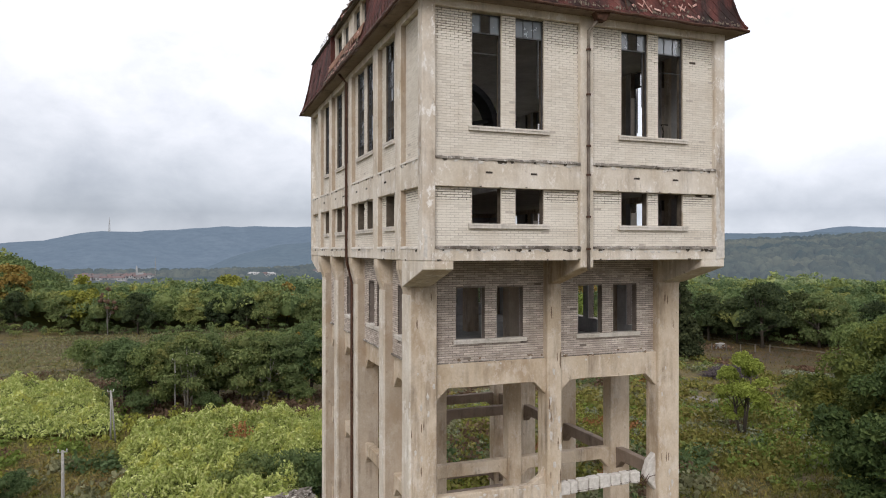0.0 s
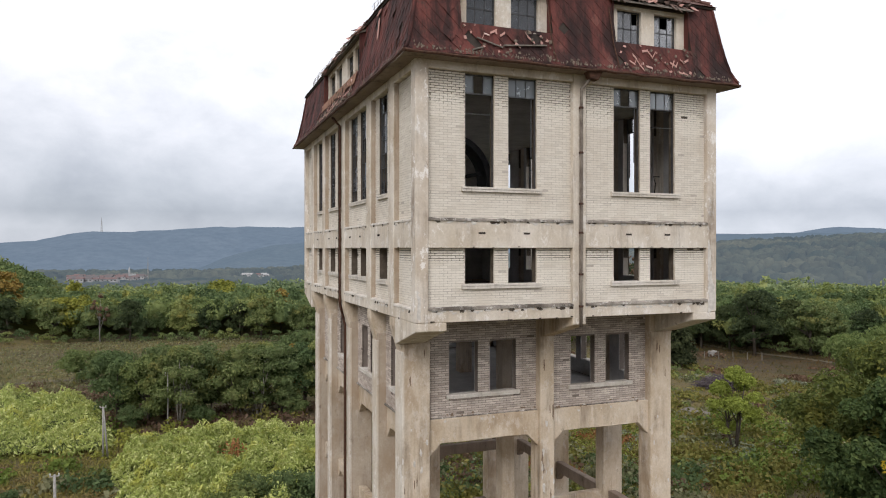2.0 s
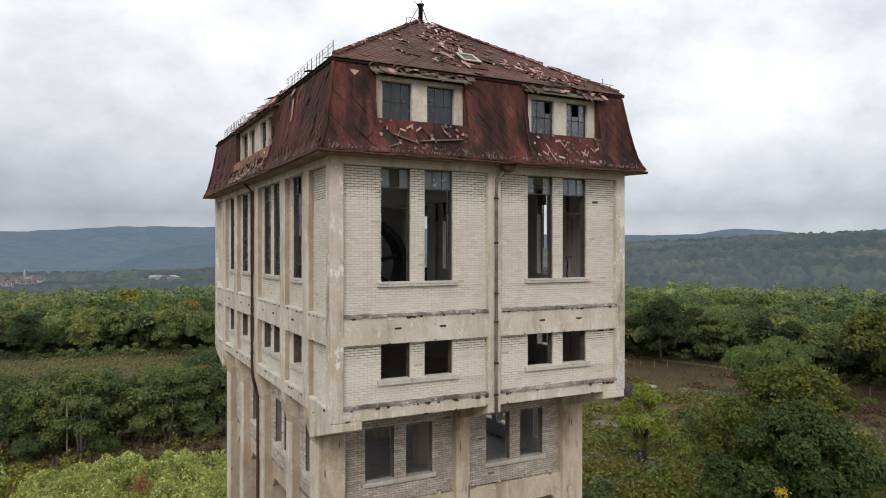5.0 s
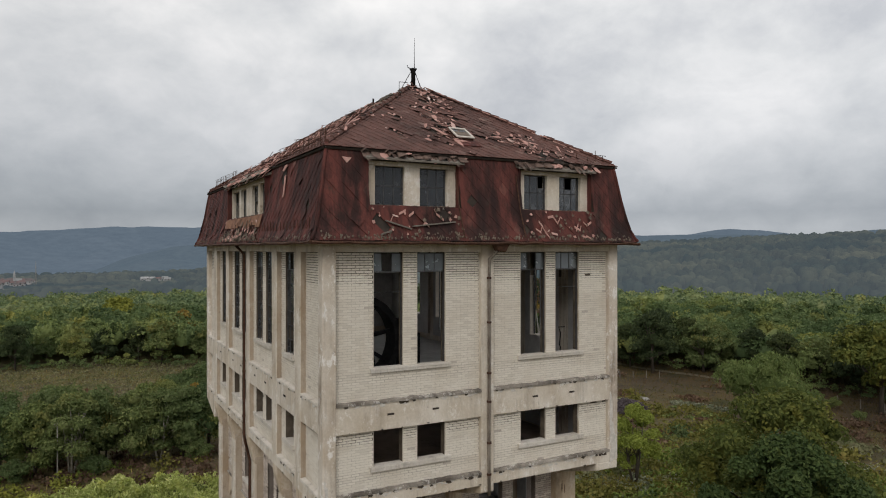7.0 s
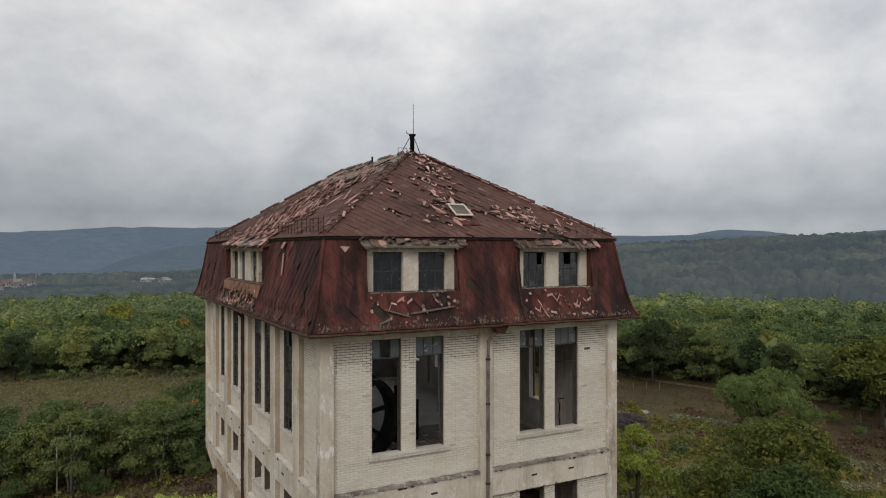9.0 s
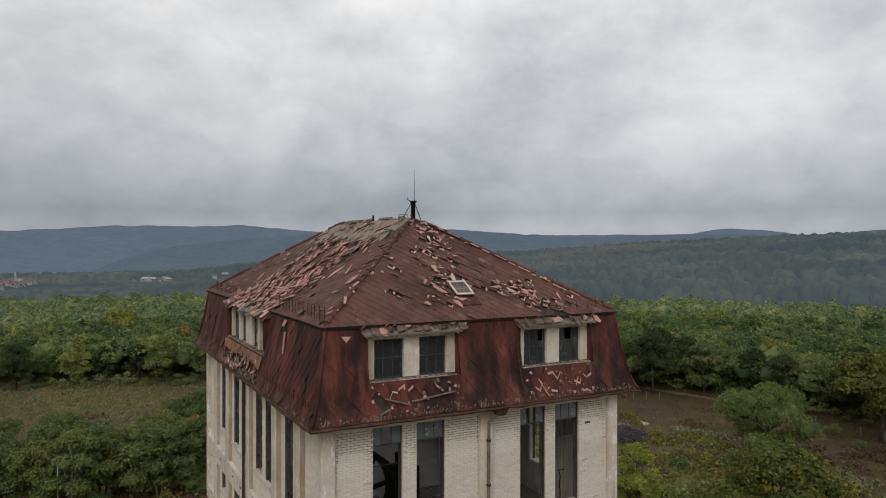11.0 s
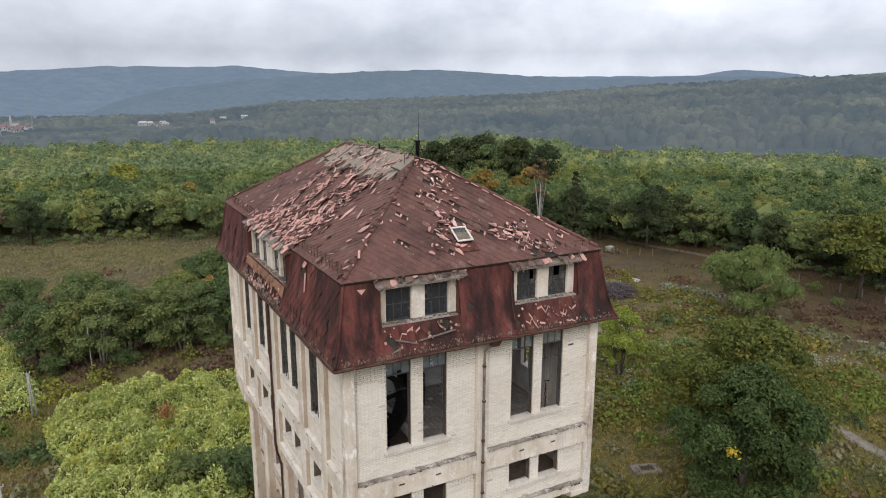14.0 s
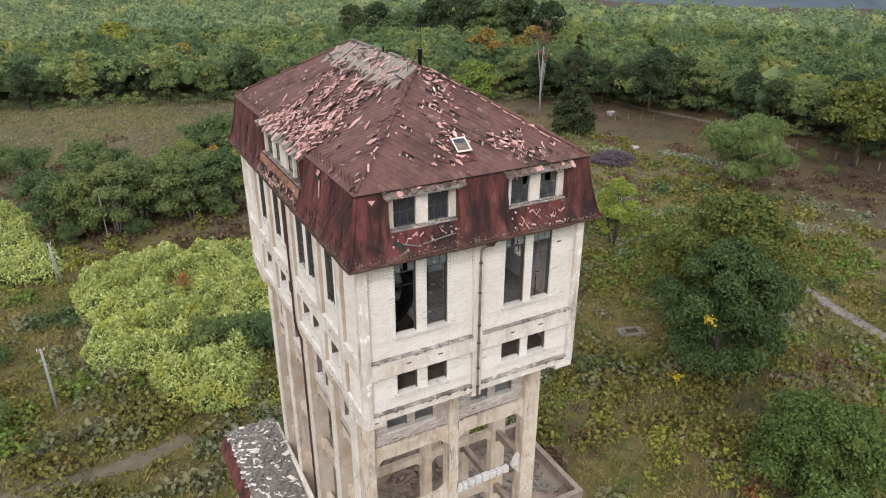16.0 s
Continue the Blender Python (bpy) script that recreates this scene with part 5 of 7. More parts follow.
        # fallen tiles and dirt along the lower edge
    # pale mortar and broken edges along the eastern hip
    p0, p1 = Vector((BX1 - 0.34, BY0 + 0.02, ZB + 0.05)), Vector((RIDGE0[0] - 0.02 + 0.25, RIDGE0[1] - 0.35, ZR - 0.12))
    t = 0.02
    while t < 0.93:
        e = t + rnd.uniform(0.02, 0.08)
        if rnd.random() < 0.75:
            b = Buf()
            drop = Vector((-rnd.uniform(0.0, 0.16), -0.02, 0.05))
            b.bar(p0.lerp(p1, t) + drop, p0.lerp(p1, e) + drop, rnd.uniform(0.035, 0.08), 0.03)
            part("hip_mortar", b, SHARD, tower)
        t = e + rnd.uniform(0.004, 0.03)
    h0, h1 = Vector((BX0, BY0, ZB + 0.09)), Vector((RIDGE0[0], RIDGE0[1], ZR + 0.09))
    for _ in range(26):
        t, a = rnd.uniform(0.03, 0.96), rnd.uniform(-0.5, 0.5)
        c = h0.lerp(h1, t) + Vector((rnd.uniform(-0.1, 0.1), rnd.uniform(-0.1, 0.1), -0.02))
        d = (h1 - h0).normalized() * rnd.uniform(0.08, 0.24) + Vector((a * 0.2, -a * 0.2, 0))
        b = Buf()
        b.bar(c - d, c + d, rnd.uniform(0.03, 0.09), 0.025)
        part("slipped_cap", b, SHARD if rnd.random() < 0.45 else DECK, tower)
    # ridge and hip caps
    for sx in (BX0, BX1):
        for (rx, ry), sy in ((RIDGE0, BY0), (RIDGE1, BY1)):
            n = 22
            for i in range(n):
                if rnd.random() < 0.12:
                    continue
                p0 = Vector((sx, sy, ZB)).lerp(Vector((rx, ry, ZR)), i / n)
                p1 = Vector((sx, sy, ZB)).lerp(Vector((rx, ry, ZR)), (i + 1.1) / n)
                b = Buf()
                b.tube([p0 + Vector((0, 0, 0.05)), p1 + Vector((0, 0, 0.03))], [0.085, 0.07], 6)
                part("hip_cap", b, TILE, tower)
    y = RIDGE0[1]
    while y < RIDGE1[1] - 0.2:
        if rnd.random() > 0.35:
            b = Buf()
            b.tube([(W / 2, y, ZR + 0.04), (W / 2, y + 0.42, ZR + 0.03)], [0.09, 0.075], 6)
            part("ridge_cap", b, BOARD, tower)
        y += 0.4


hip_roof()

# ---- trees, woods and weeds ----
EYE0 = (-6.3, -18.7)
ROAD_LINE = [(64.0, 4.0), (66.2, 12.4), (67.3, 19.0), (69.0, 26.5), (69.6, 30.0)]
ROAD_SHORT = [(68.9, 50.6), (68.9, 53.0), (68.4, 56.0), (65.0, 66.0)]
TRACK_LINE = [(-26, 32.0), (-19.6, 32.4), (-13.1, 32.2), (-9.1, 32.4), (-5.0, 33.4)]


def smooth_path(ctrl, steps=8):
    """Points along a smooth line through the given ones."""
    out = []
    for i in range(len(ctrl) - 1):
        p0, p1, p2, p3 = (Vector(ctrl[max(i - 1, 0)]), Vector(ctrl[i]), Vector(ctrl[i + 1]), Vector(ctrl[min(i + 2, len(ctrl) - 1)]))
        for k in range(steps):
            t = k / steps
            q = 0.5 * (2 * p1 + (p2 - p0) * t + (2 * p0 - 5 * p1 + 4 * p2 - p3) * t * t + (3 * p1 - p0 - 3 * p2 + p3) * t ** 3)
            out.append((q.x, q.y))
    return out + [tuple(ctrl[-1])]


def lobe_core(rng, seg=6):
    """A lumpy cap: rings of a rounded lobe, open underneath."""
    ring = [(-0.45, 0.80), (0.12, 1.0), (0.66, 0.74)]
    v = []
    for z, r in ring:
        for k in range(seg):
            a = 6.283 * (k + rng.uniform(-0.25, 0.25)) / seg
            j = rng.uniform(0.72, 1.15)
            v.append((j * r * math.cos(a), j * r * math.sin(a), z * rng.uniform(0.7, 1.2)))
    v.append((0, 0, 0.98))
    f = []
    for i in range(2):
        for k in range(seg):
            q = (k + 1) % seg
            f.append((i * seg + k, i * seg + q, (i + 1) * seg + q))
            f.append((i * seg + k, (i + 1) * seg + q, (i + 1) * seg + k))
    for k in range(seg):
        f.append((2 * seg + k, 2 * seg + (k + 1) % seg, 3 * seg))
    return np.array(v), np.array([t + (t[2],) for t in f])


def crown_arrays(rng, height, radius, low, leaves, size, lobes=16, droop=0.0, cone=False, core=0.55, narrow=0.6, bias=1.3, under=-1.0, fuzz=0.34):
    """A crown of lobes: leaf sprays over every lobe round a shaded core. Returns vertices, quads and the lobes."""
    mid, half = (height + low) / 2, (height - low) / 2
    L = []
    small = min(1.0, (18 / lobes) ** 0.42)
    for i in range(lobes):
        u = rng.uniform(under, 1)
        if cone:
            zz = low + (height - low) * (i + 0.5) / lobes
            rr = radius * (1 - (zz - low) / (height - low)) ** 0.8 * rng.uniform(0.5, 0.75)
            a = i * 2.4
            L.append((rr * math.cos(a), rr * math.sin(a), zz, max(0.5, radius * 0.42 * (1.1 - (zz - low) / (height - low)))))
            continue
        a = i * 2.4 + rng.uniform(-0.5, 0.5)
        rr = radius * 0.80 * math.sqrt(max(0.0, 1 - u * u)) * rng.uniform(0.66, 1.1)
        s = radius * rng.uniform(0.22, 0.42) * small
        L.append((rr * math.cos(a), rr * math.sin(a), mid + u * half * 0.74, s))
    if not cone:
        L.append((0, 0, mid, radius * 0.52)); L.append((0, 0, height - radius * 0.36, radius * 0.36))
    L = np.array(L)
    w = L[:, 3] ** 2
    pick = rng.choice(len(L), leaves, p=w / w.sum())
    d = rng.normal(size=(leaves, 3))
    d /= np.linalg.norm(d, axis=1)[:, None]
    d[:, 2] = np.where(d[:, 2] < -0.3, -d[:, 2] * 0.8, d[:, 2])
    rad = L[pick, 3] * (1.1 - fuzz * rng.random(leaves) ** 1.3)
    c = L[pick, :3] + d * rad[:, None] * np.array([1, 1, 0.88])
    face = d.copy()
    face[:, 2] += 0.35
    v, q = leaf_quads(rng, c, size, face, droop, narrow, bias)
    vs, qs, n = [v], [q], len(v)
    for x, y, z, s in L:
        t, f = lobe_core(rng)
        vs.append(t * (s * core) + (x, y, z))
        qs.append(f + n); n += len(t)
    return np.concatenate(vs), np.concatenate(qs), L


def fix_quads(q):
    """Quads with a doubled corner are split off as triangles."""
    tri = q[:, 2] == q[:, 3]
    return q[~tri], q[tri][:, :3]


def mixed_mesh(name, v, q, material):
    quads, tris = fix_quads(q)
    me = bpy.data.meshes.new(name)
    me.vertices.add(len(v))
    me.vertices.foreach_set("co", np.asarray(v, np.float32).ravel())
    idx = np.concatenate([quads.ravel(), tris.ravel()]).astype(np.int32)
    me.loops.add(len(idx))
    me.loops.foreach_set("vertex_index", idx)
    me.polygons.add(len(quads) + len(tris))
    me.polygons.foreach_set("loop_start", np.concatenate([np.arange(len(quads)) * 4, len(quads) * 4 + np.arange(len(tris)) * 3]).astype(np.int32))
    me.polygons.foreach_set("use_smooth", np.arange(len(quads) + len(tris)) >= len(quads))
    me.materials.append(material)
    me.update(calc_edges=True)
    return me


def tree(label, seed, height, radius, low, leaves, size, material, bark=BARK, lobes=16, thick=1.0, droop=0.0, cone=False, stems=1, category="tree", narrow=0.6, at=(0, 0), name="tree"):
    rng = np.random.default_rng(seed)
    root = thing(name, label, category, (at[0], at[1], land_z(*at)))
    v, q, L = crown_arrays(rng, height, radius, low, leaves, size, lobes, droop, cone, 0.55, narrow)
    b = Buf()
    for s in range(stems):
        a = 2 * math.pi * s / stems + 0.5
        lean = 0.0 if stems == 1 else 0.14 * height
        foot = Vector((0.25 * math.cos(a) * (stems > 1), 0.25 * math.sin(a) * (stems > 1), -0.2))
        top = Vector((lean * math.cos(a), lean * math.sin(a), height * (0.9 if cone else 0.72)))
        r = thick * (0.026 * height if stems == 1 else 0.015 * height)
        mid = foot.lerp(top, 0.5) + Vector((rng.normal() * 0.12, rng.normal() * 0.12, 0))
        b.tube([foot, mid, top], [r, r * 0.7, r * 0.25], 8)
        if not cone:
            for x, y, z, _ in L[s::max(stems, 2)][:9]:
                k = rng.uniform(0.3, 0.6)
                p = foot.lerp(top, k)
                e = Vector((x, y, z))
                if e.z > p.z:
                    b.tube([p, p.lerp(e, 0.5) + Vector((0, 0, 0.2)), e], [r * 0.4, r * 0.26, r * 0.1], 5)
    part("trunk", b, bark, root, smooth=True)
    ob = new("crown", mixed_mesh("crown", v, q, material))
    ob.parent = root
    return root


def place(ob, x, y, scale=1.0, turn=0.0):
    return copy_thing(ob, Matrix.Translation((x, y, land_z(x, y))) @ Matrix.Rotation(turn, 4, "Z") @ Matrix.Scale(scale, 4))


# single trees in the meadow
chestnut = tree("large broad dark green chestnut tree in rough grass", 11, 15.2, 6.9, 0.2, 26000, 0.38, LEAF_CHESTNUT, lobes=60, at=(43.6, 16.6))
tree("large olive-green chestnut tree turning yellow", 10, 17.2, 8.4, 1.0, 19000, 0.42, LEAF_OLIVE, lobes=54, at=(49.5, 21.4))
tree("round bright green leafy tree in rough grass", 12, 9.2, 6.0, 0.2, 22000, 0.30, LEAF_SHRUB, lobes=60, at=(37.4, 0.9))
tree("small upright bright green tree with thin stems", 13, 10.2, 3.3, 0.3, 6500, 0.32, LEAF_FRESH, lobes=22, stems=3, at=(56.2, 46.6))
tree("grey-green drooping willow tree in brown meadow", 14, 12.5, 8.0, 0.6, 9000, 0.55, LEAF_WILLOW, lobes=34, droop=0.9, narrow=0.35, at=(93.5, 55.5))
tree("dark green conical spruce tree", 15, 21.0, 4.7, 0.6, 6500, 0.62, LEAF_SPRUCE, lobes=44, droop=0.5, cone=True, at=(88.0, 97.0))
tree("half-bare brown tree with tall pale trunk", 16, 23.0, 3.0, 12.0, 300, 0.5, LEAF_BROWN, POLE, lobes=10, thick=0.45, at=(91.5, 114.5))
tree("round yellow-green bushy tree at wood edge", 17, 12.5, 6.4, 0.8, 2800, 0.8, LEAF_BRIGHT, lobes=18, at=(80.0, 127.0))
tree("tall yellow-green tree above the woods", 18, 13.5, 8.0, 2.0, 2200, 1.1, LEAF_YELLOW, lobes=20, at=(9.3, 243.0))
tree("orange autumn tree at the wood edge", 19, 13.0, 5.5, 1.5, 1500, 0.9, LEAF_ORANGE, lobes=14, at=(21.0, 186.0))
tree("orange autumn tree in mixed woods", 20, 15.0, 6.5, 2.0, 1500, 1.0, LEAF_ORANGE, lobes=14, at=(104.0, 160.0))
tree("yellow-orange autumn tree in mixed woods", 21, 14.0, 6.0, 2.0, 1400, 1.0, LEAF_ORANGE, lobes=14, at=(122.0, 163.0))
tree("large olive-yellow oak tree at wood edge", 22, 17.0, 8.0, 4.0, 4200, 0.8, LEAF_OLIVE, lobes=34, at=(121.0, 53.0))
tree("orange-leaved tree beside the green thicket", 23, 9.0, 3.4, 2.0, 900, 0.7, LEAF_ORANGE, lobes=10, at=(10.0, 92.0))
tree("orange autumn tree by wooded hillside", 24, 15.0, 6.0, 2.0, 1300, 1.0, LEAF_ORANGE, lobes=14, at=(-52.0, 196.0))
tree("yellow-green tree at the wood edge", 25, 15.5, 5.5, 2.0, 1400, 1.0, LEAF_YELLOW, lobes=14, at=(-33.0, 190.0))
tree("grey leafless tree at the wood edge", 26, 13.0, 3.0, 4.0, 120, 0.4, LEAF_BROWN, POLE, lobes=12, thick=0.5, at=(-26.0, 182.0))

# trees of which several stand in the thicket and along the wood edge
KINDS = [
    tree("tall green tree in the thicket with thin pale stems", 31, 11.0, 4.4, 0.9, 4600, 0.42, LEAF_TREE, BARK_PALE, stems=3, lobes=24, at=(-6.3, 83.5)),
    tree("green broad-leaved tree in the thicket", 32, 10.0, 4.6, 0.4, 4600, 0.42, LEAF_MID, lobes=24, at=(-14.5, 88.0)),
    tree("mid-green bushy tree in the thicket", 33, 10.5, 4.8, 0.5, 4600, 0.42, LEAF_TREE, stems=2, lobes=24, at=(1.5, 85.5)),
    tree("dense dark shrub in the meadow", 34, 6.0, 3.8, 0.2, 2600, 0.40, LEAF_MID, lobes=16, at=(-17.6, 118.0), category="shrub", name="shrub"),
]
for ob in KINDS:
    tagged(ob, group="thicket trees")
for k, x, y, s in ((1, -10.5, 85.5, 0.95), (0, 4.5, 84.8, 0.95), (2, 7.6, 86.0, 1.0), (1, 11.5, 87.0, 1.0), (2, -2.5, 88.0, 1.05), (0, 14.5, 85.0, 1.0), (1, 18.0, 86.0, 1.1), (2, 22.5, 84.0, 1.0), (2, -9.0, 92.0, 1.0), (1, 3.5, 93.5, 0.95), (0, 7.0, 99.0, 0.8),
                   (1, 26.5, 87.0, 1.1), (3, -8.0, 114.5, 1.1), (3, 12.0, 119.5, 1.05), (3, 16.0, 116.0, 1.35), (3, 20.0, 112.0, 1.5), (3, -23.0, 121.0, 1.0), (3, -3.0, 118.0, 0.6),  (3, -26.0, 57.0, 0.4), (3, -21.0, 52.0, 0.45), (3, -31.0, 44.0, 0.8), (3, -20.5, 41.0, 0.45), (3, 47.0, 60.0, 0.3), (3, 118.0, 60.0, 0.35), (3, 113.0, 52.0, 0.3), (3, 14.0, 46.0, 0.5), (3, -12.5, 83.0, 0.5), (3, -3.6, 82.0, 0.45), (3, 9.0, 82.5, 0.5), (3, -1.5, 44.5, 0.72), (3, 1.8, 43.5, 0.78), (3, 5.2, 42.5, 0.7)):
    place(KINDS[k], x, y, s, x * 1.7 + y)

EDGE = [(-40, 215), (-13, 200), (-5, 199), (5.9, 187), (18, 183), (31, 182), (41.7, 174), (48.7, 180), (57, 162), (61.7, 152), (75, 150)]
FARTHEST = [(-40, 760), (5, 790), (22, 760), (30, 560), (36, 440), (42, 385), (49, 400), (55, 400), (62, 430), (75, 430)]


def polar(az, r):
    a = radians(az)
    return EYE0[0] + r * math.sin(a), EYE0[1] + r * math.cos(a)


def woods():
    rng = np.random.default_rng(5)
    # large trees of the edge, as things
    edge_kinds = [
        tree("dark green oak tree at the wood edge", 41, 15.0, 6.0, 0.4, 2800, 0.62, LEAF_DARK, lobes=28, at=(116.0, 103.0)),
        tree("green broad-leaved tree at the wood edge", 42, 13.0, 5.6, 0.2, 2600, 0.60, LEAF_TREE, lobes=26, at=(127.5, 98.0)),
        tree("mid-green acacia tree at the wood edge", 43, 12.0, 5.2, 0.2, 2600, 0.58, LEAF_TREE, lobes=26, at=(14.0, 172.0)),
    ]
    for ob in edge_kinds:
        tagged(ob, group="wood edge trees")
    az = -15.0
    while az < 66:
        r = float(np.interp(az, [p for p, e in EDGE], [e for p, e in EDGE])) + rng.uniform(0, 9)
        x, y = polar(az, r)
        if all(math.hypot(x - p, y - q) > 6 for p, q in ((116, 103), (127.5, 98), (14, 172), (21, 186), (121, 53), (80, 127))):
            place(edge_kinds[int(rng.integers(3)) if az < 36 else int(rng.integers(4)) // 3], x, y, (rng.uniform(0.6, 0.82) if az < 36 else rng.uniform(0.75, 1.0)), rng.uniform(0, 6.28))
        az += rng.uniform(1.7, 2.9)
    # a group of taller dark trees inside the wood
    for i, (x, y, k) in enumerate(((92, 240, 1.15), (99, 231, 1.2), (106, 222, 1.3), (113, 212, 1.35), (120, 204, 1.45), (127, 196, 1.5), (133, 186, 1.5), (138, 176, 1.35), (118, 216, 1.4), (130, 204, 1.5))):
        place(edge_kinds[(0, 0, 1)[i % 3]], x, y, k, 1.3 * i)
    # the wood behind, in one mesh
    def wood_crown(seed, radius, lobes, leaves, size, low):
        g = np.random.default_rng(seed)
        h = g.uniform(7.6, 10.2)
        v, q, L = crown_arrays(g, h, radius, low, leaves, size, lobes, bias=1.1, under=0.05, narrow=0.7, fuzz=0.5)
        v, q = v[:4 * leaves], q[:leaves]
        t, f = lobe_core(g)
        if low < 0:
            return v, q
        return np.concatenate([v, t * (radius * 0.58, radius * 0.58, (h - low) * 0.34) + (0, 0, (h + low) * 0.5)]), np.concatenate([q, f + len(v)])
    kinds = [wood_crown(60 + k, rng.uniform(4.0, 5.2), 11, 430, 0.72, 1.5) for k in range(6)]
    far = [wood_crown(80 + k, rng.uniform(4.4, 5.6), 5, 74, 1.35, 2.5) for k in range(5)]
    bushes = [wood_crown(90 + k, rng.uniform(3.6, 4.6), 9, 260, 0.8, -0.5) for k in range(4)]
    fvs, fqs, nf = [], [], 0
    vs, qs, n = [], [], 0
    r = 150.0
    while r < 800:
        step = 6.7 if r < 280 else 8.4 if r < 430 else 11 if r < 560 else 14.0
        da = math.degrees(step / r)
        az = -17.0 + rng.uniform(0, da)
        while az < 67:
            e0 = float(np.interp(az, [p for p, e in EDGE], [e for p, e in EDGE]))
            e1 = float(np.interp(az, [p for p, e in FARTHEST], [e for p, e in FARTHEST]))
            if e0 + 5 < r < e1 and rng.random() < 0.95:
                x, y = polar(az + rng.uniform(-0.45, 0.45) * da, r + rng.uniform(-0.45, 0.45) * step)
                v, q = (kinds if r < 280 else far)[int(rng.integers(5))]
                t, s = rng.uniform(0, 6.28), rng.uniform(0.75, 1.3)
                if r > 430:
                    s *= 1.12 if r < 560 else 1.3
                if 29 < az < 38 and 300 < r < 430:
                    s *= 1.45
                c, d = math.cos(t) * s, math.sin(t) * s
                w = np.stack([v[:, 0] * c - v[:, 1] * d + x, v[:, 0] * d + v[:, 1] * c + y, v[:, 2] * s + land_z(x, y)], 1)
                if r < 280:
                    vs.append(w); qs.append(q + n); n += len(w)
                else:
                    fvs.append(w); fqs.append(q + nf); nf += len(w)
            az += da
        r += step * 0.9
    # bushes along the foot of the wood
    az = -16.5
    while az < 67:
        r = float(np.interp(az, [p for p, e in EDGE], [e for p, e in EDGE])) + rng.uniform(-1.5, 7)
        x, y = polar(az, r)
        v, q = bushes[int(rng.integers(4))]
        s, t = rng.uniform(0.3, 0.55), rng.uniform(0, 6.28)
        c, d = math.cos(t) * s, math.sin(t) * s
        w = np.stack([v[:, 0] * c - v[:, 1] * d + x, v[:, 0] * d + v[:, 1] * c + y, (v[:, 2] - 3.0) * s + land_z(x, y)], 1)
        if not (math.hypot(x - 121, y - 53) < 9 or math.hypot(x - 112, y - 106) < 10):
            vs.append(w); qs.append(q + n); n += len(w)
        az += rng.uniform(0.5, 1.0)
    # low domes of tree crowns on the far slopes
    fv, ff = [], []
    for _ in range(8000):
        r = math.sqrt(rng.uniform(800 ** 2, 2250 ** 2))
        az = rng.uniform(-17, 68)
        if (-9 < az < 2 and 1280 < r < 1700 and rng.random() < 0.6) or (3.5 < az < 13.5 and 1400 < r < 1800 and rng.random() < 0.7):
            continue
        x, y = r * math.sin(radians(az)), r * math.cos(radians(az))
        z, w, h = far_height(az, r), rng.uniform(5, 11) * (0.8 + r / 2500), rng.uniform(7, 19)
        h *= 0.35 if (-11 < az < 4 and 850 < r < 1700) or (4 < az < 14 and 1150 < r < 1800) else 1.0
        t, n0 = rng.uniform(0, 6.28), len(fv)
        for k in range(5):
            a = t + 6.28 * k / 5
            fv.append((x + w * math.cos(a), y + w * math.sin(a), z - 2))
        for k in range(5):
            a = t + 0.6 + 6.28 * k / 5
            fv.append((x + 0.72 * w * math.cos(a), y + 0.72 * w * math.sin(a), z + h * rng.uniform(0.62, 0.9)))
        fv.append((x, y, z + h))
        for k in range(5):
            q = (k + 1) % 5
            ff.extend([(n0 + k, n0 + q, n0 + 5 + k), (n0 + q, n0 + 5 + q, n0 + 5 + k), (n0 + 5 + k, n0 + 5 + q, n0 + 10)])
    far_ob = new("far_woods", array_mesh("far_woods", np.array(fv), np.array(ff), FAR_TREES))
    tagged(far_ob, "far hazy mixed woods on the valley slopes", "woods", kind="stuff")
    # the closed canopy between the crowns
    for r0, r1, near in ((150, 284, True), (276, 800, False)):
        rs = np.arange(r0, r1, 5.0 if near else 8.0)
        angles = np.radians(np.arange(-17.0, 67.2, 1.2 if near else 1.0))
        ids = -np.ones((len(rs), len(angles)), int)
        sheet, quads = [], []
        for i, r in enumerate(rs):
            for j, a in enumerate(angles):
                deg = math.degrees(a)
                e0 = float(np.interp(deg, [p for p, e in EDGE], [e for p, e in EDGE]))
                e1 = float(np.interp(deg, [p for p, e in FARTHEST], [e for p, e in FARTHEST]))
                if e0 + 11 < r < e1:
                    x, y = polar(deg, r)
                    ids[i, j] = len(sheet)
                    sheet.append((x, y, land_z(x, y) + (4.8 if r < 430 else 5.8 if r < 560 else 7.0) + 1.2 * rng.normal()))
        for i in range(len(rs) - 1):
            for j in range(len(angles) - 1):
                q = (ids[i, j], ids[i, j + 1], ids[i + 1, j + 1], ids[i + 1, j])
                if min(q) >= 0:
                    quads.extend([(q[0], q[1], q[2], q[2]), (q[0], q[2], q[3], q[3])])
        if near:
            vs.append(np.array(sheet)); qs.append(np.array(quads) + n); n += len(sheet)
        else:
            fvs.append(np.array(sheet)); fqs.append(np.array(quads) + nf); nf += len(sheet)
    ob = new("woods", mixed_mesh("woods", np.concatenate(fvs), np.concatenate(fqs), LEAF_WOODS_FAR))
    tagged(ob, "far part of the woods, its green paled by painted haze", "woods", kind="stuff")
    ob = new("woods", mixed_mesh("woods", np.concatenate(vs), np.concatenate(qs), LEAF_WOODS))
    tagged(ob, "dense mixed green woods turning yellow in places", "woods", kind="stuff")


woods()


def inside(x, y, poly):
    hit = False
    for (x0, y0), (x1, y1) in zip(poly, poly[1:] + poly[:1]):
        if (y0 > y) != (y1 > y) and x < (x1 - x0) * (y - y0) / (y1 - y0) + x0:
            hit = not hit
    return hit


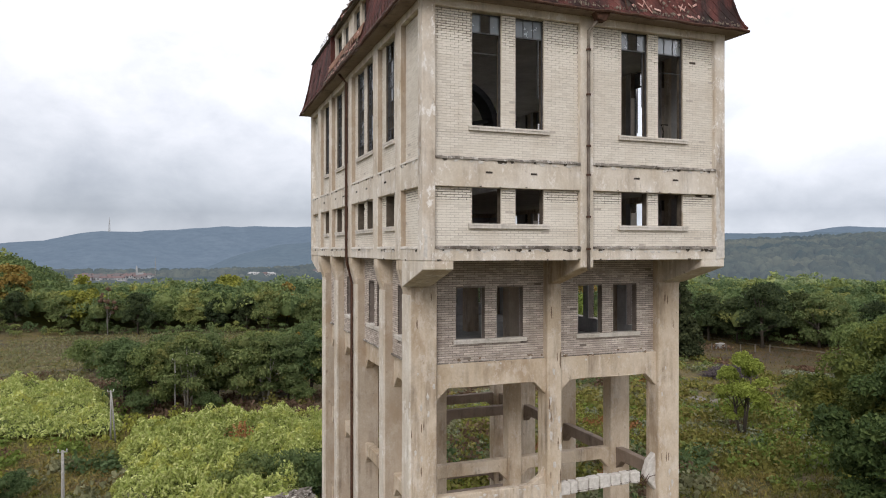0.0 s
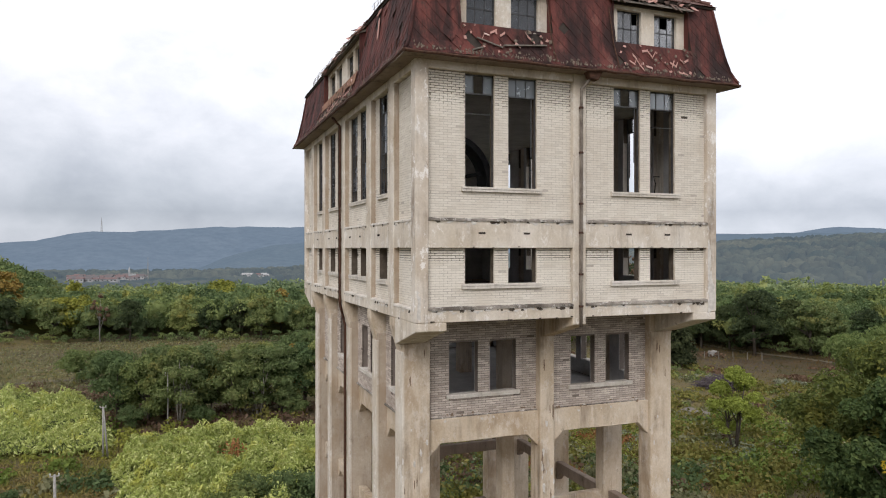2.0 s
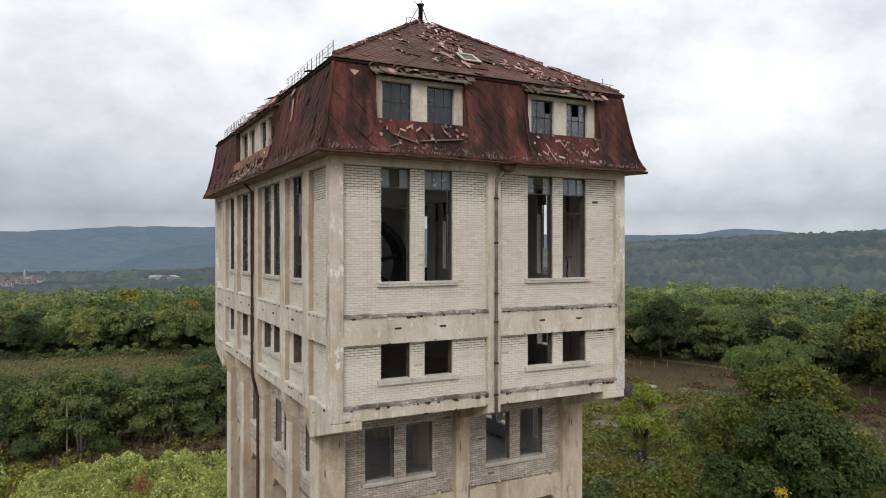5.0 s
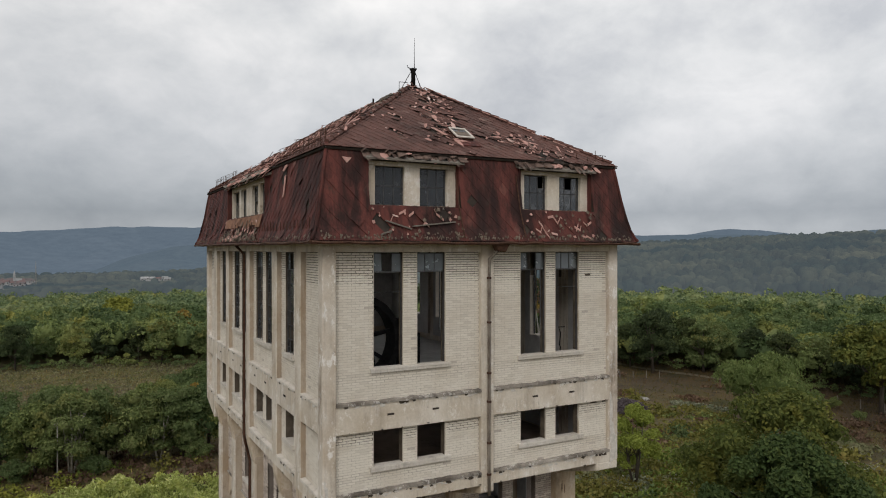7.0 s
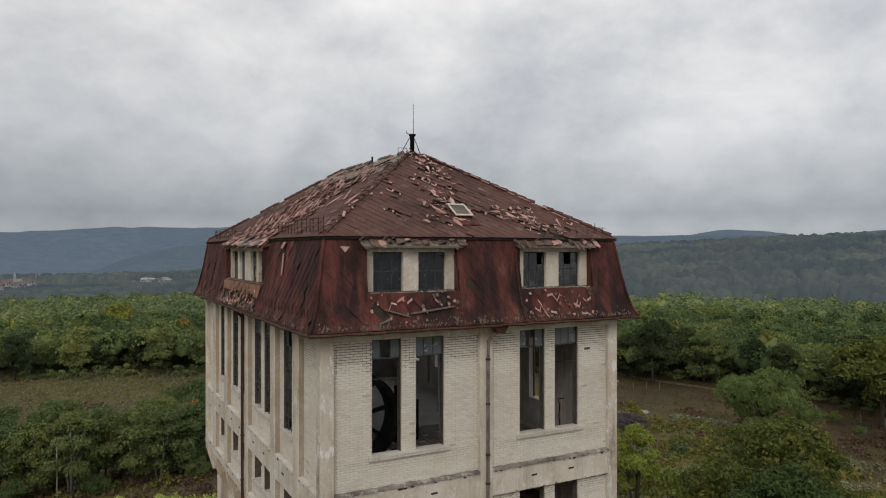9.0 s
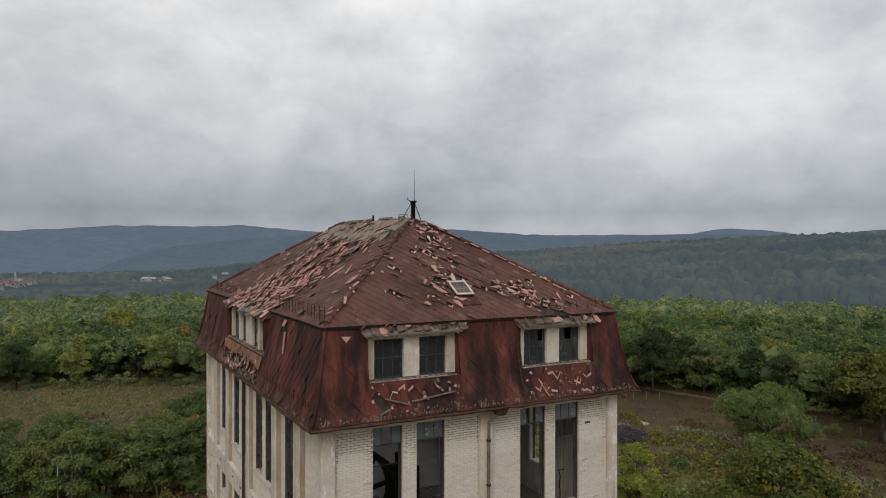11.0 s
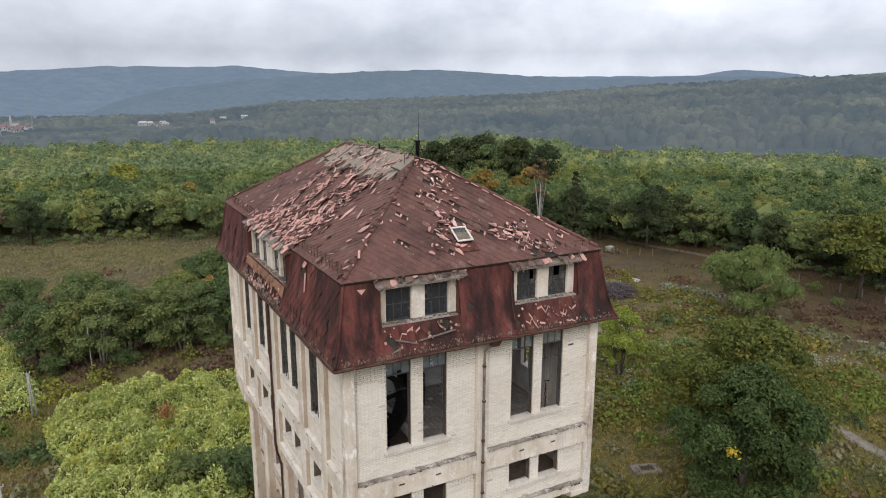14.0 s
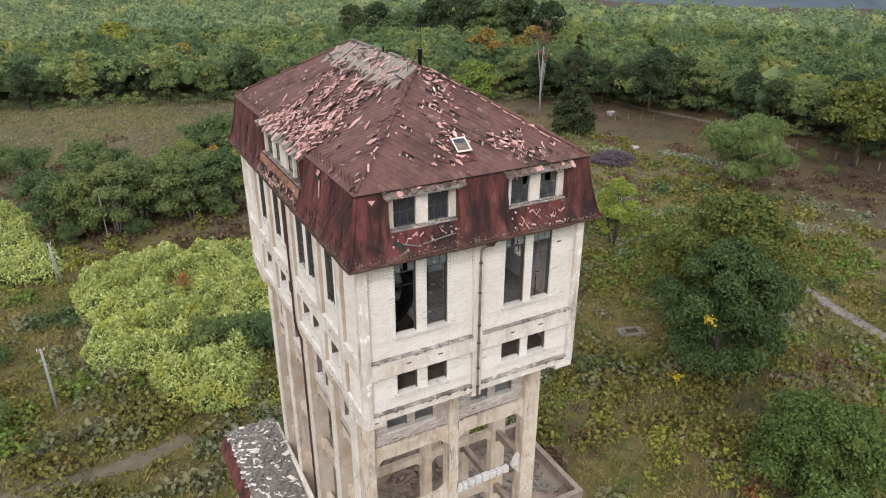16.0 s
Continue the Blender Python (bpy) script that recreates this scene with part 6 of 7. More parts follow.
def edge_distance(x, y, poly):
    best = 1e9
    for (x0, y0), (x1, y1) in zip(poly, poly[1:] + poly[:1]):
        dx, dy = x1 - x0, y1 - y0
        t = min(1, max(0, ((x - x0) * dx + (y - y0) * dy) / (dx * dx + dy * dy)))
        best = min(best, math.hypot(x - x0 - t * dx, y - y0 - t * dy))
    return best


PATCH_MAIN = [(-13.5, 66), (-12.8, 59), (-11.3, 55), (-12.9, 50), (-11.7, 45.4), (-9.5, 43.6), (-7.2, 43.6), (-7.0, 40.2), (-6.4, 37.4), (-3.8, 34.2), (-1.8, 32.9), (0.8, 33.4), (2.2, 36), (4.5, 42), (9, 48), (14, 56), (14, 64), (9.4, 68.4), (6.4, 69.6), (-0.5, 72), (-5.6, 72.2), (-9.3, 70)]
PATCH_LEFT = [(-28, 74), (-23, 72.8), (-18, 70.6), (-14.4, 70.7), (-13.6, 75), (-15.6, 84), (-18.4, 100), (-22, 103.5), (-32, 108), (-46, 100), (-46, 80)]


def weed_height(x, y, poly, tall):
    e = edge_distance(x, y, poly)
    lump = 0.78 + 0.75 * noise.noise((x * 0.34, y * 0.34, 1.0)) + 0.45 * noise.noise((x * 0.85, y * 0.85, 2.0))
    return tall * lump * math.sqrt(min(1.0, e / 2.2 + 0.06))


def weeds(poly, tall, count, seed, size=0.5):
    """A knotweed thicket: a lumpy mound of drooping leaf sprays over a dark sheet."""
    rng = np.random.default_rng(seed)
    xs, ys = [p[0] for p in poly], [p[1] for p in poly]
    pts, heights = [], []
    while len(pts) < count:
        x, y = rng.uniform(min(xs), max(xs)), rng.uniform(min(ys), max(ys))
        if not inside(x, y, poly):
            continue
        h = weed_height(x, y, poly, tall)
        k = 1.06 - 0.5 * rng.random() ** 1.6
        if noise.noise((x * 0.23, y * 0.23, 8.0)) > 0.42 and rng.random() < 0.6:
            continue
        pts.append((x, y, land_z(x, y) + h * k))
    c = np.array(pts)
    out = rng.normal(size=c.shape) * 0.4
    out[:, 2] = 0.6
    v, q = leaf_quads(rng, c, size, out, 0.6, 0.34, 2.0)
    # a dark sheet under the leaves, coloured as the shade there
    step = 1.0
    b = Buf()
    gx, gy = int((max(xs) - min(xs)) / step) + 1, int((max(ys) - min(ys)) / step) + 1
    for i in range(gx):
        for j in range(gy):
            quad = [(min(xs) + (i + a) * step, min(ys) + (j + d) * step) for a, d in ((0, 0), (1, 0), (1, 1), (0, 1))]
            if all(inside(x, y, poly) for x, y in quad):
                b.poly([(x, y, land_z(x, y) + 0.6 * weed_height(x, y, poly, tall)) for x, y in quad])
    single("knotweed_stems", b, WEED_MASS, "dark sheet under knotweed leaves in place of shade", "knotweed", kind="stuff", smooth=True)
    ob = new("knotweed", array_mesh("knotweed", v, q, LEAF_WEED))
    tagged(ob, "pale yellow-green knotweed thicket with drooping leaves", "knotweed", kind="stuff")


weeds(PATCH_MAIN, 3.0, 66000, 71, 0.44)
weeds(PATCH_LEFT, 2.4, 26000, 72, 0.5)


BARE = {(round(2 * x) + i, round(2 * y) + j) for x, y in smooth_path(ROAD_LINE, 14) + smooth_path(ROAD_SHORT, 10) + [(x, y - 1.8) for x, y in smooth_path(TRACK_LINE, 12)] for i in (-1, 0, 1) for j in (-1, 0, 1)}


CLEAR = [(x, y, 1.9) for x, y in smooth_path(ROAD_LINE, 6) + smooth_path(ROAD_SHORT, 6)] + [(x, y - 1.8, 1.7) for x, y in smooth_path(TRACK_LINE, 6)] + [(42.0, 26.8, 3.4), (36.0, 15.2, 2.6)]


def grass(name, label, material, count, r_max, seed, size, patchy, keep):
    rng = np.random.default_rng(seed)
    pts = []
    while len(pts) < count:
        az, r = rng.uniform(-20, 72), 14 + (r_max - 14) * math.sqrt(rng.random())
        x, y = polar(az, r)
        if -2.5 < x < 22 and -1 < y < 19:
            continue
        if (round(2 * x), round(2 * y)) in BARE and rng.random() < 0.9:
            continue
        if noise.noise((x * patchy, y * patchy, seed * 1.0)) + 0.35 * rng.random() < keep:
            continue
        pts.append((x, y, land_z(x, y) + size * 0.25))
    c = np.array(pts)
    up = np.zeros_like(c)
    up[:, 2] = 0.5
    v, q = leaf_quads(rng, c, size, up, -1.1, 0.15)
    return tagged(new(name, array_mesh(name, v, q, material)), label, "grass", kind="stuff")


grass("grass", "dry brown and green meadow grass", GRASS, 100000, 95, 3, 0.6, 0.06, -0.6)
grass("grass", "far dry brown and green meadow grass", GRASS, 42000, 200, 4, 0.7, 0.06, -0.6)
def lush(label, material, count, seed, size, x0, x1, y0, y1):
    """Dense low greenery over a stretch of ground behind the tower."""
    rng = np.random.default_rng(seed)
    c = np.stack([rng.uniform(x0, x1, count), rng.uniform(y0, y1, count), rng.uniform(0.05, 0.6, count)], 1)
    up = np.zeros_like(c)
    up[:, 2] = 1.0
    v, q = leaf_quads(rng, c, size, up, -0.4, 0.4, 1.2)
    tagged(new("weeds", array_mesh("weeds", v, q, material)), label, "weeds", kind="stuff")


lush("bright green grass behind the tower", LEAF_FRESH, 12000, 91, 0.36, 1.0, 30.0, 19.0, 44.0)
lush("yellow-green weeds behind the tower", LEAF_YELLOW, 5000, 92, 0.36, 1.0, 30.0, 19.0, 44.0)


def clumps(label, material, count, per, seed, small, large, size, r_max, level=0.0, scale=0.035, east=None, tall=0.8):
    """Low rounded tufts and bushes that gather in drifts: domes of upright leaves with dark gaps between."""
    rng = np.random.default_rng(seed)
    centres, faces = [], []
    while len(centres) < count:
        az, r = rng.uniform(-20, 72), 16 + (r_max - 16) * rng.random() ** 0.65
        x, y = polar(az, r)
        if (-4 < x < 21 and -2 < y < 22) or (round(2 * x), round(2 * y)) in BARE or inside(x, y, PATCH_MAIN) or inside(x, y, PATCH_LEFT):
            continue
        if any(math.hypot(x - p, y - q) < e for p, q, e in CLEAR):
            continue
        if east and not east[0] < x < east[1]:
            continue
        drift = noise.noise((x * scale, y * scale, seed * 0.37)) + 0.5 * noise.noise((x * scale * 3.1, y * scale * 3.1, seed * 0.91))
        if drift < level:
            continue
        k = rng.uniform(small, large) * (0.7 + 0.6 * min(1.0, drift - level + 0.3))
        n = max(20, int(0.8 * per * (k / large) ** 1.7))
        d = rng.normal(size=(n, 3))
        d[:, 2] = np.abs(d[:, 2])
        d /= np.linalg.norm(d, axis=1)[:, None]
        rad = 1.1 - 0.6 * rng.random(n) ** 1.4
        lump = 1 + 0.35 * np.sin(3 * np.arctan2(d[:, 1], d[:, 0]) + rng.uniform(0, 6.28))
        c = d * (rad * lump)[:, None] * (k, k, k * tall * rng.uniform(0.6, 1.2))
        centres.append(c + (x, y, land_z(x, y) + 0.04))
        faces.append(d + (0, 0, 0.5))
    c = np.concatenate(centres)
    v, q = leaf_quads(rng, c, 1.6 * size, np.concatenate(faces), -0.4, 0.74, 1.0)
    tagged(new("weeds", array_mesh("weeds", v, q, material)), label, "weeds", kind="stuff")


clumps("olive weed bushes in the rough meadow", LEAF_MEADOW, 760, 210, 105, 0.5, 1.9, 0.27, 105, -0.05)
clumps("dark green low bushes in the rough meadow", LEAF_MID, 170, 260, 101, 0.5, 2.1, 0.27, 120, 0.1)
clumps("yellow-green weed bushes in the rough meadow", LEAF_YELLOW, 260, 170, 102, 0.4, 1.5, 0.25, 100, 0.08)
clumps("bright green young bushes in the rough meadow", LEAF_BRIGHT, 280, 220, 107, 0.5, 1.8, 0.26, 105, 0.1)
clumps("brown dead weed bushes in the rough meadow", LEAF_BROWN, 380, 170, 103, 0.5, 1.7, 0.28, 140, 0.08, 0.03)
clumps("reddish autumn weeds in the dry meadow", LEAF_RUST, 90, 130, 108, 0.4, 1.2, 0.26, 130, 0.12, 0.03, (30, 125))
clumps("pale grey-green seeding weeds in the rough meadow", LEAF_PALE, 200, 150, 104, 0.4, 1.3, 0.22, 110, 0.12, 0.04, (20, 110))
clumps("straw-coloured grass tufts in the rough meadow", STRAW, 330, 110, 109, 0.5, 1.6, 0.32, 130, 0.0, 0.03)
clumps("low olive weeds in the far meadow", LEAF_MEADOW, 420, 90, 111, 0.6, 1.7, 0.34, 150, -0.1, 0.04, (46, 95), 0.5)
clumps("low straw-coloured grass in the far meadow", STRAW, 300, 80, 112, 0.6, 1.8, 0.38, 150, -0.05, 0.05, (50, 98), 0.4)
clumps("low pale seeding weeds in the far meadow", LEAF_PALE, 130, 80, 113, 0.5, 1.4, 0.3, 140, 0.1, 0.05, (50, 100), 0.5)
clumps("low green weeds in the far meadow", LEAF_MID, 170, 100, 114, 0.6, 1.8, 0.34, 150, 0.05, 0.05, (46, 96), 0.5)
lush("olive meadow grass behind the tower", LEAF_MEADOW, 12000, 93, 0.42, 14.0, 56.0, 44.0, 76.0)
lush("fresh green meadow grass behind the tower", LEAF_FRESH, 7000, 94, 0.40, 14.0, 50.0, 44.0, 72.0)
lush("dry straw-coloured meadow before the woods", STRAW, 17000, 95, 0.6, -75.0, 26.0, 100.0, 178.0)
clumps("reddish-brown dead weeds in the dry meadow", LEAF_BROWN, 90, 150, 106, 1.0, 2.6, 0.4, 170, 0.1, 0.03, None, 0.3)


def spray(name, material, at, radius, count, seed, size):
    """A small cluster of leaves of another colour."""
    rng = np.random.default_rng(seed)
    c = rng.normal(size=(count, 3)) * radius * (0.5, 0.5, 0.4) + at
    out = np.tile(np.array([-0.4, -0.7, 0.6]), (count, 1))
    v, q = leaf_quads(rng, c, size, out, 0.4, 0.5, 2.0)
    return new(name, array_mesh(name, v, q, material))


for seed, at in ((1, (37.75, 13.6, 9.75)), (2, (38.6, 16.7, 1.3))):
    ob = spray("yellow_leaves", LEAF_GOLD, (at[0] - 43.6, at[1] - 16.6, at[2]), 0.55, 45, seed, 0.3)
    ob.parent = chestnut
    tagged(ob, "bright yellow autumn leaves")
tagged(spray("knotweed", LEAF_RUST, (-1.0, 57.8, 3.0), 1.1, 90, 3, 0.4), "dead red-brown leaves on the knotweed", "knotweed", kind="stuff")

# ---- fittings of the tower ----
def pipes():
    pipe = part("downpipe", Buf(), RUST, tower)
    b = Buf()
    b.tube([(5.75, -0.42, 29.66), (5.60, -0.30, 29.45), (5.41, -0.12, 29.18), (5.41, -0.10, 28.5), (5.41, -0.10, 25.0), (5.40, -0.10, 23.0), (5.41, -0.10, 21.75)], 0.05, 10)
    part("pipe", b, PIPE, pipe, smooth=True)
    for z in (28.6, 27.2, 25.6, 24.7, 23.4, 22.4):
        b = Buf()
        b.tube([(5.41, -0.10, z - 0.03), (5.41, -0.10, z + 0.03)], 0.075, 10)
        b.box(5.39, 5.43, -0.06, 0.0, z - 0.02, z + 0.02)
        part("clamp", b, RUST, pipe)
    b = Buf()
    b.prism([(5.35, -0.52, 29.72), (5.95, -0.52, 29.70), (5.82, -0.46, 29.42), (5.55, -0.46, 29.44)], (0, 0.26, 0))
    part("hopper", b, RUST, pipe, bevel=0.02)
    side = part("downpipe", Buf(), RUST, tower)
    b = Buf()
    y = 9.66
    b.tube([(-0.42, y, 29.66), (-0.10, y, 29.3), (-0.10, y, 22.1), (-0.06, y, 21.8), (0.13, y, 21.0), (0.13, y, 18.0), (0.13, y, 12.0), (0.13, y, 9.8)], 0.058, 10)
    part("pipe", b, RUST, side, smooth=True)
    for z in (28.5, 26.5, 24.6, 22.8):
        b = Buf()
        b.tube([(-0.10, y, z - 0.03), (-0.10, y, z + 0.03)], 0.075, 10)
        part("clamp", b, RUST, side)


pipes()


def roof_fittings():
    # vent pipe with rod and stays on the front end of the ridge
    vent = part("vent_pipe", Buf(), STEEL, tower)
    x, y, z = W / 2 + 0.03, 5.45, ZR
    b = Buf()
    b.tube([(x, y, z - 0.1), (x, y, z + 0.55), (x, y, z + 0.6), (x, y, z + 0.66)], [0.085, 0.085, 0.12, 0.15], 12)
    part("pipe", b, STEEL, vent, smooth=True)
    b = Buf()
    b.tube([(x + 0.05, y, z + 0.6), (x + 0.05, y, z + 1.85)], [0.014, 0.006], 6)
    part("lightning_rod", b, STEEL, vent)
    b = Buf()
    b.tube([(x - 0.14, y, z + 0.66), (x - 0.25, y, z + 0.70), (x - 0.25, y, z + 0.78)], 0.014, 6)
    part("hook", b, STEEL, vent)
    for dx, dy in ((-0.45, 0.1), (0.36, 0.0)):
        b = Buf()
        b.tube([(x + dx, y + dy, z - 0.12), (x + 0.2 * dx, y, z + 0.55)], 0.015, 6)
        part("stay", b, STEEL, vent)
    b = Buf()
    b.tube([(x - 0.55, y + 0.1, z - 0.32), (x - 0.55, y + 0.1, z + 0.12), (x - 0.18, y + 0.1, z + 0.12), (x - 0.18, y + 0.1, z - 0.1)], 0.013, 6)
    part("step_iron", b, STEEL, vent)
    b = Buf()
    b.tube([(W / 2, 9.4, ZR - 0.05), (W / 2, 9.4, ZR + 0.26)], 0.045, 8)
    part("vent_stub", b, STEEL, tower)
    # skylight on the front slope
    rise = math.atan2(ZR - ZB, RIDGE0[1] - BY0)
    m = Matrix.Translation((5.15, 1.30, ZB + (1.30 - BY0) * math.tan(rise))) @ Matrix.Rotation(rise, 4, "X") @ Matrix.Scale(0.88, 4)
    sky = part("skylight", Buf(), SILL, tower)

    def boxm(name, x0, x1, y0, y1, z0, z1, mat):
        k = Buf()
        k.box(x0, x1, y0, y1, z0, z1)
        k.v = [tuple(m @ Vector(q)) for q in k.v]
        part(name, k, mat, sky, bevel=0.012)
    boxm("curb", -0.36, 0.36, -0.42, 0.42, -0.05, 0.13, RUST)
    for a in (((-0.38, 0.38, -0.44, -0.35)), ((-0.38, 0.38, 0.35, 0.44)), ((-0.38, -0.30, -0.35, 0.35)), ((0.30, 0.38, -0.35, 0.35))):
        boxm("frame", *a, 0.135, 0.19, SILL)
    boxm("glass", -0.30, 0.30, -0.35, 0.35, 0.137, 0.15, GLASS_DARK)
    boxm("moss_bed", -0.28, 0.28, -0.34, 0.1, 0.15, 0.165, LITTER)
    boxm("apron", -0.42, 0.46, -0.95, -0.45, 0.03, 0.07, TILE_RED)
    # snow guards: thin iron pegs along the edges
    for a0, a1, face, along in ((0.4, 5.6, "left", ZB + 0.05), (12.5, 17.6, "left", ZB + 0.05), (0.2, 11.0, "left", 30.1), (9.2, 10.5, "front", ZB + 0.05)):
        a = a0
        while a < a1:
            b = Buf()
            lean = rnd.uniform(-0.07, 0.07)
            hgt = rnd.uniform(0.40, 0.46) if face == "left" and along > 31 else rnd.uniform(0.18, 0.42)
            if face == "left":
                xx = BX0 + (0.06 if along > 31 else -0.47)
                b.tube([(xx, a, along - 0.04), (xx + lean * 0.4, a + lean, along + hgt)], 0.012, 5)
            else:
                b.tube([(a, BY0 + 0.1, along - 0.04), (a + lean, BY0 + 0.1, along + hgt)], 0.012, 5)
            part("snow_guard", b, RUST, tower)
            a += rnd.uniform(0.28, 0.5)
        if face == "left" and along > 31:
            for hz in (0.16, 0.30, 0.42):
                b, n = Buf(), 9
                b.tube([(BX0 + 0.06 + rnd.uniform(-0.02, 0.02), a0 + (a1 - a0) * i / n, along + hz + rnd.uniform(-0.025, 0.025)) for i in range(n + 1)], 0.007, 4)
                part("guard_wire", b, RUST, tower)
    b = Buf()
    b.tube([(9.6, BY0 + 0.12, ZB + 0.32), (10.5, BY0 + 0.12, ZB + 0.30)], 0.010, 5)
    part("guard_rail", b, RUST, tower)
    b = Buf()
    b.tube([(10.72, 0.3, 32.2), (10.86, 0.2, 31.5), (10.95, 0.1, 30.8), (11.12, 0.0, 30.2)], 0.010, 5)
    part("lightning_wire", b, STEEL, tower)


roof_fittings()


def dormer_lips():
    """The low edge of the upper roof over each dormer: boards and layers of slipped tiles."""
    for face, rows in DORMERS.items():
        m = FACES[face]
        for p, q, n in rows:
            lip = part("dormer_roof", Buf(), BOARD, tower)
            b = Buf()
            b.hexa([m(p - 0.12, 0.16, 32.10), m(q + 0.12, 0.16, 32.10), m(q + 0.12, -0.6, 32.36), m(p - 0.12, -0.6, 32.36), m(p - 0.12, 0.16, 32.15), m(q + 0.12, 0.16, 32.15), m(q + 0.12, -0.6, 32.58), m(p - 0.12, -0.6, 32.58)])
            part("board", b, BOARD, lip)
            rest, loose = Buf(), Buf()
            for layer in range(3 if face == "front" else 4):
                a = p - 0.2
                while a < q + 0.15:
                    w = rnd.choice((0.08, 0.12, 0.16, 0.22, 0.3) if face == "front" else (0.12, 0.18, 0.24, 0.3, 0.4))
                    d = (0.12 if face == "front" else 0.22) - 0.17 * layer + rnd.uniform(-0.06, 0.08)
                    z = 32.16 + 0.13 * layer + rnd.uniform(0, 0.05)
                    t = rnd.uniform(-0.14, 0.12)
                    pts = [m(a, d, z), m(a + w * 0.5, d + 0.07, z - 0.03 + t), m(a + w, d, z + t), m(a + w * 0.9, d - 0.26, z + 0.2), m(a + w * 0.1, d - 0.26, z + 0.2)]
                    (loose if rnd.random() < (0.14 if face == "front" else 0.45) else rest).prism(pts, (0, 0, 0.016))
                    a += w * rnd.uniform(0.75, 1.05)
            tagged(part("tiling", rest, BOARD if face == "left" else LIP, lip, "ragged slipped grey tiles"), kind="stuff")
            tagged(part("broken_tiles", loose, SHARD, lip, "loose pink broken tiles"), kind="stuff")


dormer_lips()


def skirt_litter():
    """Broken edges and rubble on the skirts below the dormers and along the eaves."""
    for face in ("front", "left"):
        surf = steep_surface(face)
        lo, hi = (BX0 - 0.4, BX1 + 0.4) if face == "front" else (BY0 - 0.4, BY1 + 0.4)
        rest, moss = Buf(), Buf()
        for _ in range(290):
            a, q = rnd.uniform(lo, hi), abs(rnd.gauss(0.0, 0.10)) + 0.03
            s = rnd.uniform(0.01, 0.026) if rnd.random() < 0.85 else rnd.uniform(0.03, 0.055)
            pts = [surf(a + s * rnd.uniform(0.6, 1.3) * math.cos(t), q + s * math.sin(t), 0.05) for t in (0, 1.4, 3.0, 4.4)]
            moss.prism(pts, (0, 0, rnd.uniform(0.02, 0.05)))
        for p, r, n in DORMERS[face]:
            top = b_of(Z_DS)
            # zigzag edges where whole rows of tiles have broken off
            for line in range((7 if p > 5 else 3) if face == "front" else 9):
                a, q = rnd.uniform(p, r - 0.4), rnd.choice((0.22, 0.36, 0.5, 0.66, 0.8))
                turn = 1
                end = min(r - 0.1, a + rnd.uniform(0.3, 0.8))
                while a < end:
                    da = rnd.choice((0.07, 0.11, 0.15, 0.2))
                    turn = -turn if rnd.random() < 0.75 else turn
                    dq = turn * rnd.choice((0.05, 0.12, 0.18, 0.24))
                    e, f = a + da, min(max(q + dq, 0.08), top - 0.12)
                    wd = rnd.uniform(0.04, 0.10) if p > 5 else rnd.uniform(0.03, 0.08)
                    pts = [surf(x, y, 0.04) for x, y in ((a - 0.01, q), (e + 0.01, f), (e + 0.01, f + wd), (a - 0.01, q + wd))]
                    if rnd.random() < 0.6:
                        rest.prism(pts, Vector(surf(a, q, 0.062)) - Vector(surf(a, q, 0.04)))
                    a, q = e, f
            for _ in range(30 if face == "front" else 190):
                a, q, sz = rnd.uniform(p, r), (rnd.uniform(0.1, top - 0.05) if face == "front" else abs(rnd.gauss(0.0, 0.32)) + 0.05), rnd.uniform(0.02, 0.07) if face == "front" else rnd.uniform(0.03, 0.13)
                t0 = rnd.uniform(0, 6.28)
                pts = [surf(a + sz * rnd.uniform(0.6, 1.2) * math.cos(t0 + t), min(top, max(0.02, q + sz * math.sin(t0 + t))), 0.05 + rnd.uniform(0, 0.06)) for t in (0, 1.6, 3.1, 4.6)]
                (moss if rnd.random() < 0.65 else rest).prism(pts, (0, 0, 0.015))
        tagged(part("rubble", rest, SHARD, tower, "pale pink tile rubble under the dormers"), kind="stuff")
        tagged(part("moss_litter", moss, LITTER, tower, "mossy litter along the eaves"), kind="stuff")
    surf = steep_surface("front")
    b = Buf()
    b.prism([surf(0.56, b_of(32.14), 0.03), surf(0.86, b_of(32.12), 0.03), surf(0.70, b_of(31.96), 0.035)], (0, -0.015, 0))
    part("broken_edge", b, SHARD, tower, "pale pink broken tile")
    for a0, a1, b0, b1 in ((1.75, 2.55, 0.62, 0.36), (2.6, 4.05, 0.46, 0.62), (1.55, 1.9, 0.16, 0.3)):
        b = Buf()
        b.bar(surf(a0, b0, 0.08), surf(a1, b1, 0.08), 0.06, 0.04)
        part("loose_lath", b, BOARD, tower)
    for a in (4.3, 6.55):
        b = Buf()
        b.tube([surf(a, 0.1, 0.06), surf(a - 0.03, 1.0, 0.05), surf(a - 0.08, 2.2, 0.05)], 0.02, 6)
        part("flashing_strip", b, RUST, tower)
    # side slope: a hole shown by a dark shade-coloured patch, and a bent sheet
    sl = steep_surface("left")
    top, a = b_of(Z_DS) - 0.06, 6.2
    while a < 12.6:
        e = min(12.7, a + rnd.uniform(0.7, 1.2))
        b = Buf()
        lo = top - rnd.uniform(0.34, 0.52)
        b.prism([sl(a, top, 0.05), sl(e - 0.02, top, 0.05), sl(e - 0.02, lo + rnd.uniform(-0.05, 0.05), 0.06), sl(a, lo, 0.06)], (-0.012, 0, 0.006))
        part("rusty_sheet", b, RUSTY_SHEET, tower, "bare orange-brown sheet below the side dormer")
        a = e
    b = Buf()
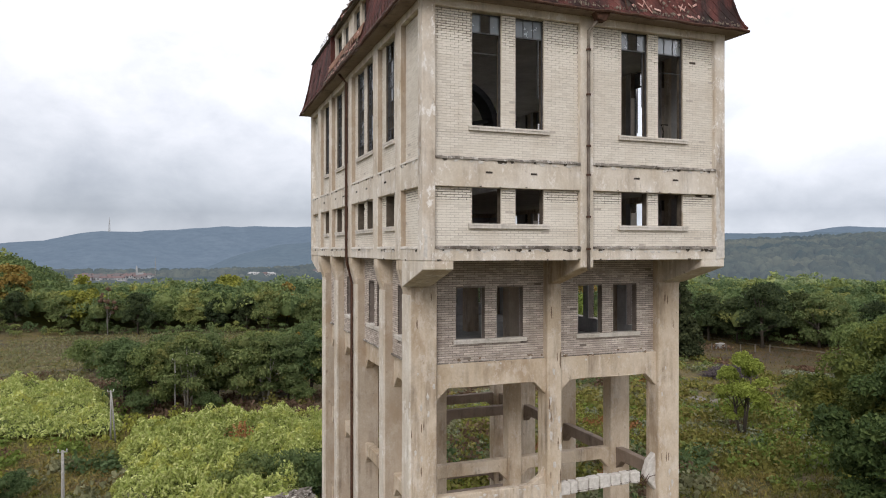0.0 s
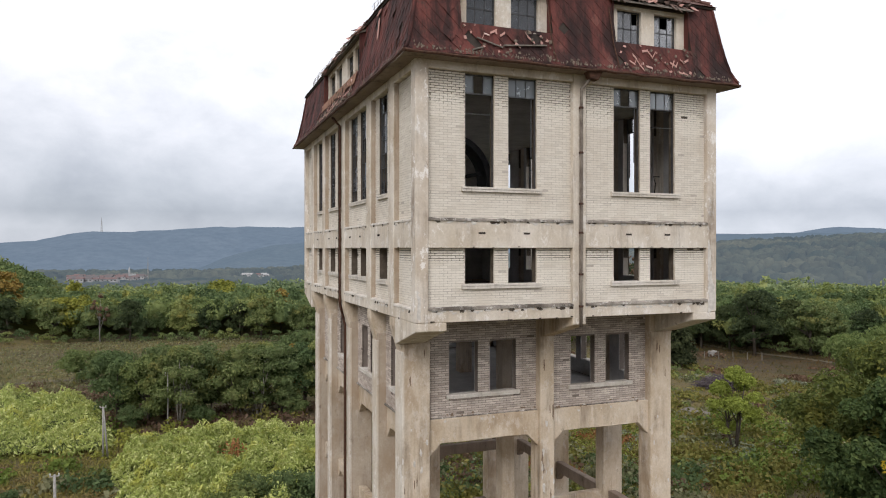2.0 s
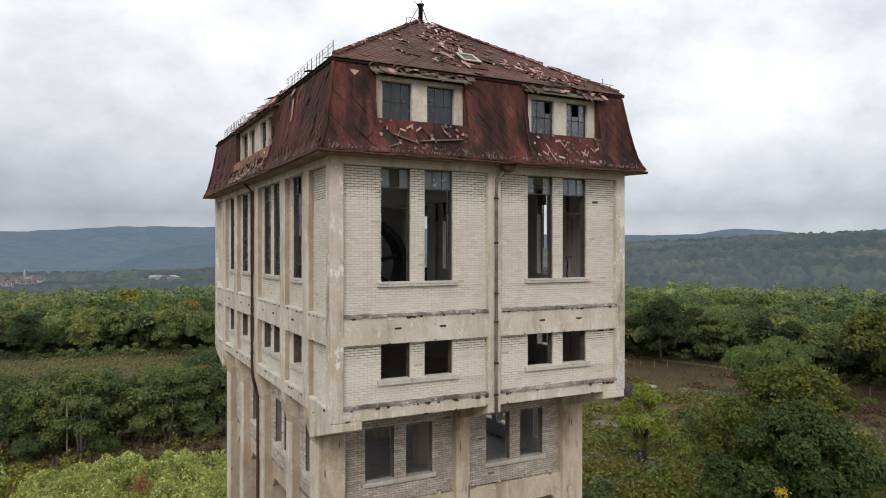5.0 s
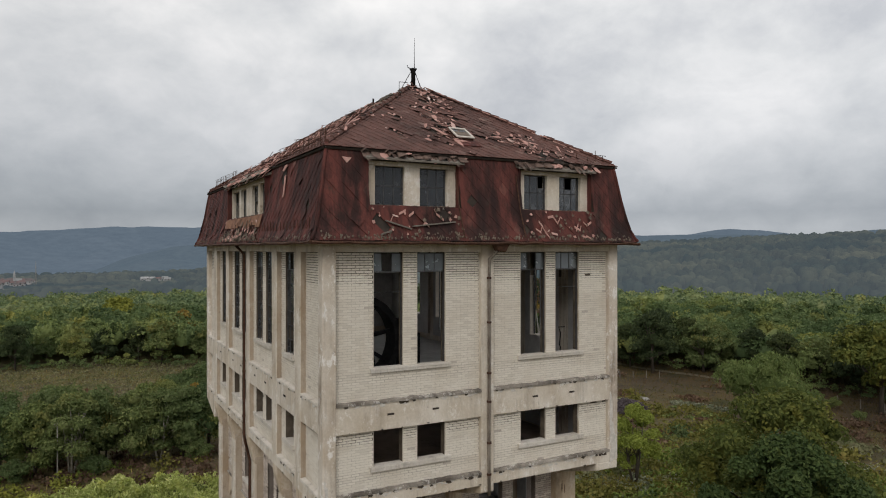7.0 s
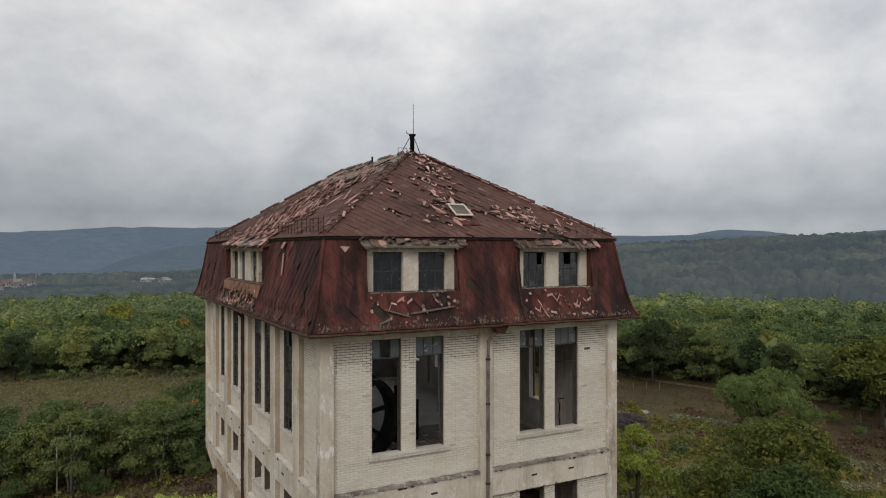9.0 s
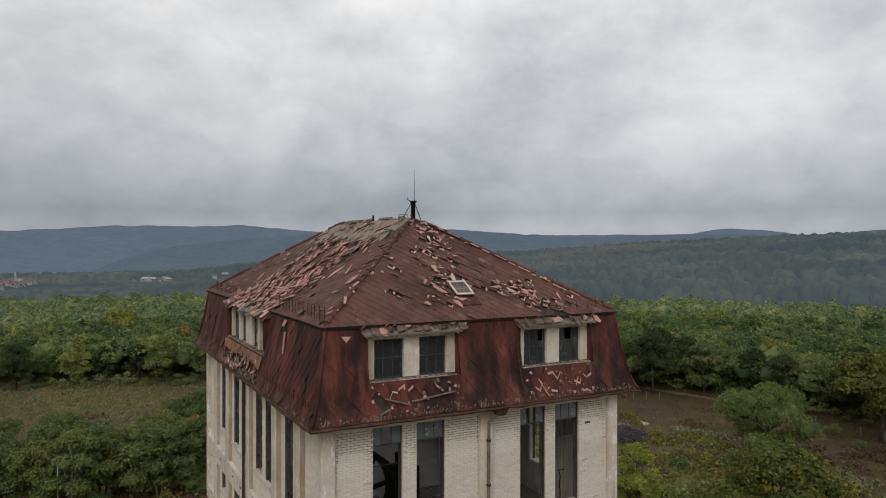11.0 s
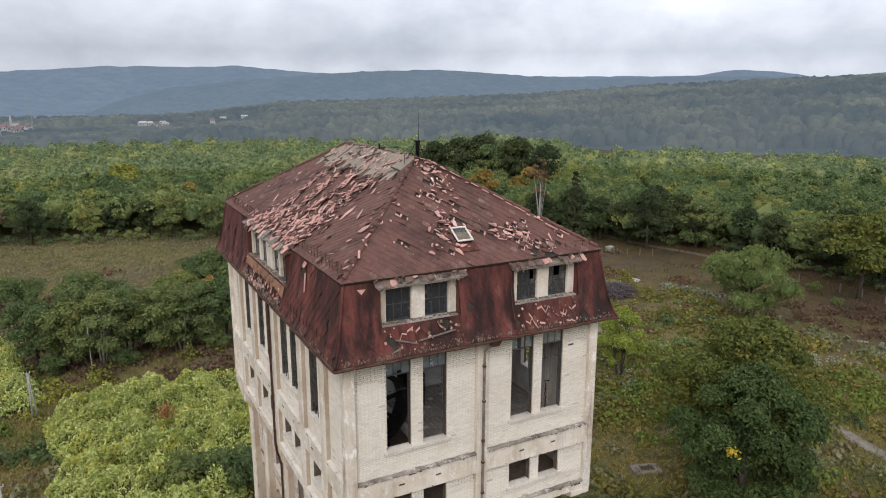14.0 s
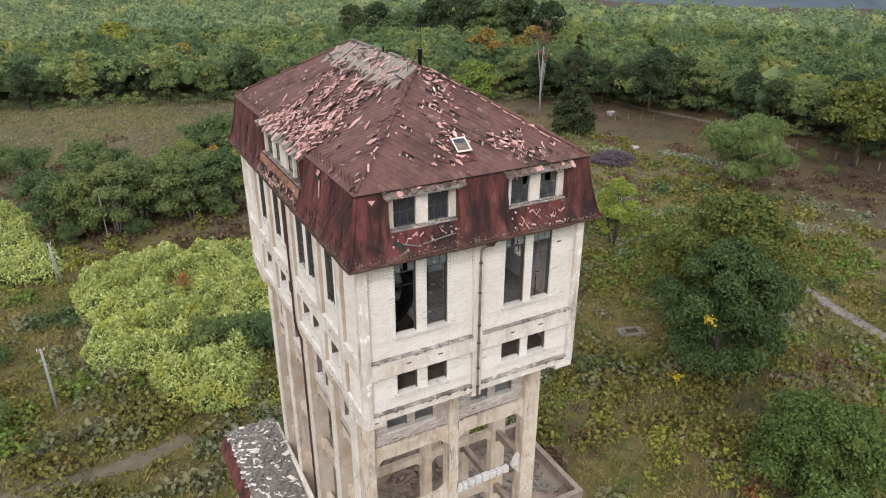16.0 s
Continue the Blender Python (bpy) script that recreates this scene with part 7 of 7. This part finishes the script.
    b.poly([sl(3.75, 2.05, 0.05), sl(4.12, 1.95, 0.05), sl(4.2, 2.4, 0.05), sl(4.0, 2.55, 0.05), sl(3.8, 2.45, 0.05)])
    part("roof_hole", b, DECK, tower, "dark patch for a hole in the side slope")
    b = Buf()
    b.prism([sl(3.72, 2.6, 0.06), sl(4.0, 2.62, 0.06), sl(4.1, 2.42, 0.10), sl(3.85, 2.38, 0.12)], (-0.02, 0, 0.01))
    b.prism([sl(3.62, 1.55, 0.06), sl(3.72, 1.5, 0.06), sl(3.78, 2.2, 0.08), sl(3.66, 2.25, 0.08)], (-0.02, 0, 0.01))
    part("bent_tile", b, SHARD, tower)


skirt_litter()


# ---- inside the upper hall ----
def wheel():
    root = thing("hoisting_machine", "large dark steel hoisting drum over floor pit", "machine", (2.02, 2.9, 26.5))
    R = 1.52
    def ring(name, r0, r1, y0, y1):
        b, n = Buf(), 56
        for i in range(n):
            a = 2 * math.pi * i / n
            for r, y in ((r1, y0), (r1, y1), (r0, y1), (r0, y0)):
                b.v.append((r * math.cos(a), y, r * math.sin(a)))
        for i in range(n):
            q = (i + 1) % n
            for k in range(4):
                m = (k + 1) % 4
                b.f.append((4 * i + k, 4 * i + m, 4 * q + m, 4 * q + k))
        part(name, b, STEEL, root, smooth=False)
    ring("flange", R - 0.2, R, -0.42, -0.34)
    ring("flange", R - 0.2, R, 0.30, 0.38)
    ring("drum", R - 0.2, R - 0.08, -0.34, 0.30)
    for k in range(8):
        a = 2 * math.pi * k / 8 + 0.2
        b = Buf()
        b.bar((0.2 * math.cos(a), 0, 0.2 * math.sin(a)), ((R - 0.15) * math.cos(a), 0, (R - 0.15) * math.sin(a)), 0.12, 0.14, (0, 1, 0))
        part("spoke", b, STEEL, root)
    b = Buf()
    b.tube([(0, -0.9, 0), (0, 0.9, 0)], 0.22, 16)
    part("axle", b, STEEL, root)
    for y in (-0.95, 0.75):
        b = Buf()
        b.hexa([(-0.5, y, -1.75), (0.5, y, -1.75), (0.5, y + 0.25, -1.75), (-0.5, y + 0.25, -1.75), (-0.25, y, 0.3), (0.25, y, 0.3), (0.25, y + 0.25, 0.3), (-0.25, y + 0.25, 0.3)])
        part("bearing", b, STEEL, root)


wheel()


def inner_walls():
    b = Buf()
    b.box(5.95, 7.6, 2.3, 2.55, 24.75, 25.65)
    single("low_wall", b, PLASTER, "low broken inner wall topped with rubble", kind="structure", bevel=0.02)
    b = Buf()
    b.box(4.6, 5.6, 5.2, 6.0, 24.75, 26.3)
    b.tube([(5.1, 5.6, 26.2), (5.1, 5.6, 27.4)], 0.10, 8)
    b.tube([(4.8, 5.3, 26.2), (4.75, 5.3, 26.9)], 0.16, 8)
    single("machine_block", b, STEEL, "dark iron brake machine on the hall floor", "machine", bevel=0.02)
    b = Buf()
    b.tube([(9.3, 1.3, 24.75), (9.3, 1.3, 26.0), (9.25, 1.28, 26.05), (9.27, 1.25, 26.5), (9.17, 1.22, 26.72), (9.41, 1.2, 26.72)], 0.022, 6)
    single("iron_hook", b, STEEL, "bent iron hook standing on the hall floor", "hook")
    b = Buf()
    for _ in range(160):
        x, y = rnd.uniform(5.9, 7.6), rnd.uniform(0.5, 2.9)
        z = 24.75 + (0.9 if y > 2.3 and y < 2.6 else 0.0)
        s = rnd.uniform(0.03, 0.11)
        b.box(x, x + s * 1.8, y, y + s, z, z + s * rnd.uniform(0.4, 0.9))
    tagged(single("rubble", b, SHARD, "broken brick rubble on the hall floor", "rubble"), kind="stuff")


inner_walls()

# ---- low buildings at the foot ----
def side_annex():
    root = thing("annex", "low annex with collapsed grey and red roof", "annex")
    b = Buf()
    b.box(-3.25, -3.0, 7.0, 19.3, -0.2, 8.3); b.box(-3.0, 0.15, 19.05, 19.3, -0.2, 8.5); b.box(-3.0, 0.15, 7.0, 7.25, -0.2, 8.3)
    part("wall", b, CONCRETE_LOW, root)
    b = Buf()
    b.box(-0.06, 0.19, 7.3, 18.6, -0.2, 9.1)
    part("parapet", b, CONCRETE, root, bevel=0.04, rough=0.03)
    top, far, near = Vector((-0.08, 18.4, 9.6)), Vector((-3.35, 19.4, 8.75)), Vector((-3.15, 13.3, 8.6))
    b = Buf()
    b.prism([top, far, near], (0, 0, -0.12))
    part("roof_slope", b, LEDGE, root)
    b = Buf()
    b.prism([top, near, Vector((-3.1, 7.2, 7.7)), Vector((-0.1, 7.2, 7.9))], (0, 0, -0.12))
    part("fallen_slope", b, BOARD, root, rough=0.06)
    b = Buf()
    b.prism([far, near, Vector((-3.75, 12.6, 7.5)), Vector((-3.9, 19.4, 7.6))], (0.06, 0, 0))
    part("skirt", b, TILE_RED, root, "dark red tiled skirt")
    pale, dark = Buf(), Buf()
    for k in range(760):
        u, v = sorted((rnd.random(), rnd.random()))
        c = top * u + far * (v - u) + near * (1 - v)
        if k % 3 == 0:
            u = math.sqrt(rnd.random())
            v = rnd.random()
            c = top * (1 - u) + (near * v + Vector((-0.1, 9.5, 8.2)) * (1 - v)) * u
        s, a = rnd.uniform(0.06, 0.3), rnd.uniform(0, 6.28)
        ca, sa = math.cos(a), math.sin(a)
        w = s * rnd.uniform(0.15, 0.5)
        z = rnd.uniform(0.01, 0.1)
        pts = [c + Vector((x * ca - y * sa, x * sa + y * ca, z + rnd.uniform(0, 0.08))) for x, y in ((-s, -w), (s, -w), (s, w), (-s, w))]
        (pale if rnd.random() < 0.2 else dark).prism(pts, (0, 0, 0.02))
    tagged(part("broken_sheet", pale, SILL, root, "pale peeling roofing sheet"), kind="stuff")
    tagged(part("debris", dark, BOARD, root), kind="stuff")
    b = Buf()
    b.tube([top + Vector((0, 0, 0.03)), near + Vector((0, 0, 0.03))], 0.06, 6)
    part("hip_cap", b, BOARD, root)


side_annex()


def yard_building():
    root = thing("roofless_annex", "roofless low annex with parapet and rubble", "annex")
    x0, x1, y0, y1, z = 10.75, 18.9, 6.9, 15.5, 4.0
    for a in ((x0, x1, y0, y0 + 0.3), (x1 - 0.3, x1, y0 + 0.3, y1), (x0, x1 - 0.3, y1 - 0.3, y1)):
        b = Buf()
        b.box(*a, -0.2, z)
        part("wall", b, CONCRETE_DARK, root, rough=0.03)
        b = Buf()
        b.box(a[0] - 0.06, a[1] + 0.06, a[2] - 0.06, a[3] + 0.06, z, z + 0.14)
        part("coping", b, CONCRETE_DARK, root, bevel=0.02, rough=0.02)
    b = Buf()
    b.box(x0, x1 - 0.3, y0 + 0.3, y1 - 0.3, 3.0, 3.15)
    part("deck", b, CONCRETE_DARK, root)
    b = Buf()
    for _ in range(260):
        x, y, s = rnd.uniform(x0 + 0.2, x1 - 0.6), rnd.uniform(y0 + 0.4, y1 - 0.6), rnd.uniform(0.05, 0.2)
        b.bar((x, y, 3.2), (x + rnd.uniform(-0.6, 0.6), y + rnd.uniform(-0.6, 0.6), 3.2 + rnd.uniform(0, 0.25)), s, s * 0.5)
    tagged(part("debris", b, BOARD, root), kind="stuff")


yard_building()


def tower_base():
    b = Buf()
    b.box(0.4, W - 0.4, 2.2, D - 2.2, 6.3, 6.5)
    part("floor_slab", b, CONCRETE_DARK, tower)
    b = Buf()
    for _ in range(420):
        x, y, s = rnd.uniform(5.0, W - 1.0), rnd.uniform(2.6, D - 3), rnd.uniform(0.08, 0.35)
        b.bar((x, y, 6.5), (x + rnd.uniform(-0.8, 0.8), y + rnd.uniform(-0.8, 0.8), 6.55 + rnd.uniform(0, 0.5)), s, s * 0.6)
    tagged(part("debris", b, CONCRETE_DARK, tower, "rubble heap inside the tower foot"), kind="stuff")


tower_base()

# ---- things on the land ----
def strip(name, label, pts, widths, material, lift, category=""):
    b = Buf()
    n = len(pts)
    left, right = [], []
    for i, p in enumerate(pts):
        q0, q1 = Vector(pts[max(i - 1, 0)]), Vector(pts[min(i + 1, n - 1)])
        s = Vector((-(q1 - q0).y, (q1 - q0).x)).normalized() * widths[i] / 2
        for side, k in ((left, 1), (right, -1)):
            x, y = p[0] + k * s.x, p[1] + k * s.y
            side.append((x, y, land_z(x, y) + lift))
    b.v = left + right
    b.f = [(i, i + 1, n + i + 1, n + i) for i in range(n - 1)]
    return single(name, b, material, label, category, kind="structure")


def paths():
    rp, pp = smooth_path(ROAD_LINE), smooth_path(ROAD_SHORT)
    strip("road", "worn pale concrete lane through rough grass", rp, [1.8] * len(rp), ROAD, 0.05, "road")
    strip("road", "short stretch of old concrete lane", pp, [2.6] * len(pp), ROAD, 0.05, "road")
    tp = smooth_path([(x, y - 1.8) for x, y in TRACK_LINE])
    strip("track", "faint bare dirt track in the grass", tp, [1.9 + 0.4 * math.sin(1.7 * k) + 0.4 * math.sin(0.6 * k) for k in range(len(tp))], TRACK, 0.04, "track")
    fp = smooth_path([(112, 130), (116.5, 125.0), (119.3, 105.9), (123, 91), (124, 76), (121, 66)])
    strip("track", "far dirt lane along the wood edge", fp, [2.5] * len(fp), TRACK, 0.05, "track")
    lp = smooth_path([(-60, 122), (-44, 122), (-26, 124), (-12, 121), (5, 124), (14, 127), (24, 128)])
    strip("track", "pale far track across the meadow", lp, [2.2] * len(lp), TRACK, 0.05, "track")


paths()


def slab(x, y, w, d, turn, label):
    root = thing("concrete_slab", label, "slab", (x, y, land_z(x, y)))
    root.rotation_euler = (0, 0, radians(turn))
    b = Buf()
    b.box(-w / 2, w / 2, -d / 2, d / 2, -0.1, 0.22)
    part("slab", b, ROAD, root, bevel=0.04, rough=0.04)
    b = Buf()
    b.box(-w * 0.2, w * 0.28, -d * 0.2, d * 0.25, 0.225, 0.24)
    # A dark plate on the solid slab stands for the shaded shaft.
    part("opening", b, DECK, root, "dark plate in place of the open shaft")


slab(42.0, 26.8, 3.0, 1.8, -20, "cracked concrete shaft cover in grass")


def pole(x, y, h, r, label, twin=False):
    root = thing("utility_pole", label, "pole", (x, y, land_z(x, y)), "utility poles")
    b = Buf()
    b.tube([(0, 0, -0.3), (0.02, 0, h * 0.5), (0.0, 0.03, h)], [r, r * 0.85, r * 0.65], 8)
    part("post", b, POLE, root, smooth=True)
    if twin:
        b = Buf()
        b.tube([(0.55, 0.1, -0.3), (0.25, 0.05, h * 0.55), (0.06, 0.03, h * 0.97)], [r, r * 0.85, r * 0.65], 8)
        part("strut", b, POLE, root, smooth=True)
    b = Buf()
    b.bar((-0.35, 0, h - 0.12), (0.35, 0, h - 0.12), 0.07, 0.07)
    part("crossbar", b, POLE, root)
    for xx in (-0.3, 0.3):
        b = Buf()
        b.tube([(xx, 0, h - 0.1), (xx, 0, h + 0.05), (xx, 0, h + 0.12)], [0.02, 0.05, 0.03], 6)
        part("insulator", b, WHITE, root)


pole(-15.3, 41.2, 6.9, 0.15, "leaning weathered grey utility pole in grass")
pole(-14.6, 69.0, 6.1, 0.11, "weathered double utility pole by knotweed", True)
pole(-7.9, 81.5, 7.5, 0.09, "thin pale utility pole before the thicket")


def brush_pile():
    b = Buf()
    for _ in range(420):
        a, r = rnd.uniform(0, 6.28), 4.2 * math.sqrt(rnd.random())
        x, y = 82.5 + r * math.cos(a), 77.0 + 0.7 * r * math.sin(a)
        z = 2.0 * (1 - (r / 4.4) ** 2) * rnd.uniform(0.3, 1.0)
        t = rnd.uniform(0, 3.14)
        L = rnd.uniform(0.6, 1.8)
        b.bar((x - L * math.cos(t), y - L * math.sin(t), z + 0.05), (x + L * math.cos(t), y + L * math.sin(t), z + rnd.uniform(0, 0.6)), 0.09, 0.09)
    single("brush_pile", b, BRUSH, "heap of grey-brown cut brushwood", "brush pile", kind="stuff")


brush_pile()


LOG_A, LOG_B = (32.7, 10.8, 0.2), (35.7, 10.7, 0.22)


def scattered():
    """Fallen stones and a log lying in the meadow."""
    for x, y, r, seed, label in ((93.2, 82.8, 1.1, 3, "broken pale concrete lump in dry weeds"), (67.1, 50.8, 0.6, 4, "small white stone beside the old lane"), (92.8, 82.1, 1.0, 5, "flat pale stone in dry grass")):
        g = random.Random(seed)
        b = Buf()
        rings = []
        for z, k in ((-0.1, 1.0), (0.18, 0.95), (0.36, 0.6)):
            rings.append([(k * r * g.uniform(0.8, 1.15) * math.cos(6.283 * i / 8), 0.6 * k * r * g.uniform(0.8, 1.15) * math.sin(6.283 * i / 8), z * r + g.uniform(-0.03, 0.03)) for i in range(8)])
        b.v = [v for ring in rings for v in ring]
        b.f = [(8 * j + i, 8 * j + (i + 1) % 8, 8 * j + 8 + (i + 1) % 8, 8 * j + 8 + i) for j in range(2) for i in range(8)] + [tuple(16 + i for i in range(8)), tuple(reversed(range(8)))]
        ob = single("stone", b, POLE, label, "stone", bevel=0.02)
        ob.location = (x, y, land_z(x, y))
        ob.rotation_euler = (0, 0, seed * 0.7)
    b = Buf()
    b.tube([LOG_A, ((LOG_A[0] + LOG_B[0]) / 2, (LOG_A[1] + LOG_B[1]) / 2 + 0.08, 0.2), LOG_B], [0.13, 0.11, 0.08], 9)
    single("log", b, BARK_PALE, "pale bare log lying in the weeds", "log", smooth=True)


scattered()


def fences():
    proto = None
    spots = [(121.5 + 0.25 * i, 70 - 4.2 * i) for i in range(8)] + [(112 - 2.5 * i, 97 + 1.6 * i) for i in range(5)]
    for x, y in spots:
        if proto is None:
            proto = thing("fence_post", "short weathered grey-brown fence post", "post", (x, y, land_z(x, y)), "fence posts")
            b = Buf()
            b.hexa([(-0.09, -0.09, -0.2), (0.09, -0.09, -0.2), (0.09, 0.09, -0.2), (-0.09, 0.09, -0.2), (-0.07, -0.07, 1.7), (0.07, -0.07, 1.7), (0.07, 0.07, 1.7), (-0.07, 0.07, 1.7)])
            part("post", b, POST, proto, bevel=0.015)
        else:
            copy_thing(proto, Matrix.Translation((x, y, land_z(x, y))))
    b = Buf()
    b.box(105.4, 107.2, 105.0, 106.2, -0.1, 1.2)
    single("concrete_block", b, POLE, "pale concrete block shelter by the lane", "block", bevel=0.08, rough=0.05)


fences()

# ---- the far town ----
def house(x, y, z, w, d, h, turn, roof, label):
    root = thing("house", label, "house", (x, y, z), "houses of the far town")
    root.rotation_euler = (0, 0, turn)
    b = Buf()
    b.box(-w / 2, w / 2, -d / 2, d / 2, -6, h)
    part("wall", b, FAR_WALL, root)
    b = Buf()
    b.prism([(-w / 2 - 0.5, -d / 2 - 0.5, h), (-w / 2 - 0.5, d / 2 + 0.5, h), (-w / 2 - 0.5, 0, h + d * 0.42)], (w + 1, 0, 0))
    part("roof", b, roof, root)
    for k in (-0.28, 0.28):
        b = Buf()
        b.box(k * w - 0.9, k * w + 0.9, -d / 2 - 0.06, -d / 2 - 0.01, h * 0.35, h * 0.75)
        part("window", b, DECK, root)


def town():
    rng = random.Random(21)
    for i in range(92):
        az = -8.0 + 5.2 * rng.random() ** 1.2 if i < 80 else rng.uniform(4.5, 12.5)
        r = rng.uniform(1250, 1740) if i < 80 else rng.uniform(1500, 1750)
        x, y = r * math.sin(radians(az)), r * math.cos(radians(az))
        big = i >= 82
        z = far_height(az, r) + (4.0 if big else 4.0)
        house(x, y, z, rng.uniform(12, 19) * (0.85 if big else 0.62), rng.uniform(8, 11) * (0.6 if big else 0.75), rng.uniform(3.5, 5.5) * (0.7 if big else 1.0), rng.uniform(-0.7, 0.7) - radians(az), FAR_WALL if big else (RED_ROOF, BROWN_ROOF)[i % 2], "white far-off shed among trees" if big else ("far-off white house with red roof", "far-off white house with brown roof")[i % 2])
    az, r = -3.9, 1600
    x, y, z = r * math.sin(radians(az)), r * math.cos(radians(az)), far_height(-3.9, 1600) + 8
    root = thing("church", "far-off white church with pointed steeple", "church", (x, y, z))
    b = Buf(); b.box(-2, 2, -2, 2, -6, 12); part("steeple", b, FAR_WALL, root)
    b = Buf(); b.v = [(-2.2, -2.2, 12), (2.2, -2.2, 12), (2.2, 2.2, 12), (-2.2, 2.2, 12), (0, 0, 21)]; b.f = [(0, 1, 4), (1, 2, 4), (2, 3, 4), (3, 0, 4), (3, 2, 1, 0)]; part("spire", b, FAR_WALL, root)
    b = Buf(); b.box(2, 13, -4, 4, -6, 5); part("nave", b, FAR_WALL, root)
    for az, r, h, w, label in ((-2.6, 1500, 34, 2.6, "far-off steel lattice radio mast"), (-5.6, 4700, 75, 9.0, "distant television tower on wooded hill")):
        x, y = r * math.sin(radians(az)), r * math.cos(radians(az))
        z = far_height(az, r) + 4 if r < 2400 else skyline(BLUE, 4750)(az) - 10
        root = thing("radio_mast", label, "mast", (x, y, z))
        for sx in (-1, 1):
            for sy in (-1, 1):
                b = Buf()
                b.bar((sx * w / 2, sy * w / 2, -8), (sx * w * 0.2, sy * w * 0.2, h), w * 0.13, w * 0.13)
                part("leg", b, POLE, root)
        for k in range(7):
            f = k / 7
            q = w / 2 * (1 - f) + w * 0.2 * f
            b = Buf()
            b.bar((-q, -q, h * f), (q, -q, h * (f + 0.1)), w * 0.09, w * 0.09)
            b.bar((q, q, h * f), (-q, q, h * (f + 0.1)), w * 0.09, w * 0.09)
            part("brace", b, POLE, root)
        b = Buf()
        b.tube([(0, 0, h), (0, 0, h * 1.25)], w * 0.12, 6)
        part("aerial", b, POLE, root)


town()
